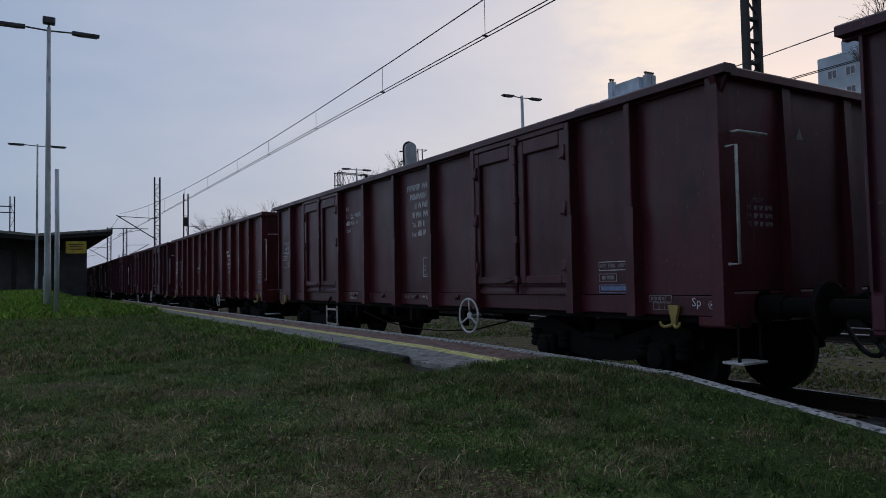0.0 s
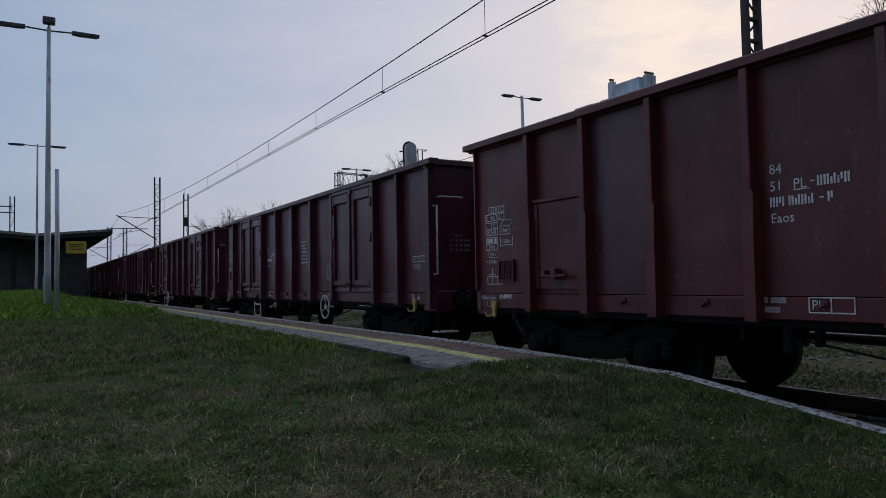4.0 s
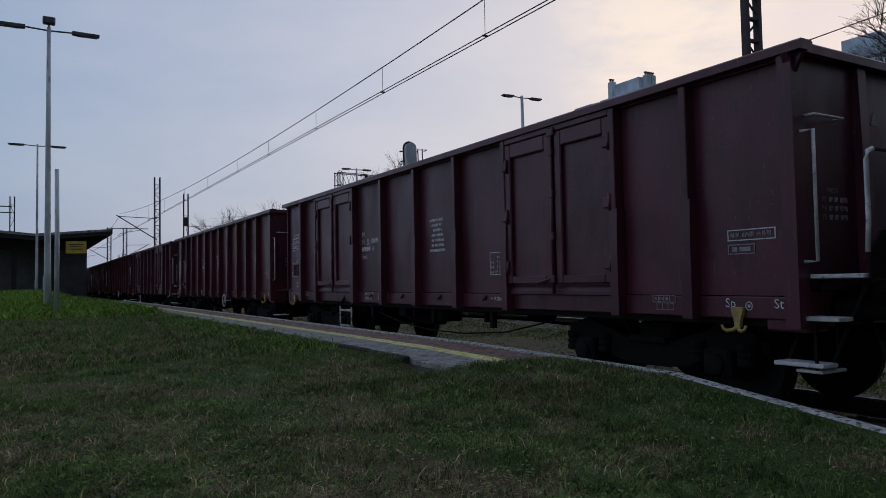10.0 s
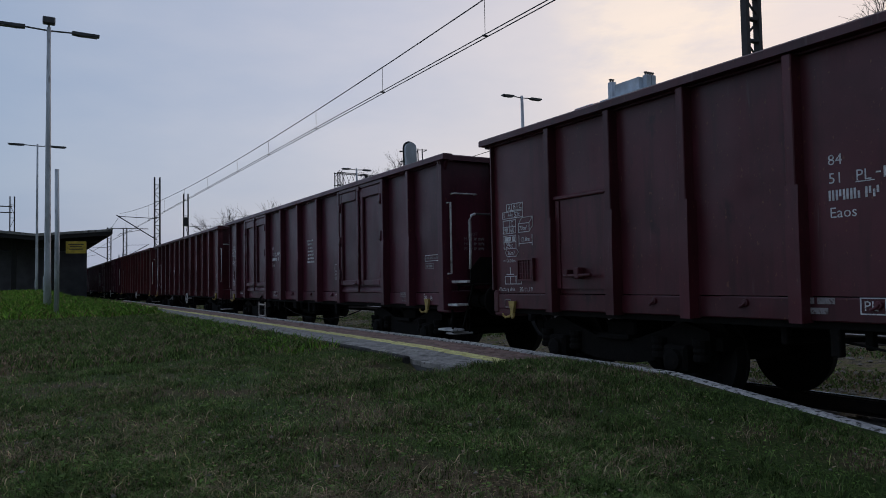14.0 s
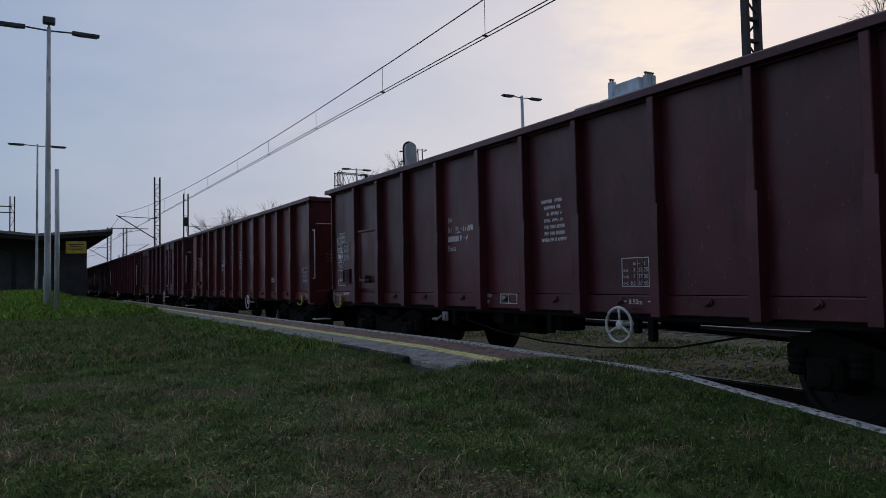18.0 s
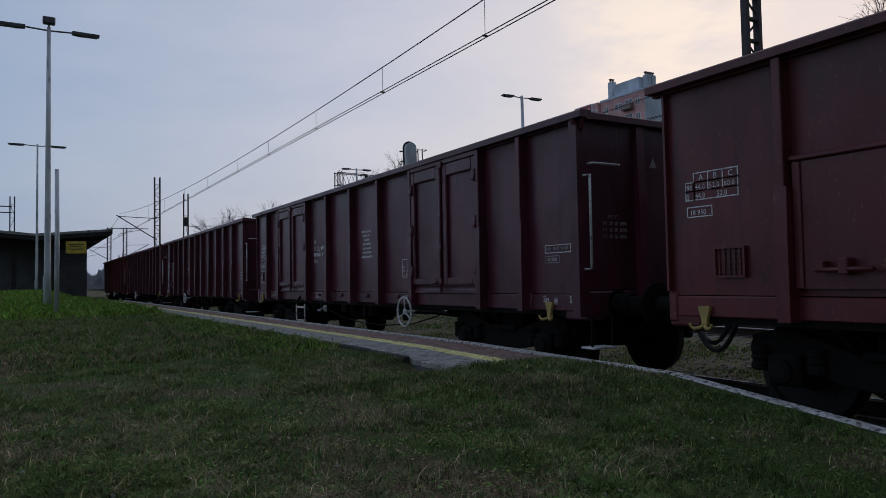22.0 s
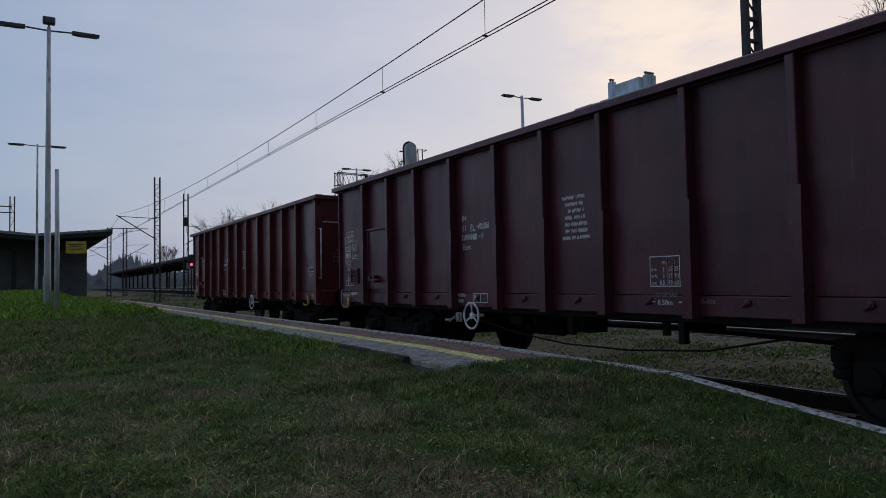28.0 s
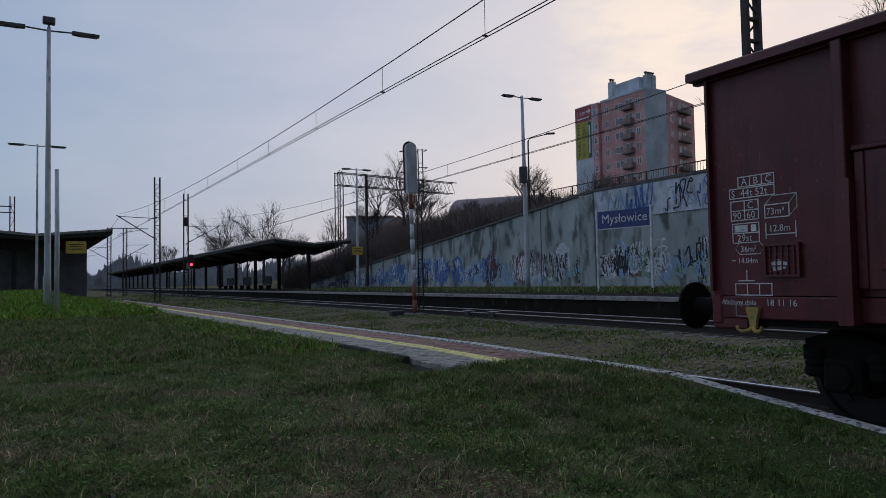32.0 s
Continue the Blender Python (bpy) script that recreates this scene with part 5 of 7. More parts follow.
def lock_mesh(paint):
    g = BodyGeo()
    g.tube([(-1.452, 0, 1.12), (-1.452, 0, 3.06)], 0.020, 8)
    for z in (1.25, 1.75, 2.25, 2.75):
        g.box((-1.475, -0.035, z), (-1.430, 0.035, z + 0.09), 0.008)
    g.box((-1.47, -0.06, 2.98), (-1.41, 0.06, 3.08), 0.01)
    g.tube([(-1.462, 0.02, 1.30), (-1.462, 0.30, 1.25)], 0.014, 6)
    return g.mesh("locking_bar", paint)


def hinge_mesh(paint):
    g = BodyGeo()
    g.box((-1.462, -0.03, -0.06), (-1.405, 0.09, 0.06), 0.012)
    g.tube([(-1.452, -0.01, -0.09), (-1.452, -0.01, 0.09)], 0.018, 8)
    return g.mesh("hinge", paint)


def hatch_mesh(paint, w):
    g = BodyGeo()
    a, b = -w / 2 + 0.07, w / 2 - 0.07
    g.box((-1.375, a, 1.18), (-1.331, b, 2.215))
    return g.mesh("hatch_door", paint)


def hatch_frame_mesh(paint, w, which):
    a, b = -w / 2 + 0.07, w / 2 - 0.07
    if which == "top":
        return BodyGeo().box((-1.405, a - 0.02, 2.22), (-1.331, b + 0.02, 2.27), 0.012).mesh("hatch_lintel", paint)
    s = a if which == "a" else b - 0.07
    return BodyGeo().box((-1.392, s, 1.18), (-1.377, s + 0.07, 2.215), 0.005).mesh("hatch_jamb", paint)


def hatch_latch_mesh(paint):
    g = BodyGeo()
    g.tube([(-1.455, -0.22, 1.33), (-1.455, 0.22, 1.33)], 0.02, 8)
    g.box((-1.475, -0.04, 1.29), (-1.376, 0.04, 1.42), 0.01)
    g.box((-1.47, 0.15, 1.31), (-1.376, 0.21, 1.40), 0.008)
    return g.mesh("hatch_latch", paint)


def sill_mesh(paint, more):
    g = BodyGeo()
    g.prism([(-1.30, 0.92), (-1.338, 0.92), (-1.347, 0.93), (-1.347, 1.10), (-1.338, 1.112), (-1.30, 1.112)], 1, -BODY - more + 0.02, BODY + more - 0.02)
    return g.mesh("side_sill", paint)


def flap_hook_mesh(paint):
    g = BodyGeo()
    g.tube([(-1.365, -0.03, 1.07), (-1.375, -0.015, 1.045), (-1.372, 0.02, 1.02), (-1.36, 0.035, 1.03)], 0.012, 6)
    g.lathe([(-1.372, 0.012), (-1.370, 0.030), (-1.345, 0.034)], 0, (0, -0.02, 1.06), 10)
    return g.mesh("flap_hook", paint)


def rail_mesh(paint, more):
    g = BodyGeo()
    g.prism([(-1.473, 3.105), (-1.473, 3.175), (-1.458, TOP), (-1.32, TOP), (-1.305, 3.175), (-1.305, 3.085), (-1.375, 3.085), (-1.375, 3.105)], 1, -6.53 - more, 6.53 + more)
    return g.mesh("top_rail", paint)


def end_rail_mesh(paint):
    g = BodyGeo()
    g.prism([(-6.50, 3.10), (-6.50, 3.17), (-6.485, TOP - 0.005), (-6.38, TOP - 0.005), (-6.365, 3.17), (-6.365, 3.10)], 0, -1.304, 1.304)
    # prism along x: polygon is (y, z)
    return g.mesh("end_rail", paint)


def gusset_mesh(paint):
    g = BodyGeo()
    g.prism([(-6.50, 3.10), (-6.36, 3.10), (-6.36, 2.86), (-6.40, 2.90)], 0, -1.40, -1.36)
    g.prism([(-1.473, 3.10), (-1.40, 3.10), (-1.40, 2.92)], 1, -6.42, -6.36)
    return g.mesh("corner_gusset", paint)


def end_wall_mesh(paint):
    g = BodyGeo()
    g.box((-1.385, -6.40, 1.16), (1.385, -6.375, 3.10))
    return g.mesh("end_wall", paint)


def end_post_mesh(paint):
    g = BodyGeo()
    g.prism([(-6.40, 0.92), (-6.49, 0.98), (-6.49, 1.7), (-6.455, 3.09), (-6.40, 3.09)], 0, -0.06, 0.06)
    return g.mesh("end_post", paint)


def corner_mesh(paint):
    g = BodyGeo()
    g.prism([(-1.445, -6.30), (-1.445, -6.425), (-1.30, -6.425), (-1.30, -6.40), (-1.39, -6.40), (-1.39, -6.30)], 2, 0.86, 3.10)
    return g.mesh("corner_post", paint)


def headstock_mesh(paint):
    g = BodyGeo()
    g.box((-1.36, -6.42, 0.86), (1.36, -6.30, 1.15), 0.02)
    g.box((-1.345, -6.42, 0.82), (-1.05, -6.05, 0.93), 0.02)
    g.box((1.05, -6.42, 0.82), (1.345, -6.05, 0.93), 0.02)
    return g.mesh("headstock", paint)


def buffer_mesh():
    g = BodyGeo()
    g.lathe([(-0.60, 0.085), (-0.22, 0.085), (-0.22, 0.115), (0.0, 0.115), (0.0, 0.16), (0.03, 0.16)], 1, (0, 0, 0), 16)
    return g.mesh("buffer", M_UNDER)


def buffer_head_mesh():
    g = BodyGeo()
    g.lathe([(-0.62, 0.02), (-0.615, 0.16), (-0.60, 0.235), (-0.575, 0.24), (-0.565, 0.22), (-0.55, 0.09)], 1, (0, 0, 0), 24)
    return g.mesh("buffer_head", M_UNDER)


def coupling_mesh():
    g = BodyGeo()
    g.box((-0.04, -6.75, 0.99), (0.04, -6.40, 1.10), 0.02)
    g.tube([(0, -6.75, 1.05), (0, -6.84, 1.10), (0, -6.86, 1.02), (0, -6.78, 0.97)], 0.035, 8)
    g.tube([(-0.07, -6.72, 1.02), (-0.08, -6.85, 0.86), (0.0, -6.93, 0.76), (0.08, -6.85, 0.86), (0.07, -6.72, 1.02)], 0.024, 8)
    return g.mesh("coupling_hook", M_UNDER)


def hose_mesh():
    g = BodyGeo()
    pts = [(0.34, -6.40 - 0.55 * t, 0.88 - 1.25 * t * (1.12 - t)) for t in [i / 8 for i in range(9)]]
    g.tube(pts, 0.026, 8)
    g.box((0.30, -6.98, 0.68), (0.38, -6.90, 0.80), 0.01)
    return g.mesh("brake_hose", M_BLACK)


def towing_hook_mesh(mat):
    g = BodyGeo()
    g.prism([(-0.062, 1.02), (-0.058, 0.985), (-0.032, 0.90), (-0.026, 0.845), (0.026, 0.845), (0.032, 0.90), (0.058, 0.985), (0.062, 1.02)], 0, -1.385, -1.349)
    for q in (-1, 1):
        g.tube([(-1.37, 0.0, 0.852), (-1.40, q * 0.03, 0.822), (-1.425, q * 0.075, 0.812), (-1.43, q * 0.11, 0.832), (-1.43, q * 0.122, 0.862)], 0.019, 8, r2=0.013)
    return g.mesh("towing_hook", mat)


def handwheel_mesh(R):
    g = BodyGeo()
    n = 28
    g.tube([(-1.49, R * math.cos(2 * math.pi * i / n), 0.81 + R * math.sin(2 * math.pi * i / n)) for i in range(n)], 0.015, 8, closed=True)
    for a in (90, 210, 330):
        c, s = math.cos(radians(a)), math.sin(radians(a))
        g.tube([(-1.475, 0.03 * c, 0.81 + 0.03 * s), (-1.49, R * c, 0.81 + R * s)], 0.012, 6)
    g.lathe([(-1.50, 0.02), (-1.49, 0.045), (-1.46, 0.045), (-1.46, 0.022), (-1.30, 0.022)], 0, (0, 0, 0.81), 12)
    return g.mesh("handbrake_wheel", M_WHITE)


def ladder_mesh():
    """A strap bent to a U, with a bar across."""
    g = BodyGeo()
    for y in (-0.272, 0.272):
        g.box((-1.46, y - 0.019, 0.49), (-1.44, y + 0.019, 0.835), 0.005)
        g.prism([(y - 0.019, 0.50), (y + 0.019, 0.50), (y * 0.92 + 0.005, 0.466), (y * 0.92 - 0.005, 0.466)], 0, -1.459, -1.441)
    g.box((-1.462, -0.258, 0.452), (-1.40, 0.258, 0.488), 0.008)
    g.box((-1.458, -0.256, 0.745), (-1.436, 0.256, 0.785), 0.006)
    return g.mesh("step_ladder", M_LADDER)


def ladder_hanger_mesh():
    return BodyGeo().prism([(-1.457, 0.832), (-1.443, 0.832), (-1.342, 0.99), (-1.342, 1.03), (-1.362, 1.03), (-1.457, 0.87)], 1, -0.017, 0.017).mesh("hanger", M_UNDER)


def brake_plate_mesh():
    g = BodyGeo()
    g.box((-1.39, -0.08, 0.70), (-1.36, 0.08, 0.84), 0.012)
    g.box((-1.41, -0.04, 0.72), (-1.39, 0.03, 0.81), 0.01)
    g.tube([(-1.41, 0.05, 0.78), (-1.44, 0.16, 0.70)], 0.016, 6)
    g.tube([(-1.40, 0.15, 0.73), (-1.43, 0.28, 0.72)], 0.02, 8)
    return g.mesh("brake_changeover_plate", M_PLATE)


def frame_mesh():
    g = BodyGeo()
    g.box((-0.22, -6.30, 0.90), (0.22, 6.30, 1.14), 0.01)
    for s in (-1, 1):
        g.prism([(-3.3, 0.94), (-2.7, 0.82), (2.7, 0.82), (3.3, 0.94)], 0, s * 0.98, s * 1.06)
        g.box((s * 1.0, -6.2, 0.86), (s * 1.3, 6.2, 0.95))
    for y in (-1.6, -0.4, 0.5, 1.7, 2.4):
        g.box((-1.2, y - 0.03, 0.70), (-1.12, y + 0.03, 0.90), 0.01)
    g.box((-1.15, -0.45, 0.66), (-0.85, -0.05, 0.90), 0.02)
    g.box((-1.22, 0.75, 0.70), (-0.95, 1.0, 0.92), 0.02)
    for y in (-5.2, -3.9, -2.4, -0.8, 0.8, 2.4, 3.9, 5.2):
        g.box((-1.29, y - 0.05, 0.94), (1.29, y + 0.05, 1.14))
    return g.mesh("underframe", M_UNDER)


def brake_gear_mesh():
    g = BodyGeo()
    g.lathe([(-0.45, 0.10), (-0.42, 0.17), (0.42, 0.17), (0.45, 0.10)], 1, (-0.75, 0.9, 0.72), 16)
    g.lathe([(-0.22, 0.10), (-0.2, 0.15), (0.2, 0.15), (0.22, 0.08)], 1, (0.5, -0.7, 0.74), 16)
    g.tube([(-0.75, 0.4, 0.72), (-0.3, -1.2, 0.70), (-0.2, -3.4, 0.62)], 0.025, 6)
    g.tube([(-0.75, 1.4, 0.72), (-0.3, 2.2, 0.70), (-0.2, 3.4, 0.62)], 0.025, 6)
    g.tube([(-1.25, -3.0, 0.76), (-1.28, -2.2, 0.60), (-1.29, -1.2, 0.53), (-1.28, -0.2, 0.53), (-1.25, 0.8, 0.60), (-1.2, 1.9, 0.76)], 0.011, 6)
    for y in (-1.9, -0.3, 1.9):
        g.box((-1.30, y - 0.04, 0.64), (-1.22, y + 0.04, 0.93), 0.01)
    return g.mesh("brake_gear", M_UNDER)


def bogie_side_mesh():
    g = Geo()
    prof = [(-1.25, 0.52), (-1.25, 0.74), (-0.95, 0.82), (-0.55, 0.70), (-0.30, 0.62), (0.30, 0.62), (0.55, 0.70), (0.95, 0.82), (1.25, 0.74), (1.25, 0.52), (1.12, 0.46), (0.68, 0.46), (0.50, 0.40), (0.25, 0.36), (-0.25, 0.36), (-0.50, 0.40), (-0.68, 0.46), (-1.12, 0.46)]
    g.prism(prof, 0, -1.08, -1.00)
    g.box((-1.14, -0.25, 0.60), (-0.98, 0.25, 0.66), 0.01)
    return g.mesh("side_frame", M_UNDER)


def axle_box_mesh():
    g = Geo()
    g.box((-1.19, -0.15, 0.33), (-0.98, 0.15, 0.60), 0.03)
    g.lathe([(-1.24, 0.06), (-1.23, 0.10), (-1.18, 0.11), (-1.0, 0.11)], 0, (0, 0, 0.46), 14)
    for s in (-0.26, 0.26):
        g.lathe([(0.44, 0.06), (0.46, 0.085), (0.50, 0.085), (0.52, 0.07), (0.55, 0.085), (0.58, 0.07), (0.61, 0.085), (0.66, 0.085)], 2, (-1.09, s, 0), 12)
    return g.mesh("axle_box", M_UNDER)


def bolster_mesh():
    g = Geo()
    g.box((-1.0, -0.22, 0.52), (1.0, 0.22, 0.80), 0.02)
    g.box((-0.30, -0.30, 0.78), (0.30, 0.30, 0.93), 0.02)
    for y in (-1.28, 1.28):
        g.box((-1.0, y - 0.05, 0.55), (1.0, y + 0.05, 0.68), 0.01)
    return g.mesh("bolster", M_UNDER)


def brake_shoe_mesh():
    g = Geo()
    for x in (-0.75, 0.75):
        for y in (-0.40, 0.40):
            g.box((x - 0.04, y - 0.035, 0.30), (x + 0.04, y + 0.035, 0.62), 0.01)
            g.tube([(x, y, 0.60), (x, y * 0.9, 0.86)], 0.018, 6)
    g.tube([(-0.78, 0.36, 0.40), (0.78, 0.36, 0.40)], 0.03, 8)
    g.tube([(-0.78, -0.36, 0.40), (0.78, -0.36, 0.40)], 0.03, 8)
    return g.mesh("brake_rigging", M_UNDER)


def wheelset_mesh():
    """Axle and two wheels, turning about x through the origin; holes and marks let the turning show."""
    g = Geo()
    g.tube([(-1.10, 0, 0), (1.10, 0, 0)], 0.08, 10)
    for s in (-1, 1):
        g.lathe([(s * 0.70, 0.455 if s > 0 else 0.455), (s * 0.825, 0.45), (s * 0.825, 0.40), (s * 0.79, 0.38), (s * 0.775, 0.20), (s * 0.84, 0.15), (s * 0.84, 0.10), (s * 0.67, 0.10), (s * 0.67, 0.15), (s * 0.73, 0.20), (s * 0.72, 0.38), (s * 0.68, 0.40), (s * 0.68, 0.485), (s * 0.705, 0.485), (s * 0.70, 0.455)], 0, (0, 0, 0), 32)
        for k in range(3):
            a = 2 * math.pi * k / 3
            g.box((s * 0.80, 0.28 * math.cos(a) - 0.03, 0.28 * math.sin(a) - 0.03), (s * 0.76, 0.28 * math.cos(a) + 0.03, 0.28 * math.sin(a) + 0.03), 0.005)
    return g.mesh("wheelset", M_WHEEL)


TURN = pose(0, 0, 0, 0, 0, 180)
FACE = Matrix(((0, 0, -1, 0), (-1, 0, 0, 0), (0, 1, 0, 0), (0, 0, 0, 1)))   # lettering plane on the -x side
WHEELSETS = []



def write(wagon, text, y, z, size, mat=None, x=-1.3335, spacing=1.0):
    part("lettering", lettering(text, size, mat or M_LETTER, spacing), None, wagon, m=Matrix.Translation((x, y, z * HEIGHT)) @ FACE)


def bars(wagon, y, z, widths, h, gap, mat=None, x=-1.3335, split=False):
    """Lines of writing too small or not to be copied, as plain bars; y is the line's start, running to -y.
    split: each word is cut into upright strokes, one or two to a letter."""
    g = BodyGeo()
    rnd = random.Random(round(1000 * (y + z)))
    for line in widths:
        p = y
        for w in line:
            if w > 0 and split:
                n = max(1, round(w / (h * 0.66)))
                c = w / n
                for i in range(n):
                    q = p - c * i
                    s = 0.30 * c
                    g.box((x - 0.0015, q, z), (x + 0.0015, q - s, z + h * (1.0 if rnd.random() < 0.7 else 0.7)))
                    if rnd.random() < 0.9:
                        g.box((x - 0.0015, q - 0.48 * c, z + (0.0 if rnd.random() < 0.6 else h * 0.35)), (x + 0.0015, q - 0.48 * c - s, z + h))
            elif w > 0:
                g.box((x - 0.002, p, z), (x + 0.002, p - w, z + h))
            p -= abs(w) + h * 0.55
        z -= h + gap
    part("marking", g, mat or M_LETTER, wagon)


def outline(wagon, y, z, w, h, t=0.012, mat=None, cols=0, rows=0, x=-1.3335, lean=0.0):
    """A painted frame with its top left corner at (y, z), split into cells."""
    g = BodyGeo()
    for r in range(rows + 2):
        zz = z - h * r / (rows + 1)
        g.box((x - 0.0015, y, zz - t / 2), (x + 0.0015, y - w, zz + t / 2))
    for c in range(cols + 2):
        yy = y - w * c / (cols + 1)
        g.box((x - 0.0022, yy - t / 2, z + t / 2), (x + 0.0008, yy + t / 2, z - h - t / 2))
    part("marking_frame", g, mat or M_LETTER, wagon)


def card_holder_mesh(paint, y, z):
    """A shallow frame with a grid over the waybill pocket, in one pressed piece."""
    ys, zs = [0.0, 0.02], [0.0, 0.02]
    for i in range(1, 6):
        ys += [0.32 * i / 6 - 0.004, 0.32 * i / 6 + 0.004]
        zs += [0.28 * i / 6 - 0.004, 0.28 * i / 6 + 0.004]
    ys, zs = ys + [0.30, 0.32], zs + [0.26, 0.28]
    index, faces = {}, []

    def at(x, i, j):
        return index.setdefault((x, i, j), len(index))

    def depth(i, j):
        if not (0 <= i < 13 and 0 <= j < 13):
            return -1.331
        return -1.372 if i in (0, 12) or j in (0, 12) else -1.360 if i % 2 == 0 or j % 2 == 0 else -1.345
    for i in range(13):
        for j in range(13):
            d = depth(i, j)
            faces.append((at(d, i, j), at(d, i, j + 1), at(d, i + 1, j + 1), at(d, i + 1, j)))
            for p, q, (i0, j0), (i1, j1) in ((1, 0, (i + 1, j), (i + 1, j + 1)), (0, 1, (i, j + 1), (i + 1, j + 1)), (-1, 0, (i, j), (i, j + 1)), (0, -1, (i, j), (i + 1, j))):
                e = depth(i + p, j + q)
                if e > d:
                    faces.append((at(d, i0, j0), at(d, i1, j1), at(e, i1, j1), at(e, i0, j0)))
    return BodyGeo().add([(x, y + ys[i], z + zs[j]) for x, i, j in index], faces).mesh("card_holder", paint)


def data_panel(wagon, door, k):
    """The load table and signs painted beside the far end."""
    y0 = 6.24 if not door else 6.155
    o = MARKS.get(k, {})
    z = o.get("panel", 2.28 if not door else 2.33)
    s, c, r = 0.088, 0.115 if not door else 0.127, 0.085      # letter size, cell width, row height
    cells = 4 if door else 3
    outline(wagon, y0 - 0.09, z, c * cells, r, t=0.009, cols=cells - 1)
    for i, ch in enumerate("ABBC" if door else "ABC"):
        write(wagon, ch, y0 - 0.09 - c * i - 0.03, z - r + 0.012, s)
    outline(wagon, y0, z - r - 0.014, c * cells + 0.09, r, t=0.009)
    write(wagon, "S", y0 - 0.015, z - 2 * r - 0.002, s)
    write(wagon, "44t 52t" if not door else o.get("loads", "43.0 49.0 51.0 59.0"), y0 - 0.11, z - 2 * r - 0.002, s * (1.0 if not door else 0.78))
    zz = z - 2 * r - 0.04
    if not door:
        outline(wagon, y0 - 0.01, zz, 0.27, 2 * r, t=0.009, cols=1, rows=1)
        write(wagon, "C", y0 - 0.17, zz - r + 0.012, s)
        write(wagon, "90", y0 - 0.025, zz - 2 * r + 0.012, s)
        write(wagon, "60", y0 - 0.16, zz - 2 * r + 0.012, s)
        zz -= 2 * r + 0.03
        outline(wagon, y0 - 0.02, zz, 0.26, 2 * r, t=0.009, rows=1)
        bars(wagon, y0 - 0.04, zz - 0.075, [[0.13, 0.05]], 0.06, 0.05)
        write(wagon, "29st", y0 - 0.06, zz - 2 * r + 0.012, s)
        az, lz, tz = zz - 2 * r - 0.085, z - 0.50, zz - 2 * r - 0.33
    else:
        y0 = 6.225
        outline(wagon, y0, zz, 0.28, 0.10, t=0.009)
        write(wagon, o.get("mass", "21 000 kg"), y0 - 0.012, zz - 0.078, s * 0.70)
        if k != 7:
            write(wagon, "20.0t", y0 - 0.06, zz - 0.185, s * 0.85)
        az, lz, tz = o.get("lines", (1.75, 1.755, 1.47))
    # volume sign
    by, bz = (y0 - 0.34, z - 2 * r - 0.10) if not door else (5.90, zz - 0.06)
    outline(wagon, by, bz, 0.22, 0.11, t=0.009)
    g = BodyGeo()
    for p, q in (((by, bz), (by - 0.07, bz + 0.075)), ((by - 0.22, bz), (by - 0.29, bz + 0.075)), ((by - 0.07, bz + 0.075), (by - 0.29, bz + 0.075)), ((by - 0.29, bz + 0.075), (by - 0.29, bz - 0.04)), ((by - 0.22, bz - 0.11), (by - 0.29, bz - 0.04))):
        g.tube([(-1.3335, p[0], p[1]), (-1.3335, q[0], q[1])], 0.0045, 4)
    part("marking_frame", g, M_LETTER, wagon)
    write(wagon, "72.0m³" if door else "73m³", by - 0.012, bz - 0.085, s * (0.72 if door else 0.9))
    # floor length
    ly = y0 - 0.34 if not door else o.get("length_at", 5.913 if "swap" in o else y0 + 0.01)
    write(wagon, "12.8m" if not door else "12.7m", ly - 0.03, lz, s * 0.9)
    g = BodyGeo()
    g.box((-1.3355, ly, lz - 0.06), (-1.3315, ly - 0.009, lz + 0.08))
    g.box((-1.3355, ly - 0.27, lz - 0.06), (-1.3315, ly - 0.279, lz + 0.08))
    g.box((-1.335, ly - 0.009, lz - 0.028), (-1.332, ly - 0.27, lz - 0.020))
    part("marking_frame", g, M_LETTER, wagon)
    ay = y0 - 0.04 if not door else 6.235 if "swap" in o else 5.925
    g = BodyGeo()
    hexa = [(ay, az + 0.035), (ay - 0.045, az + 0.085), (ay - 0.24, az + 0.085), (ay - 0.285, az + 0.035), (ay - 0.24, az - 0.018), (ay - 0.045, az - 0.018)]
    g.tube([(-1.3335, p, q) for p, q in hexa], 0.005, 4, closed=True)
    part("marking_frame", g, M_LETTER, wagon)
    write(wagon, "36.0m²" if door else "36m²", ay - (0.035 if door else 0.05), az + 0.003, s * (0.75 if door else 0.85))
    write(wagon, o.get("total", "14.04m"), y0 - 0.06, tz + 0.15, s * 0.75)
    bars(wagon, y0, tz + 0.17, [[0.04, -0.28, 0.04]], 0.009, 0)
    g = BodyGeo()
    g.box((-1.3355, y0 - 0.14, tz), (-1.3315, y0 - 0.149, tz + 0.09))
    g.box((-1.335, y0 - 0.06, tz - 0.009), (-1.332, y0 - 0.22, tz))
    part("marking_frame", g, M_LETTER, wagon)
    outline(wagon, y0 - 0.03, tz - 0.03, 0.35, 0.10, t=0.009, cols=2)
    if not door:
        wz, wx = (1.15, -1.3335) if k == 6 else (1.04, -1.3515)
        write(wagon, "Ważony dnia", y0 + 0.12, wz, s * 0.75, x=wx)
        if k in (6, 13):
            write(wagon, "20.11.19" if k == 6 else "18 11 16", y0 - 0.33, wz - 0.005, s * 0.9, x=wx)
        else:
            bars(wagon, y0 - 0.33, 1.05, [[0.28]], 0.06, 0, x=-1.3515, split=True)
    else:
        rr = o.get("r75", 5.258)
        if k != 3:
            write(wagon, "R 75 m", rr - 0.025, 1.037, s * 0.80, x=-1.3515)
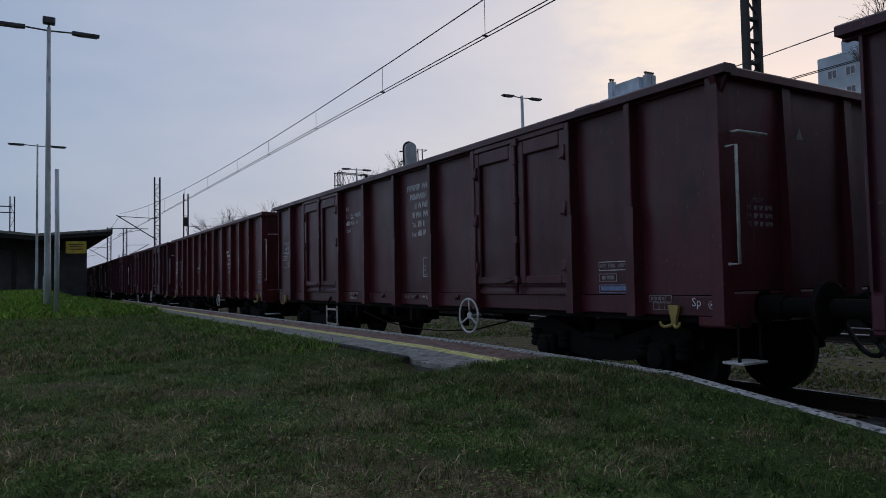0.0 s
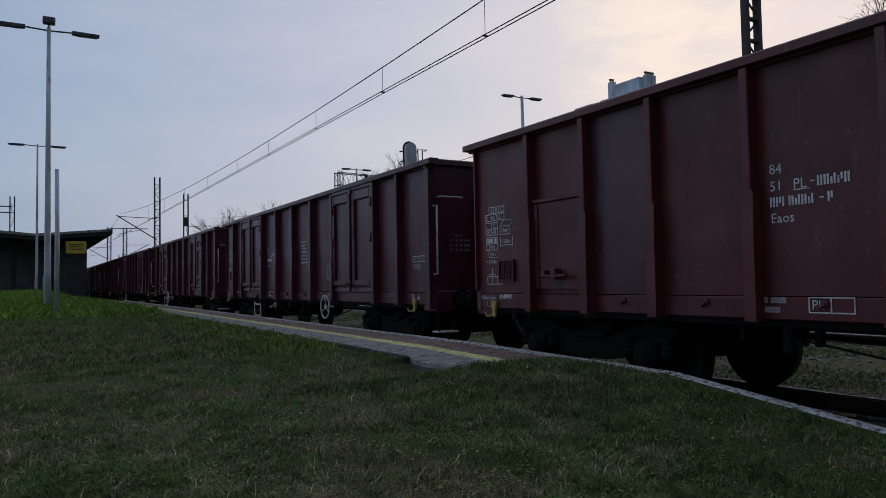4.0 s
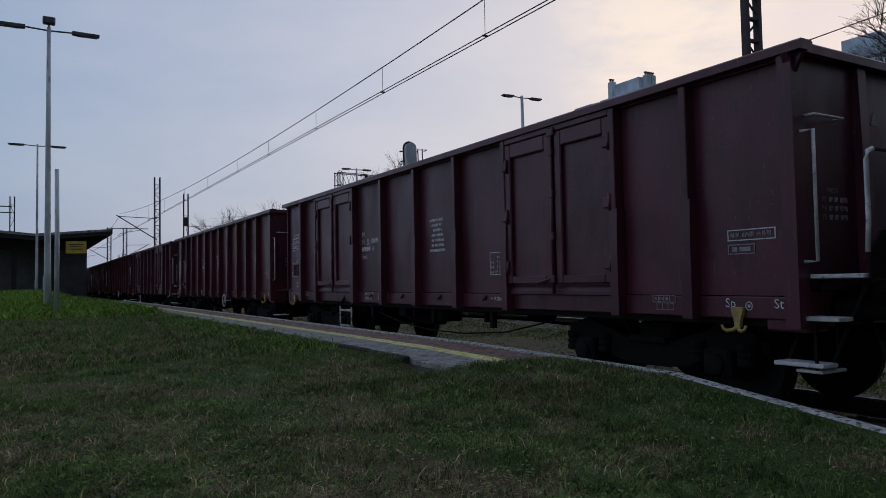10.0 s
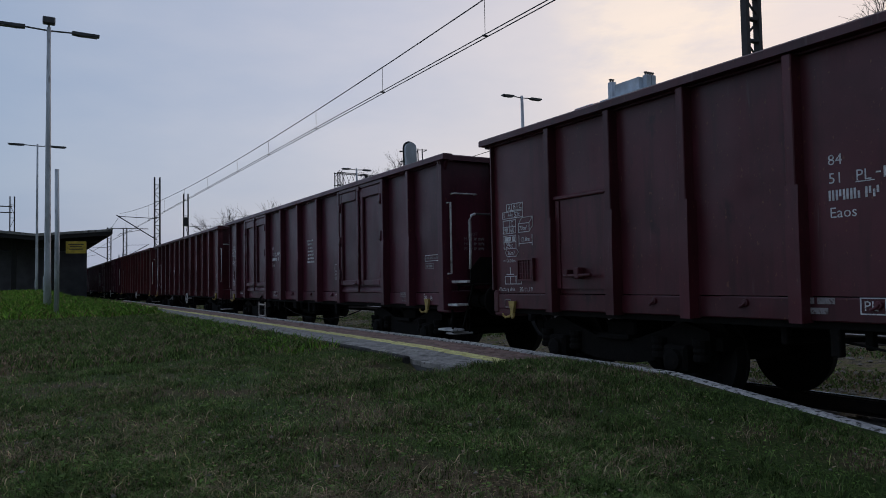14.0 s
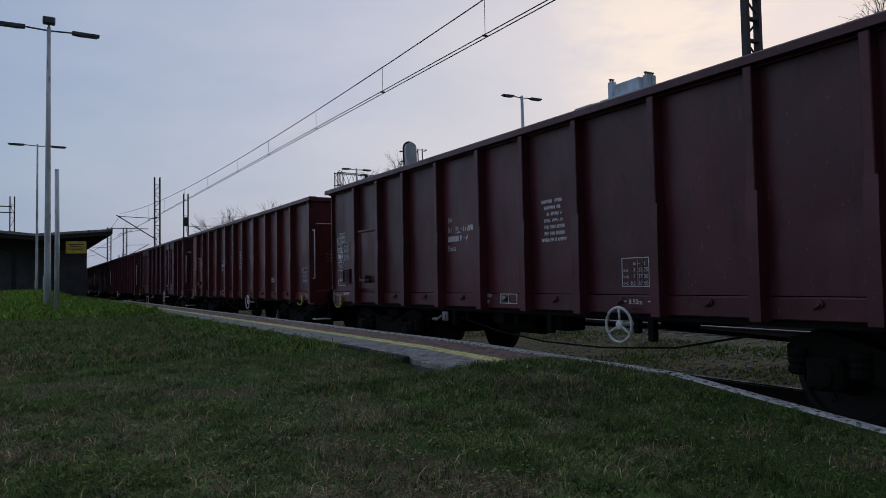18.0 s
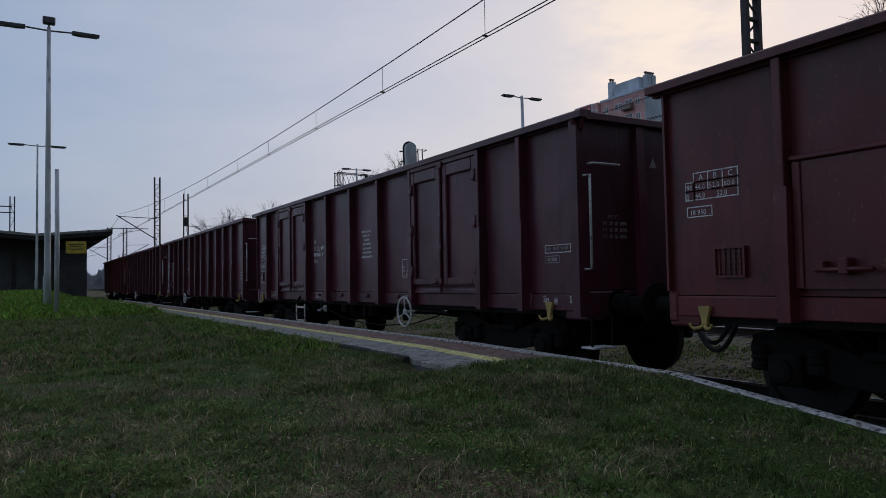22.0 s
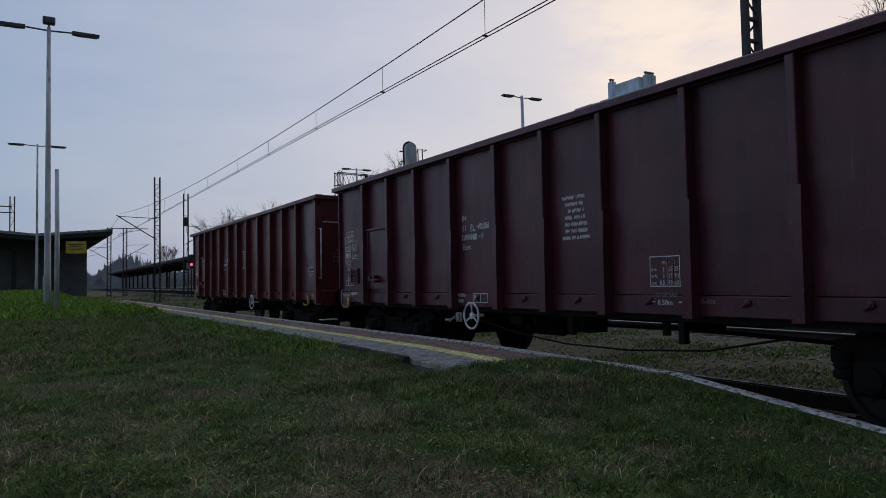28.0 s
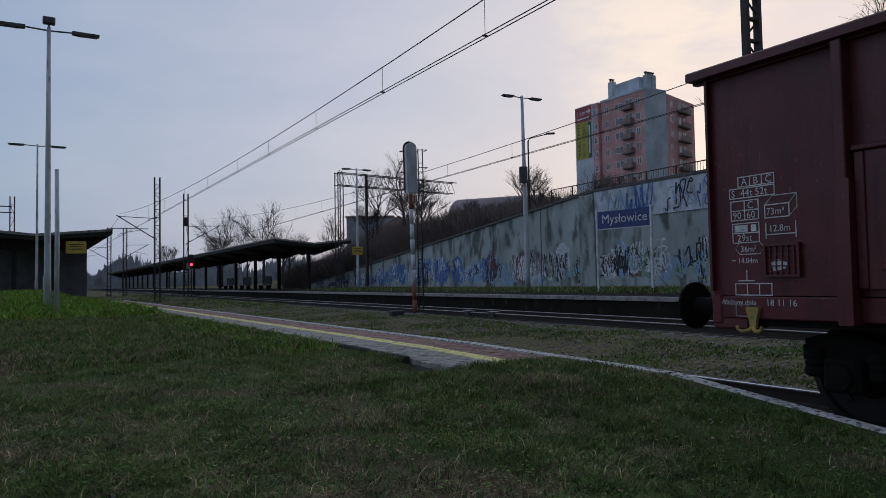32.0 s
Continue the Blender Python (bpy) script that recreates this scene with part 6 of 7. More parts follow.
            outline(wagon, rr, 1.107, 0.275, 0.078, t=0.008, x=-1.3515)
        else:
            bars(wagon, 5.24, 1.05, [[0.10, 0.12], [-0.30, -0.10, 0.16]], 0.05, 0.02, M_LETTER_OLD, x=-1.3515, split=True)
        if "date" in o:
            wy, wz, wx = (5.936, 1.29, -1.3335) if k == 5 else (5.333, 1.065, -1.3515) if k == 10 else (4.90, 1.065, -1.3515)
            write(wagon, "Ważony dnia:", wy, wz, s * 0.66, x=wx)
            write(wagon, o["date"], wy - 0.03, wz - 0.088, s * 0.92, x=wx)
    outline(wagon, y0 - 0.04, 1.04, 0.12, 0.10, t=0.009, mat=M_LETTER_OLD, x=-1.3515)


def short_panel(wagon, y0, z, rows, mass):
    """A shorter load table, newly painted."""
    s, c, r = 0.078, 0.158, 0.084
    for i, ch in enumerate("ABC"):
        write(wagon, ch, y0 - 0.15 - c * i, z - r + 0.012, s)
    outline(wagon, y0 - 0.095, z, c * 3, r, t=0.010, cols=2)
    for j, row in enumerate(rows):
        top = z - r * (j + 1)
        outline(wagon, y0, top, 0.095, r, t=0.010)
        outline(wagon, y0 - 0.095, top, c * 3, r, t=0.010, cols=2 if len(row) > 3 else 0)
        for i, word in enumerate(row):
            write(wagon, word, y0 - (0.012 if i == 0 else 0.105 + c * (i - 1) * (1 if len(row) > 3 else 1.5)), top - r + 0.012, s * 0.86)
    outline(wagon, y0 - 0.012, z - 0.32, 0.277, 0.092, t=0.010)
    write(wagon, mass, y0 - 0.04, z - 0.395, s * 0.85)


# what sets the markings of single wagons apart from the rest
MARKS = {
    4: {"pl": 2.24, "panel": 2.44, "loads": "42s 48s 50s 58s", "mass": "21 500 kg", "swap": True, "lines": (1.905, 1.915, 1.58), "date": "24.09.19", "card": (5.58, 1.43)},
    7: {"panel": 2.455, "loads": "42s 48s 50s 58s", "mass": "21 200 kg", "swap": True, "lines": (1.908, 1.915, 1.41), "total": "14.29m", "date": "24.09.19", "card": (5.58, 1.43)},
    1: {"number": 0.03, "number_up": 0.56, "owner": (-0.30, 2.77, 0.97), "table": -0.81, "ends": -4.754, "ends_up": -0.17, "sp": -5.996, "grid": -5.48},
    8: {"number": 0.07, "grid": -4.88, "pl": 0.62},
    2: {"number": 0.10, "owner": (-2.25, 2.27, 0.80)},
    5: {"grid": -4.82, "panel": 2.429, "loads": "42s 48s 50s 58s", "mass": "21 200 kg", "lines": (1.765, 1.955, 1.59), "length_at": 5.885, "total": "14.29m", "date": "30.08.19", "card": (5.71, 1.465), "r75": 5.319}, 6: {"grid": -4.66},
    10: {"number": -0.03, "grid": -5.15, "panel": 2.315, "mass": "20 700 kg", "date": "18.03.20", "r75": 4.951, "card": (5.61, 1.345)}, 11: {"grid": -5.0}, 12: {"number": 0.06}, 13: {"number": 0.12, "pl": 2.08, "panel": 2.165},
}


def build_wagon(k, kind, paint, wheel=None, step=None, dull=False, end_steps=False, patches=()):
    P = PAINT[paint]
    door = kind == "door"
    label = ("plum-brown open freight wagon with double side doors on two bogies" if door else
             "brick-red open freight wagon with patched ribbed sides on two bogies" if paint == "red" else
             "brown open freight wagon with ribbed steel sides on two bogies")
    w = tagged(new("freight_wagon"), label, "freight wagon", "wagons of the train")
    bays = DOOR_BAYS if door else HATCH_BAYS
    more = 0.0 if door else LONGER
    for side in (0, 1):
        T = TURN if side else Matrix.Identity(4)

        def put(name, key, build, m=None, label="", T=T):
            return part(name, shared((name, paint, *key), build), None, w, label, T @ m if m is not None else T)
        put("side_sill", (more,), lambda: sill_mesh(P, more))
        put("top_rail", (more,), lambda: rail_mesh(P, more))
        y = -BODY - more
        for i, (what, ln) in enumerate(bays):
            mid = Matrix.Translation((0, y + ln / 2, 0))
            if i:
                put("post", (), lambda: post_mesh(P), Matrix.Translation((0, y, 0)))
            if what == "door":
                put("door_header", (ln,), lambda: BodyGeo().box((-1.445, -ln / 2 + 0.05, 3.035), (-1.37, ln / 2 - 0.05, 3.105), 0.008).box((-1.372, -ln / 2 + 0.02, 1.16), (-1.362, ln / 2 - 0.02, 3.04)).mesh("door_header", P), mid)
                put("door_sill", (ln,), lambda: BodyGeo().prism([(-1.349, 0.93), (-1.362, 0.93), (-1.362, 1.10), (-1.410, 1.115), (-1.410, 1.15), (-1.40, 1.165), (-1.3725, 1.22), (-1.3725, 1.12), (-1.349, 1.12)], 1, -ln / 2 + 0.07, ln / 2 - 0.07).mesh("door_sill", P), mid)
                pressed = dull and side == 0
                put("door_leaf", (ln, 0), lambda: leaf_mesh(P, ln / 2, False), Matrix.Translation((0, y + ln * 0.75, 0)))
                put("door_leaf", (ln, pressed), lambda: leaf_mesh(P, ln / 2, pressed), Matrix.Translation((0, y + ln * 0.25, 0)))
                put("locking_bar", (), lambda: lock_mesh(P), mid)
                for z in (1.45, 2.1, 2.75):
                    put("hinge", (), lambda: hinge_mesh(P), Matrix.Translation((0, y + 0.05, z * HEIGHT)))
                    put("hinge", (), lambda: hinge_mesh(P), Matrix.Translation((0, y + ln - 0.08, z * HEIGHT)))
            else:
                pp = "patch" if i in patches and side == 0 else paint
                part("side_panel", shared(("side_panel", pp, ln), lambda: panel_mesh(PAINT[pp], ln)), None, w, "", T @ mid)
                if what == "hatch":
                    put("hatch_door", (ln,), lambda: hatch_mesh(P, ln), mid)
                    put("hatch_lintel", (ln,), lambda: hatch_frame_mesh(P, ln, "top"), mid)
                    for j in "ab":
                        put("hatch_jamb", (ln, j), lambda: hatch_frame_mesh(P, ln, j), mid)
                    put("hatch_latch", (), lambda: hatch_latch_mesh(P), mid)
                elif (not door and 0 < i < 11) or (door and 2 < i < 7):
                    put("flap_hook", (), lambda: flap_hook_mesh(P), mid)
            y += ln
        # this end
        E = T @ Matrix.Translation((0, -more, 0))

        def put(name, key, build, m=None, label="", T=E):
            return part(name, shared((name, paint, *key), build), None, w, label, T @ m if m is not None else T)
        put("end_wall", (), lambda: end_wall_mesh(P))
        put("end_rail", (), lambda: end_rail_mesh(P))
        put("headstock", (), lambda: headstock_mesh(P))
        for x in (-0.5, 0.5):
            put("end_post", (), lambda: end_post_mesh(P), Matrix.Translation((x, 0, 0)))
        put("corner_post", (), lambda: corner_mesh(P))
        put("corner_gusset", (), lambda: gusset_mesh(P))
        mirror = Matrix.Diagonal((-1, 1, 1, 1))
        for bx in (-0.875, 0.875):
            bf = put("buffer", (), buffer_mesh, Matrix.Translation((bx, -6.42, 0.98)))
            part("buffer_head", shared("buffer_head", buffer_head_mesh), None, bf)
        put("coupling_hook", (), coupling_mesh)
        if not (k == 13 and side):
            put("brake_hose", (), hose_mesh)
        for yy in ((-5.80, 5.93) if door else (-5.77, 6.02)):
            part("towing_hook", shared("towing_hook", lambda: towing_hook_mesh(M_YELLOW)), None, w, "worn yellow towing hook", T @ Matrix.Translation((0, yy, 0)))
        hy, hz = (5.63, 1.41) if door else (5.62, 1.28)
        hy, hz = MARKS.get(k, {}).get("card", (hy, hz))
        if k != 1:
            put("card_holder", (hy, hz), lambda: card_holder_mesh(P, hy, hz))
        g = shared("handrail", lambda: BodyGeo().tube([(-1.36, -6.43, 2.46), (-1.365, -6.54, 2.46), (-1.365, -6.54, 1.40), (-1.36, -6.43, 1.40)], 0.015, 8).mesh("handrail", M_WHITE))
        part("handrail", g, None, w, "white-painted handrail", E)
        g = shared("grab_bar", lambda: BodyGeo().tube([(-1.28, -6.41, 2.60), (-1.28, -6.50, 2.60), (-0.88, -6.50, 2.60), (-0.88, -6.41, 2.60)], 0.012, 6).mesh("grab_bar", M_WHITE))
        part("grab_bar", g, None, w, "", E)
        g = shared("end_step", lambda: BodyGeo().box((-1.34, -6.52, 0.50), (-1.0, -6.30, 0.525), 0.006).mesh("end_step", M_WHITE))
        part("end_step", g, None, w, "worn white footstep", E)
        g = shared("step_hanger", lambda: BodyGeo().box((-0.0125, -6.48, 0.525), (0.0125, -6.46, 0.87)).mesh("step_hanger", M_UNDER))
        for hx in (-1.3225, -1.0275):
            part("step_hanger", g, None, w, "", E @ Matrix.Translation((hx, 0, 0)))
        if end_steps and not side:
            g = shared("end_platform", lambda: BodyGeo().box((-1.22, -6.90, 1.22), (1.22, -6.425, 1.25), 0.006).mesh("end_platform", M_UNDER))
            part("end_platform", g, None, w, "dark brakeman's platform", E)
            for dx, dy, z in ((0.07, 0.0, 1.262), (0.0, 0.16, 0.922), (0.0, 0.30, 0.548)):
                tread = shared("end_tread", lambda: BodyGeo().box((-1.37, -6.85, 0.0), (-1.17, -6.425, 0.035), 0.006).mesh("end_tread", M_WHITE))
                part("end_tread", tread, None, w, "worn white-edged step", E @ Matrix.Translation((dx, dy, z * HEIGHT)))
            for dy in (-6.83, -6.45):
                g = shared("tread_hanger", lambda: BodyGeo().prism([(0.30, 0.58), (0.33, 0.58), (0.03, 1.24), (0.0, 1.24)], 0, -1.185, -1.16).mesh("tread_hanger", M_UNDER))
                part("tread_hanger", g, None, w, "", E @ Matrix.Translation((0, dy, 0)))
            g = shared("end_railing", lambda: BodyGeo().tube([(-1.25, -6.86, 1.46), (-1.25, -6.875, 1.70), (-1.25, -6.875, 2.17), (-1.225, -6.875, 2.235), (-1.16, -6.875, 2.26)], 0.020, 8).mesh("end_railing", M_WHITE))
            part("end_railing", g, None, w, "white bent handrail", E)
            g = shared("end_rail_bar", lambda: BodyGeo().tube([(-1.162, -6.875, 2.26), (1.20, -6.875, 2.26)], 0.015, 8).mesh("rail_bar", M_DARKMET))
            part("rail_bar", g, None, w, "", E)
            g = shared("end_shield", lambda: BodyGeo().prism([(-1.26, 1.255), (-1.26, 1.45), (-1.09, 1.63), (1.09, 1.63), (1.26, 1.45), (1.26, 1.255)], 1, -6.885, -6.865).mesh("end_shield", M_UNDER))
            part("end_shield", g, None, w, "dark plate under the railing", E)
    part("floor", shared("wfloor", lambda: BodyGeo().box((-1.30, -6.37, 1.145), (1.30, 6.37, 1.18)).mesh("floor", M_UNDER)), None, w)
    part("underframe", shared("uframe", frame_mesh), None, w)
    part("brake_gear", shared("bgear", brake_gear_mesh), None, w)
    for s in (-4.5, 4.5):
        bog = part("bogie", shared("bolster", bolster_mesh), None, w, "", Matrix.Translation((0, s, 0)))
        part("side_frame", shared("sideframe", bogie_side_mesh), None, bog)
        part("side_frame", shared("sideframe", bogie_side_mesh), None, bog, "", TURN)
        part("brake_rigging", shared("rigging", brake_shoe_mesh), None, bog)
        for a in (-0.9, 0.9):
            part("axle_box", shared("axlebox", axle_box_mesh), None, bog, "", Matrix.Translation((0, a, 0)))
            part("axle_box", shared("axlebox", axle_box_mesh), None, bog, "", Matrix.Translation((0, a, 0)) @ TURN)
            ws = part("wheelset", shared("wheelset", wheelset_mesh), None, bog, "", Matrix.Translation((0, a, 0.455)))
            WHEELSETS.append((ws, a, random.random() * 360))
    # marks on the side towards the platform
    if k == 9:
        short_panel(w, 6.22, 2.27, (("90", "44.0", "52.0", "60.0"), ("S", "44.0", "52.0")), "18 950")
    elif k == 1:
        short_panel(w, 6.176, 2.278, (("90", "42.5", "50.5", "60.5"), ("S", "42.5", "50.5")), "21 150")
        hexa = [(5.823, 1.757), (5.785, 1.81), (5.59, 1.81), (5.552, 1.757), (5.59, 1.705), (5.785, 1.705)]
        part("marking_frame", BodyGeo().tube([(-1.3335, p, q) for p, q in hexa], 0.005, 4, closed=True), M_LETTER, w)
        write(w, "36m²", 5.76, 1.727, 0.075)
        write(w, "14.04m", 6.09, 1.672, 0.055)
        bars(w, 6.143, 1.688, [[0.03, -0.18, 0.03]], 0.008, 0)
    else:
        data_panel(w, door, k)
    if door:
        part("number_plate", BodyGeo().box((-1.362, 5.715, 1.028), (-1.349, 5.505, 1.112), 0.004), M_PLATE, w)
    o = MARKS.get(k, {})
    ty = (2.22 if door else 1.88) + o.get("number", 0)
    up = o.get("number_up", 0.02)
    write(w, "84", ty, 2.13 + up, 0.118)
    write(w, "51", ty, 1.985 + up, 0.118)
    write(w, "PL", ty - 0.21, 1.985 + up, 0.118)
    bars(w, ty - 0.21, 1.972 + up, [[0.14]], 0.008, 0)
    bars(w, ty - 0.36, 2.025 + up, [[0.035]], 0.012, 0)
    bars(w, ty - 0.415, 1.987 + up, [[0.27]], 0.082, 0, split=True)
    bars(w, ty, 1.85 + up, [[0.39]], 0.082, 0, split=True)
    bars(w, ty - 0.43, 1.885 + up, [[0.035]], 0.012, 0)
    bars(w, ty - 0.495, 1.85 + up, [[0.052]], 0.082, 0, split=True)
    write(w, "Eaos", ty, 1.715 + up, 0.115)
    oy, oz, big = o.get("owner", (-0.33 if door else -0.25, 2.215, 0.0))
    if big:
        lines = [[0.36, 0.30], [-0.04, 0.44, 0.12], [-0.16, 0.06, 0.24, 0.05], [-0.10, 0.24, 0.34], [-0.10, -0.10, 0.10, 0.07, 0.07, 0.10], [-0.10, -0.10, 0.10, 0.07, 0.07, 0.10]]
        bars(w, oy, oz, [[c * big * 1.3 for c in row] for row in lines], 0.098 * big, 0.056 * big, split=True)
        write(w, "Tel.", oy - 0.16 * big, oz - 4 * 0.154 * big, 0.11 * big)
        write(w, "Fax", oy - 0.16 * big, oz - 5 * 0.154 * big, 0.11 * big)
    else:
        bars(w, oy, oz, [[0.22, 0.16], [-0.03, 0.21, 0.07], [-0.08, 0.05, 0.15, 0.03], [-0.03, 0.13, 0.20], [-0.03, 0.08, 0.27], [-0.03, 0.08, 0.27], [0.46]], 0.042, 0.036, split=True)
    ly = o.get("table", -1.96 if door else -1.57)
    tz = 1.665 if door else 1.50
    if k != 2:
        outline(w, ly, tz, 0.37, 0.295, t=0.009)
        for c in (0.215, 0.285):
            outline(w, ly - c, tz - 0.02, 0.001, 0.26, t=0.005)
        for i, (a, b, c, d) in enumerate((("", "m", "–", "t"), ("a-a", "3", "23", "25"), ("b-b", "5", "27", "30"), ("c-c", "8,5", "33", "60"))):
            for q, word in ((0.014, a), (0.115 if len(b) > 1 else 0.155, b), (0.222, c), (0.298, d)):
                if word:
                    write(w, word, ly - q, tz - 0.075 - 0.068 * i, 0.058)
    # distance between the bogies, under the table
    write(w, "9.00m" if door else "8.50m", ly - 0.10, 1.02, 0.075, x=-1.3515)
    bars(w, ly - 0.02, 1.045, [[0.05]], 0.010, 0, x=-1.3515)
    bars(w, ly - 0.36, 1.045, [[0.05]], 0.010, 0, x=-1.3515)
    if k in (1, 4):
        write(w, "KE-GP 5A0 DRV2A-600", ly + 0.62, 1.03, 0.07, mat=M_LETTER_OLD, x=-1.3515)
    if k == 12:
        write(w, "O-GP 5A0", ly - 0.08, 1.10, 0.06, mat=M_LETTER_OLD, x=-1.3515)
        write(w, "DRV2A-600", ly - 0.48, 1.04, 0.06, mat=M_LETTER_OLD, x=-1.3515)
    if k == 9:
        outline(w, -3.35, 1.47, 0.26, 0.13, t=0.009)
        bars(w, -3.38, 1.40, [[0.20], [0.18]], 0.035, 0.02, split=True)
    py = o.get("pl", 1.52 if door else 1.66)
    write(w, "PL", py - 0.02, 1.015, 0.105, x=-1.3515)
    outline(w, py, 1.11, 0.36, 0.12, t=0.010, cols=1, x=-1.3515)
    bars(w, py + 0.55, 1.06, [[0.10, 0.06, 0.14], [0.3]], 0.05, 0.03, M_LETTER_OLD, x=-1.3515)
    ey = o.get("ends", -5.70 if door else -5.713)
    eu = o.get("ends_up", 0.06 if door else 0.0)
    outline(w, ey, 1.64 + eu, 0.46, 0.09, mat=M_LETTER, t=0.009)
    bars(w, ey - 0.02, 1.578 + eu, [[0.10, 0.12, 0.14]], 0.042, 0, M_LETTER_OLD, split=True)
    outline(w, ey, 1.51 + eu, 0.26, 0.08, mat=M_LETTER_OLD, t=0.009)
    bars(w, ey - 0.04, 1.45 + eu, [[0.05, 0.11]], 0.04, 0, M_LETTER_OLD)
    if k in (1, 2, 9):
        outline(w, ey, 1.39 + eu, 0.44, 0.085, mat=M_BLUELET, t=0.009)
        bars(w, ey - 0.02, 1.33 + eu, [[0.38]], 0.045, 0, M_BLUELET)
    sy = o.get("sp", -5.66 if door else -6.035)
    write(w, "Sp", sy, 1.015 if door else 0.97, 0.115, x=-1.3515)
    if k != 1:
        write(w, "St", -6.135 if door else -6.215, 1.015 if door else 0.97, 0.115, x=-1.3515)
    ry = -6.22 if k == 1 else -5.90 if door else -5.98
    ring = [(-1.3515, ry + 0.032 * math.cos(a * math.pi / 8), 1.03 + 0.036 * math.sin(a * math.pi / 8)) for a in range(16)]
    part("marking_frame", BodyGeo().tube(ring, 0.004, 4, closed=True), M_LETTER, w)
    bars(w, ry + 0.013, 1.018, [[0.026]], 0.026, 0, x=-1.3515)
    gy = o.get("grid", -4.88)
    outline(w, gy, 1.115, 0.28, 0.065, t=0.007, cols=3, mat=M_LETTER_OLD, x=-1.3515)
    outline(w, gy - 0.05, 1.04, 0.21, 0.065, t=0.007, cols=2, mat=M_LETTER_OLD, x=-1.3515)
    bars(w, gy - 0.02, 1.068, [[0.03, 0.03, 0.03, 0.03]], 0.03, 0, M_LETTER_OLD, x=-1.3515)
    stand = Matrix.Translation((0, -6.403 - more, 0)) @ pose(0, 0, 0, 90)
    for i, (word, dates) in enumerate((("PROT", 0), ("P5", 0.22), ("P4", 0.22), ("P3", 0.22))):
        z = 1.98 - 0.075 * i
        at = Matrix.Translation((-0.98 if not dates else -1.06, 0, z * HEIGHT))
        part("lettering", lettering(word, 0.062, M_LETTER_OLD), None, w, m=at @ stand)
        if dates:
            g = BodyGeo()
            for j in range(10):
                if j not in (2, 5):
                    g.box((-0.96 + 0.0265 * j, -6.4045 - more, z), (-0.952 + 0.0265 * j, -6.4015 - more, z + 0.042))
                    g.box((-0.946 + 0.0265 * j, -6.4045 - more, z + (0.018 if j % 3 else 0)), (-0.939 + 0.0265 * j, -6.4015 - more, z + 0.042))
            part("marking", g, M_LETTER_OLD, w)
    g = BodyGeo()
    g.prism([(-0.30, 2.62), (-0.18, 2.62), (-0.24, 2.74)], 1, -6.405, -6.40)
    part("marking", g, M_LETTER_OLD, w, "warning triangle")
    if k == 13:
        part("waybill", Geo().prism([(5.72, 1.32), (5.83, 1.30), (5.85, 1.37), (5.78, 1.40), (5.70, 1.37)], 0, -1.350, -1.3465), M_SIGNWHITE, w, "white slip of paper in the pocket")
    if wheel is not None:
        part("handbrake_wheel", shared(("hwheel", door), lambda: handwheel_mesh(0.232 if door else 0.178)), None, w, "white handbrake wheel with three spokes", Matrix.Translation((0, wheel, 0)))
    if step is not None:
        lad = part("step_ladder", shared("ladder", ladder_mesh), None, w, "worn white step ladder with rust", Matrix.Translation((0, step, 0)))
        for q in (-0.272, 0.272):
            part("hanger", shared("ladder_hanger", ladder_hanger_mesh), None, lad, "", Matrix.Translation((0, q, 0)))
    if k in (3, 4, 8, 10, 11, 12):
        part("brake_changeover_plate", shared("bplate", brake_plate_mesh), None, w, "", Matrix.Translation((0, 1.45 if door else 2.0, 0)))
    return w


TRAIN = [   # kind, paint, handbrake wheel, ladder, pressed leaf, end steps, repainted panels
    ("door", "plum", None, 2.76, False, False, ()),
    ("door", "brown", -2.35, 2.76, False, False, ()),
    ("hatch", "red", -1.86, None, False, False, (4, 6, 9)),
    ("door", "plum", -2.2, 2.76, False, False, ()),
    ("door", "plum", 2.0, 2.76, True, False, ()),
    ("door", "plum", None, 2.76, False, True, ()),
    ("hatch", "brown", -1.88, None, False, False, ()),
    ("door", "plum", None, 2.76, False, True, ()),
    ("hatch", "brown", -1.66, None, False, False, ()),
    ("hatch", "red", -1.70, None, False, False, (4, 6, 7, 9)),
    ("door", "plum", -2.3, 2.76, False, False, ()),
    ("hatch", "plum", 1.72, None, False, False, ()),
    ("hatch", "plum", 1.50, None, False, False, ()),
    ("hatch", "red", -1.72, None, False, False, (0, 9)),
]
WAGONS = [build_wagon(i, *row) for i, row in enumerate(TRAIN)]

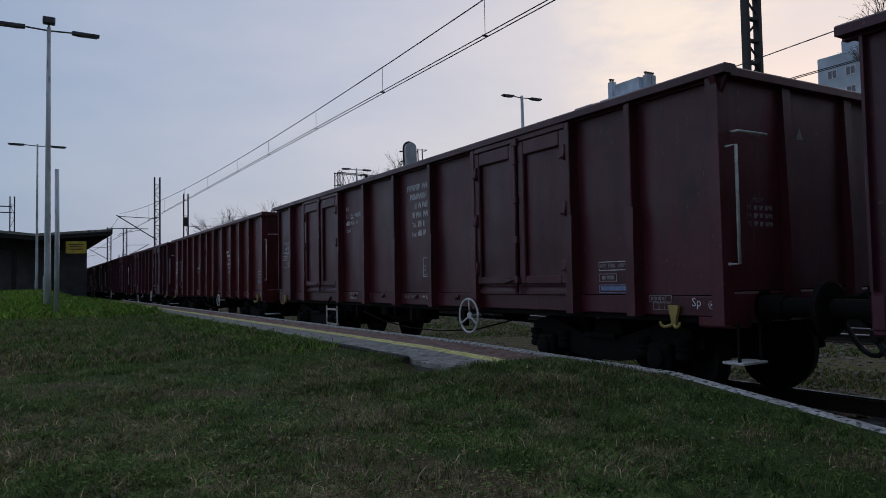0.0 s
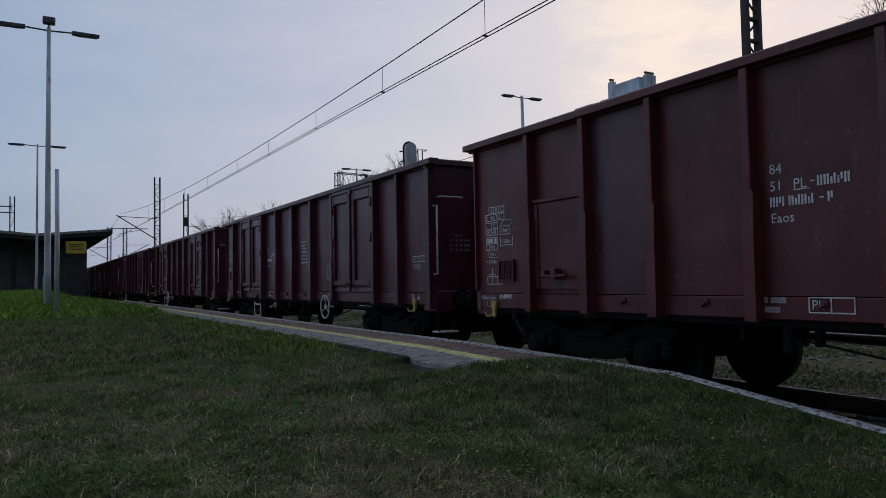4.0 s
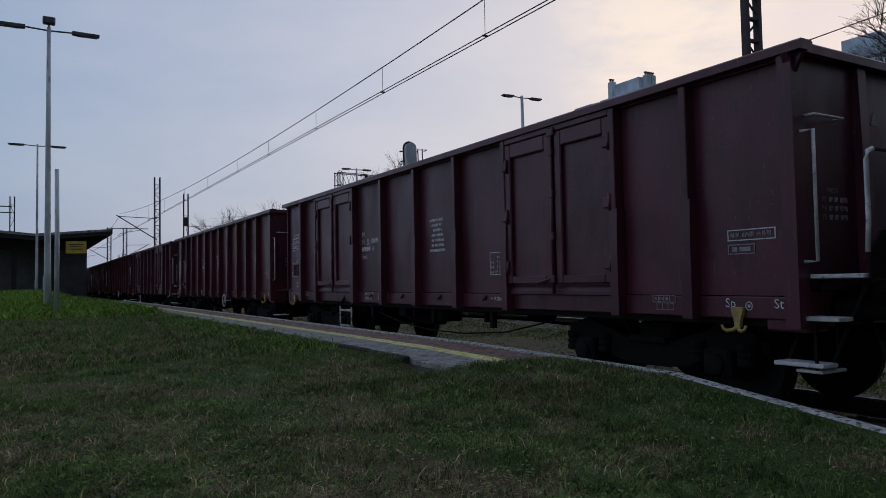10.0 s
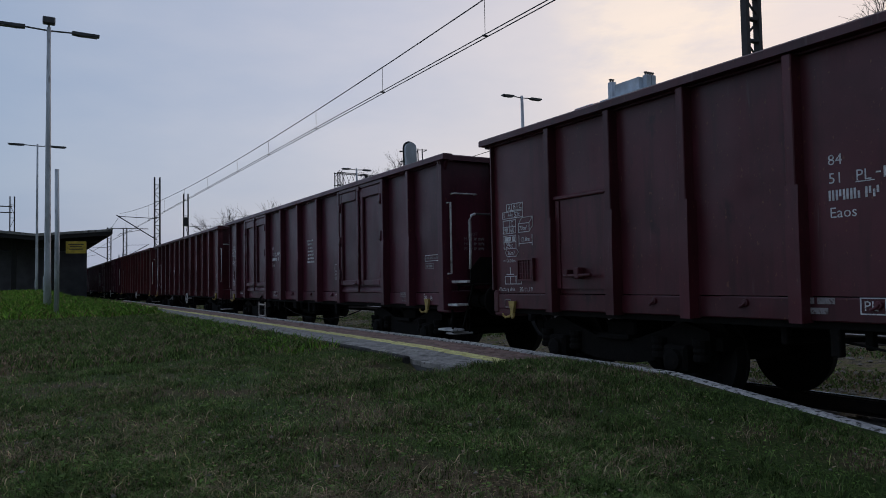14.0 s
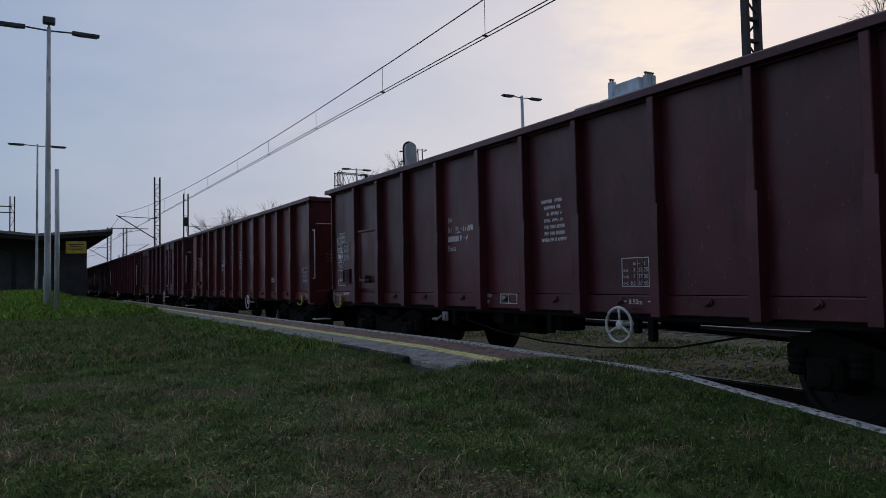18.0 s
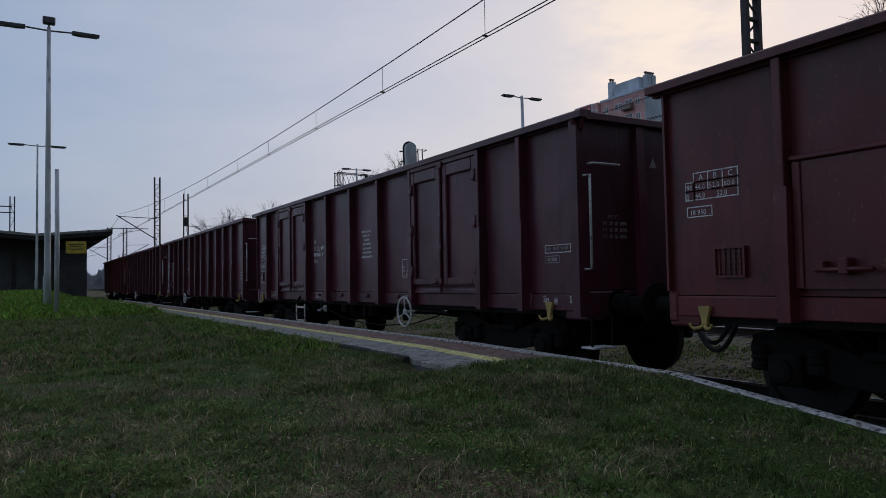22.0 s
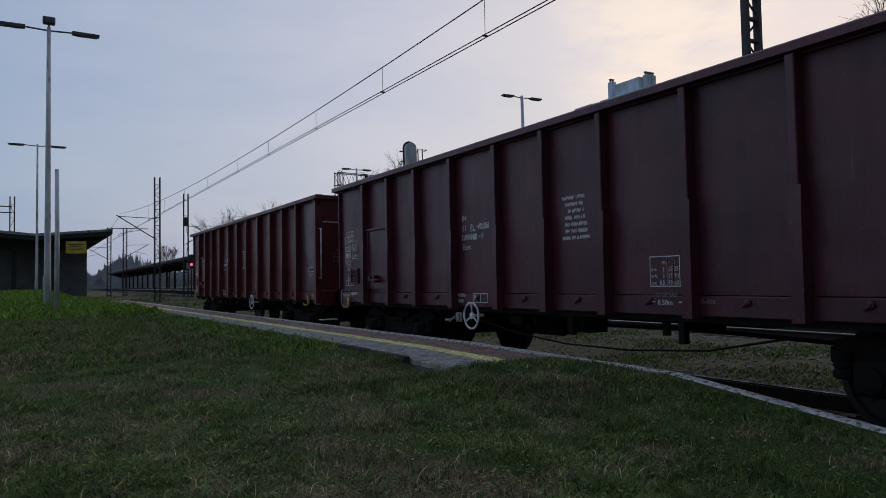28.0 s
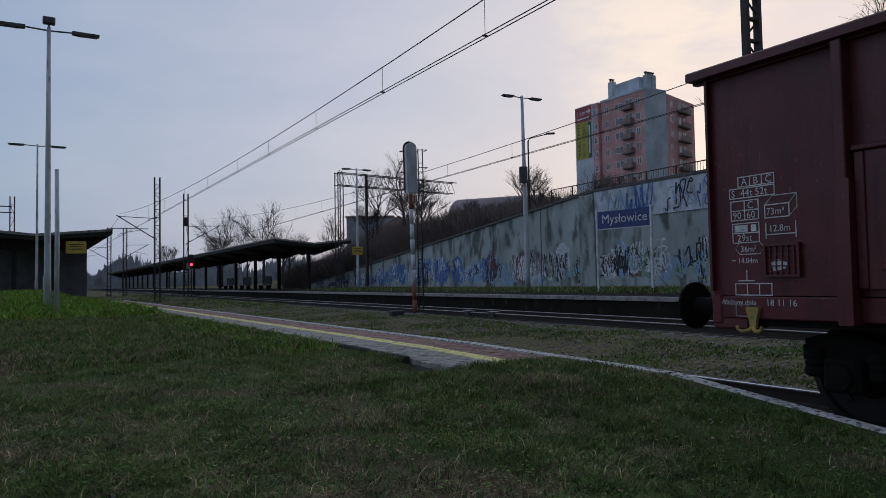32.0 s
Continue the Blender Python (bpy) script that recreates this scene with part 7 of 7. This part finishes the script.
# ---- grass: blades in their thousands ----
def blades(name, n, area, size, label, seed, keep=None, width=0.006, flat=0.9, level=None, mat=None):
    """n bent blades over area = (u0, u1, y0, y1), each of five points; keep(u, y) gives the odds that a spot grows."""
    r = np.random.RandomState(seed)
    u0, u1, y0, y1 = area
    got = []
    while len(got) < n:
        t = r.rand(4)
        u = u0 + (u1 - u0) * t[0]
        y = y0 + (y1 - y0) * t[1]
        if keep is None or t[2] < keep(u, y):
            got.append((u, y))
    pts = np.array([(ground_x(u, y), y, (ground_z(u, y) if level is None else level)) for u, y in got])
    tuft = np.array([0.5 + 0.5 * noise.noise((u * 1.7, y * 1.7, 9.0)) + 0.35 * noise.noise((u * 6, y * 6, 2.0)) for u, y in got])
    h = size * (0.35 + 0.9 * np.clip(tuft, 0, 1.2)) * (0.6 + 0.8 * r.rand(n))
    a = r.rand(n) * 2 * np.pi
    w = width * (0.6 + 0.8 * r.rand(n))
    lean = (0.4 + flat * r.rand(n)) * h
    b = a + r.uniform(-1, 1, n) * 1.2
    side = np.stack([np.cos(a), np.sin(a), np.zeros(n)], 1) * w[:, None]
    out = np.stack([-np.sin(b), np.cos(b), np.zeros(n)], 1) * lean[:, None]
    up = np.zeros((n, 3))
    up[:, 2] = h
    base = pts.copy()
    base[:, 2] -= 0.015
    mid = pts + up * 0.6 + out * 0.35
    tip = pts + up * (0.95 - 0.25 * r.rand(n))[:, None] + out
    v = np.stack([base - side, base + side, mid + side * 0.75, mid - side * 0.75, tip], 1).reshape(-1, 3)
    me = bpy.data.meshes.new(name)
    me.vertices.add(5 * n)
    me.vertices.foreach_set("co", v.astype(np.float32).ravel())
    k = np.arange(n)[:, None] * 5
    tri = np.concatenate([k + [0, 1, 2], k + [0, 2, 3], k + [3, 2, 4]], 1).ravel()
    me.loops.add(len(tri))
    me.loops.foreach_set("vertex_index", tri.astype(np.int32))
    me.polygons.add(3 * n)
    me.polygons.foreach_set("loop_start", np.arange(0, 9 * n, 3, dtype=np.int32))
    me.update(calc_edges=True)
    me.materials.append(mat or M_GRASS)
    return tagged(new(name, me), label, "grass", kind="stuff")


def grass_material(name, green, dead, odds):
    """Blades in two families, green and dead, that share the ground in patches; odds: how much is dead on the whole."""
    m = bpy.data.materials.new(name)
    m.use_nodes = True
    n, l = m.node_tree.nodes, m.node_tree.links
    b = n["Principled BSDF"]
    b.inputs["Roughness"].default_value = 0.75
    b.inputs["Specular IOR Level"].default_value = 0.12
    geo = n.new("ShaderNodeNewGeometry")
    tc = n.new("ShaderNodeTexCoord")

    def family(col):
        r = n.new("ShaderNodeValToRGB")
        e = r.color_ramp.elements
        e[0].position, e[0].color = 0.0, (*[c * 0.45 for c in col], 1)
        e[1].position, e[1].color = 1.0, (*[c * v for c, v in zip(col, (2.0, 1.7, 1.9))], 1)
        e.new(0.5).color = (*col, 1)
        e.new(0.8).color = (*[c * 1.3 for c in col], 1)
        mul7 = n.new("ShaderNodeMath")
        mul7.operation = "FRACT"
        big = n.new("ShaderNodeMath")
        big.operation = "MULTIPLY"
        big.inputs[1].default_value = 17.0
        l.new(geo.outputs["Random Per Island"], big.inputs[0])
        l.new(big.outputs[0], mul7.inputs[0])
        l.new(mul7.outputs[0], r.inputs[0])
        return r.outputs[0]

    def patch(scale, lo, hi, to):
        t = n.new("ShaderNodeTexNoise")
        t.inputs["Scale"].default_value, t.inputs["Detail"].default_value = scale, 5
        l.new(tc.outputs["Object"], t.inputs["Vector"])
        r = n.new("ShaderNodeMapRange")
        r.inputs["From Min"].default_value, r.inputs["From Max"].default_value, r.inputs["To Max"].default_value = lo, hi, to
        l.new(t.outputs[0], r.inputs["Value"])
        return r.outputs[0]
    # a blade is dead where its own lot falls below the odds of its patch
    share = n.new("ShaderNodeMath")
    share.operation = "ADD"
    l.new(patch(1.1, 0.40, 0.64, 0.75 * odds), share.inputs[0])
    l.new(patch(4.5, 0.45, 0.65, 0.5 * odds), share.inputs[1])
    less = n.new("ShaderNodeMath")
    less.operation = "LESS_THAN"
    l.new(geo.outputs["Random Per Island"], less.inputs[0])
    l.new(share.outputs[0], less.inputs[1])
    mix = n.new("ShaderNodeMixRGB")
    l.new(less.outputs[0], mix.inputs[0])
    l.new(family(green), mix.inputs[1])
    l.new(family(dead), mix.inputs[2])
    # tone of the whole patch
    tone = n.new("ShaderNodeHueSaturation")
    va = n.new("ShaderNodeMath")
    va.operation = "ADD"
    va.inputs[1].default_value = 0.50
    fleck = n.new("ShaderNodeMath")
    fleck.operation = "ADD"
    l.new(patch(2.2, 0.34, 0.66, 0.55), fleck.inputs[0])
    l.new(patch(11.0, 0.38, 0.62, 0.55), fleck.inputs[1])
    l.new(fleck.outputs[0], va.inputs[0])
    l.new(va.outputs[0], tone.inputs["Value"])
    l.new(mix.outputs[0], tone.inputs["Color"])
    l.new(tone.outputs[0], b.inputs["Base Color"])
    tr = n.new("ShaderNodeBsdfTranslucent")
    l.new(tone.outputs[0], tr.inputs["Color"])
    mx = n.new("ShaderNodeMixShader")
    mx.inputs[0].default_value = 0.25
    l.new(b.outputs[0], mx.inputs[1])
    l.new(tr.outputs[0], mx.inputs[2])
    l.new(mx.outputs[0], n["Material Output"].inputs["Surface"])
    return m


M_GRASS = grass_material("short_spring_grass", (0.120, 0.184, 0.052), (0.245, 0.192, 0.120), 0.60)
M_STRAW = grass_material("dry_straw", (0.24, 0.25, 0.09), (0.46, 0.38, 0.22), 1.0)
M_LUSH = grass_material("lush_grass", (0.135, 0.26, 0.034), (0.25, 0.22, 0.08), 0.35)


def near_odds(u, y):
    if u > 3.52 and y > 6.12 + 0.12 * math.sin(u * 9.0):
        return 0.0
    if u > 4.93:
        return 0.0
    d = math.hypot(u, y)
    return min(1.0, (3.2 / max(d, 2.0)) ** 1.3) * (0.12 + 0.88 * smooth(0.5 + 1.3 * noise.noise((u * 0.9, y * 0.9, 5.0)) + 0.9 * noise.noise((u * 3.5, y * 3.5, 7.0))))


blades("grass", 290000, (-2.2, 4.9, 1.0, 9.0), 0.046, "short patchy spring grass with dry straw", 1, near_odds, 0.0030, flat=1.9)
blades("grass", 36000, (-9.0, 4.4, -9.0, 1.0), 0.07, "short patchy grass on the open side", 9, None, 0.009, flat=1.6)
blades("grass", 16000, (-9.0, -2.2, 1.0, 9.0), 0.07, "short patchy grass away from the platform", 10, None, 0.009, flat=1.6)
blades("grass", 6500, (-2.2, 4.6, 1.2, 8.0), 0.075, "scattered longer stalks and straw", 8, near_odds, 0.0028, flat=1.2, mat=M_STRAW)
blades("grass", 26000, (-2.2, 4.8, 1.2, 9.0), 0.020, "pale dry bits of old grass lying flat", 12, near_odds, 0.0022, flat=3.2, mat=M_STRAW)
blades("grass", 12000, (1.6, 4.95, 3.6, 6.4), 0.075, "longer tufts at the end of the paving", 5, lambda u, y: near_odds(u, y) * smooth((u - 1.6) / 1.8) * smooth((y - 3.6) / 1.6), 0.0042)
blades("grass", 60000, (-2.6, 3.5, 9.0, 22.0), 0.11, "short patchy grass beside the platform", 2, None, 0.009)
blades("grass", 60000, (-5.0, 3.5, 22.0, 60.0), 0.26, "lush green grass on the low bank", 3, None, 0.02, mat=M_LUSH)
blades("grass", 3400, (2.75, 3.52, 8.6, 24.0), 0.13, "grass tufts against the inner kerb", 4, None, 0.008, mat=M_LUSH)
blades("grass", 46000, (8.5, 12.2, 1.0, 45.0), 0.060, "thin grass between the two tracks", 6, lambda u, y: smooth(0.5 + 1.6 * noise.noise((u * 0.8, y * 0.5, 3.0))), 0.012)
blades("grass", 16000, (EDGE2 + 3.0, WALL2 - 0.1, 12.0, 58.0), 0.22, "green grass at the foot of the retaining wall", 7, lambda u, y: 0.25 + 0.75 * smooth((u - EDGE2 - 4.5) / 3), 0.02, level=PLAT2, mat=M_GRASS)


# ---- stones, sleepers ----
def stones(name, n, area, size, label, seed, lift=0.0):
    r = random.Random(seed)
    g = Geo()
    for _ in range(n):
        u, y = r.uniform(area[0], area[1]), r.uniform(area[2], area[3])
        s = size * r.uniform(0.5, 1.4)
        c = Vector((ground_x(u, y), y, ground_z(u, y) + s * 0.25 + lift))
        vs = [c + Vector((x * s * r.uniform(0.6, 1.2), yy * s * r.uniform(0.6, 1.2), z * s * r.uniform(0.4, 0.8))) for x, yy, z in ((1, 0, 0), (0, 1, 0), (-1, 0, 0), (0, -1, 0), (0.2, 0.1, 1), (0, 0, -0.6))]
        g.add(vs, [(0, 1, 4), (1, 2, 4), (2, 3, 4), (3, 0, 4), (1, 0, 5), (2, 1, 5), (3, 2, 5), (0, 3, 5)])
    return thing(name, g, M_STONE, label, "stones", kind="stuff")


stones("ballast", 9000, (5.2, 8.9, -1.0, 22.0), 0.032, "dark track ballast stones", 41)
stones("ballast", 6500, (8.6, 13.4, 1.0, 40.0), 0.04, "loose stones between the tracks", 42)
stones("ballast", 2600, (8.6, 13.6, 40.0, 100.0), 0.07, "dark stones between the tracks farther off", 46)
blades("grass", 9000, (8.4, 12.4, 42.0, 110.0), 0.16, "rough grass and weeds between the tracks", 47, lambda u, y: smooth(0.4 + 1.8 * noise.noise((u * 0.5, y * 0.2, 3.0))), 0.035)
stones("gravel", 260, (-1.5, 4.6, 1.5, 8.0), 0.014, "pale pebbles in the grass", 43, 0.02)


def dry_leaves(n, seed):
    r = random.Random(seed)
    g = Geo()
    for _ in range(n):
        u, y = r.uniform(-1.8, 4.6), r.uniform(1.4, 9.0)
        if u > 3.4 and y > 5.6:
            continue
        a, s = r.uniform(0, 6.28), r.uniform(0.006, 0.018)
        c = Vector((u, y, ground_z(u, y) + r.uniform(0.012, 0.035)))
        p, q = Vector((math.cos(a), math.sin(a), r.uniform(-0.5, 0.5))) * s, Vector((-math.sin(a), math.cos(a), r.uniform(-0.5, 0.5))) * s * 0.6
        g.add([c - p, c - q, c + p, c + q], [(0, 1, 2, 3)])
    thing("dry_leaves", g, M_LEAF, "small tan dry leaves and litter in the grass", "leaves", kind="stuff")


M_LEAF = material("dry_leaf", (0.32, 0.24, 0.15), 0.9, scale=30, fine=200, bump=0)
dry_leaves(1500, 44)


def ground_leaves(n, seed):
    """Small round leaves of clover and moss cushions between the blades."""
    r = random.Random(seed)
    g = Geo()
    while n:
        d = 1.6 + 7.4 * r.random() ** 1.6
        a = radians(r.uniform(-8, 72))
        u, y = d * math.sin(a), d * math.cos(a)
        if near_odds(u, y) <= 0 or noise.noise((u * 2.1, y * 2.1, 12.0)) < -0.12:
            continue
        n -= 1
        b, s = r.uniform(0, 6.28), r.uniform(0.005, 0.013)
        c = Vector((u, y, ground_z(u, y) + r.uniform(0.015, 0.04)))
        p = Vector((math.cos(b), math.sin(b), r.uniform(-0.4, 0.4))) * s
        q = Vector((-math.sin(b), math.cos(b), r.uniform(-0.4, 0.4))) * s * 0.8
        g.add([c - p, c - q, c + p, c + q], [(0, 1, 2, 3)])
    thing("ground_cover", g, M_CLOVER, "low clover and moss leaves among the grass", "leaves", kind="stuff")


M_CLOVER = grass_material("clover_leaf", (0.128, 0.21, 0.050), (0.24, 0.175, 0.10), 0.6)
ground_leaves(22000, 45)


def sleepers():
    me = shared("sleeper", lambda: Geo().prism([(-1.25, -0.36), (1.25, -0.36), (1.25, -0.19), (1.1, -0.175), (-1.1, -0.175), (-1.25, -0.19)], 1, -0.13, 0.13).mesh("sleeper", M_SLEEPER))
    for i in range(60):
        s = tagged(new("sleeper", me), "concrete sleeper half sunk in ballast", "sleeper", "sleepers")
        s.matrix_basis = pose(TRACK, -4.0 + 0.62 * i, 0)
    for i in range(70):
        y = 3.0 + 0.62 * i
        s = tagged(new("sleeper", me), "concrete sleeper half sunk in ballast", "sleeper", "sleepers")
        s.matrix_basis = pose(EDGE2 - 1.7 + bend(y), y, RAIL2 - 0.03, 0, 0, -1.7)


sleepers()


def track_box(x, y, z, label):
    b = tagged(new("track_box"), label, "box", "trackside boxes")
    b.matrix_basis = pose(x, y, z, 0, 0, -8)
    part("case", Geo().box((-0.12, -0.2, -0.25), (0.12, 0.2, 0.10), 0.03), M_DARKMET, b)
    part("lid", Geo().box((-0.13, -0.22, 0.102), (0.13, 0.22, 0.125), 0.01), M_PLATE, b)


track_box(13.55, 21.4, 0.12, "dark trackside junction box beside the rail")
track_box(13.5, 19.8, 0.12, "dark trackside junction box beside the rail")

# ---- paving blocks of platform one ----
def paving():
    rnd = random.Random(5)
    slab = SLAB
    rest = {"g": Geo(), "r": Geo(), "y": Geo()}
    meshes = {k: Geo().box((-0.048, -0.097, -0.06), (0.048, 0.097, 0.0), 0.006).mesh("paving_block", m) for k, m in (("g", M_PAVER), ("r", M_PAVRED), ("y", M_LINE))}
    cols = [(3.665 + 0.1 * i, "g") for i in range(6)] + [(4.275, "y"), (4.375, "y")] + [(4.48 + 0.1 * i, "r") for i in range(5)]
    for ci, (x, k) in enumerate(cols):
        if x > 4.93:
            continue
        y = 6.2 + (0.1 if ci % 2 else 0)
        while y < 45.8:
            z = kerb_top(y) - 0.002 + rnd.uniform(-0.005, 0.003)
            if y < 9.2:
                part("paving_block", meshes[k], None, slab, m=pose(x, y, z, rnd.uniform(-0.6, 0.6), rnd.uniform(-0.6, 0.6), 0))
            else:
                rest[k].box((x - 0.048, y - 0.097, z - 0.05), (x + 0.048, y + 0.097, z))
            y += 0.2
    for k, m in (("g", M_PAVER), ("r", M_PAVRED), ("y", M_LINE)):
        tagged(part("paving_blocks", rest[k], m, slab), kind="stuff")


paving()

# ---- motion ----
FIRST = 10.31          # where the middle of wagon one stands at the start, but for SLIP
# The train rolls at 5.653 m/s; SLIP is how far it runs ahead of that (metres) as it surges and slackens.
SLIP = [(0, -0.26), (2, -0.17), (3.5, -0.07), (5.5, 0.11), (7, 0.16), (9, 0.13), (10.5, 0.05), (12, 0.03), (14, 0.01), (15.3, -0.10), (16.6, -0.19), (18.4, -0.20), (20, -0.16), (22, -0.13), (24, -0.20), (25.5, -0.15), (28, -0.19), (30, -0.09), (32, 0.0)]


def travel(t):
    """Metres that the train has run by t seconds."""
    return 5.653 * t + float(np.interp(t, [a for a, _ in SLIP], [b for _, b in SLIP]))


def motions():
    for i, w in enumerate(WAGONS):
        walk(w, [(t, pose(TRACK, FIRST + 14.04 * (i - 1) - travel(t), RAIL1)) for t, _ in SLIP])
    for ws, a, start in WHEELSETS:
        walk(ws, [(q / 10, pose(0, a, 0.455, start + math.degrees(travel(q / 10) / 0.455))) for q in range(321)])


motions()
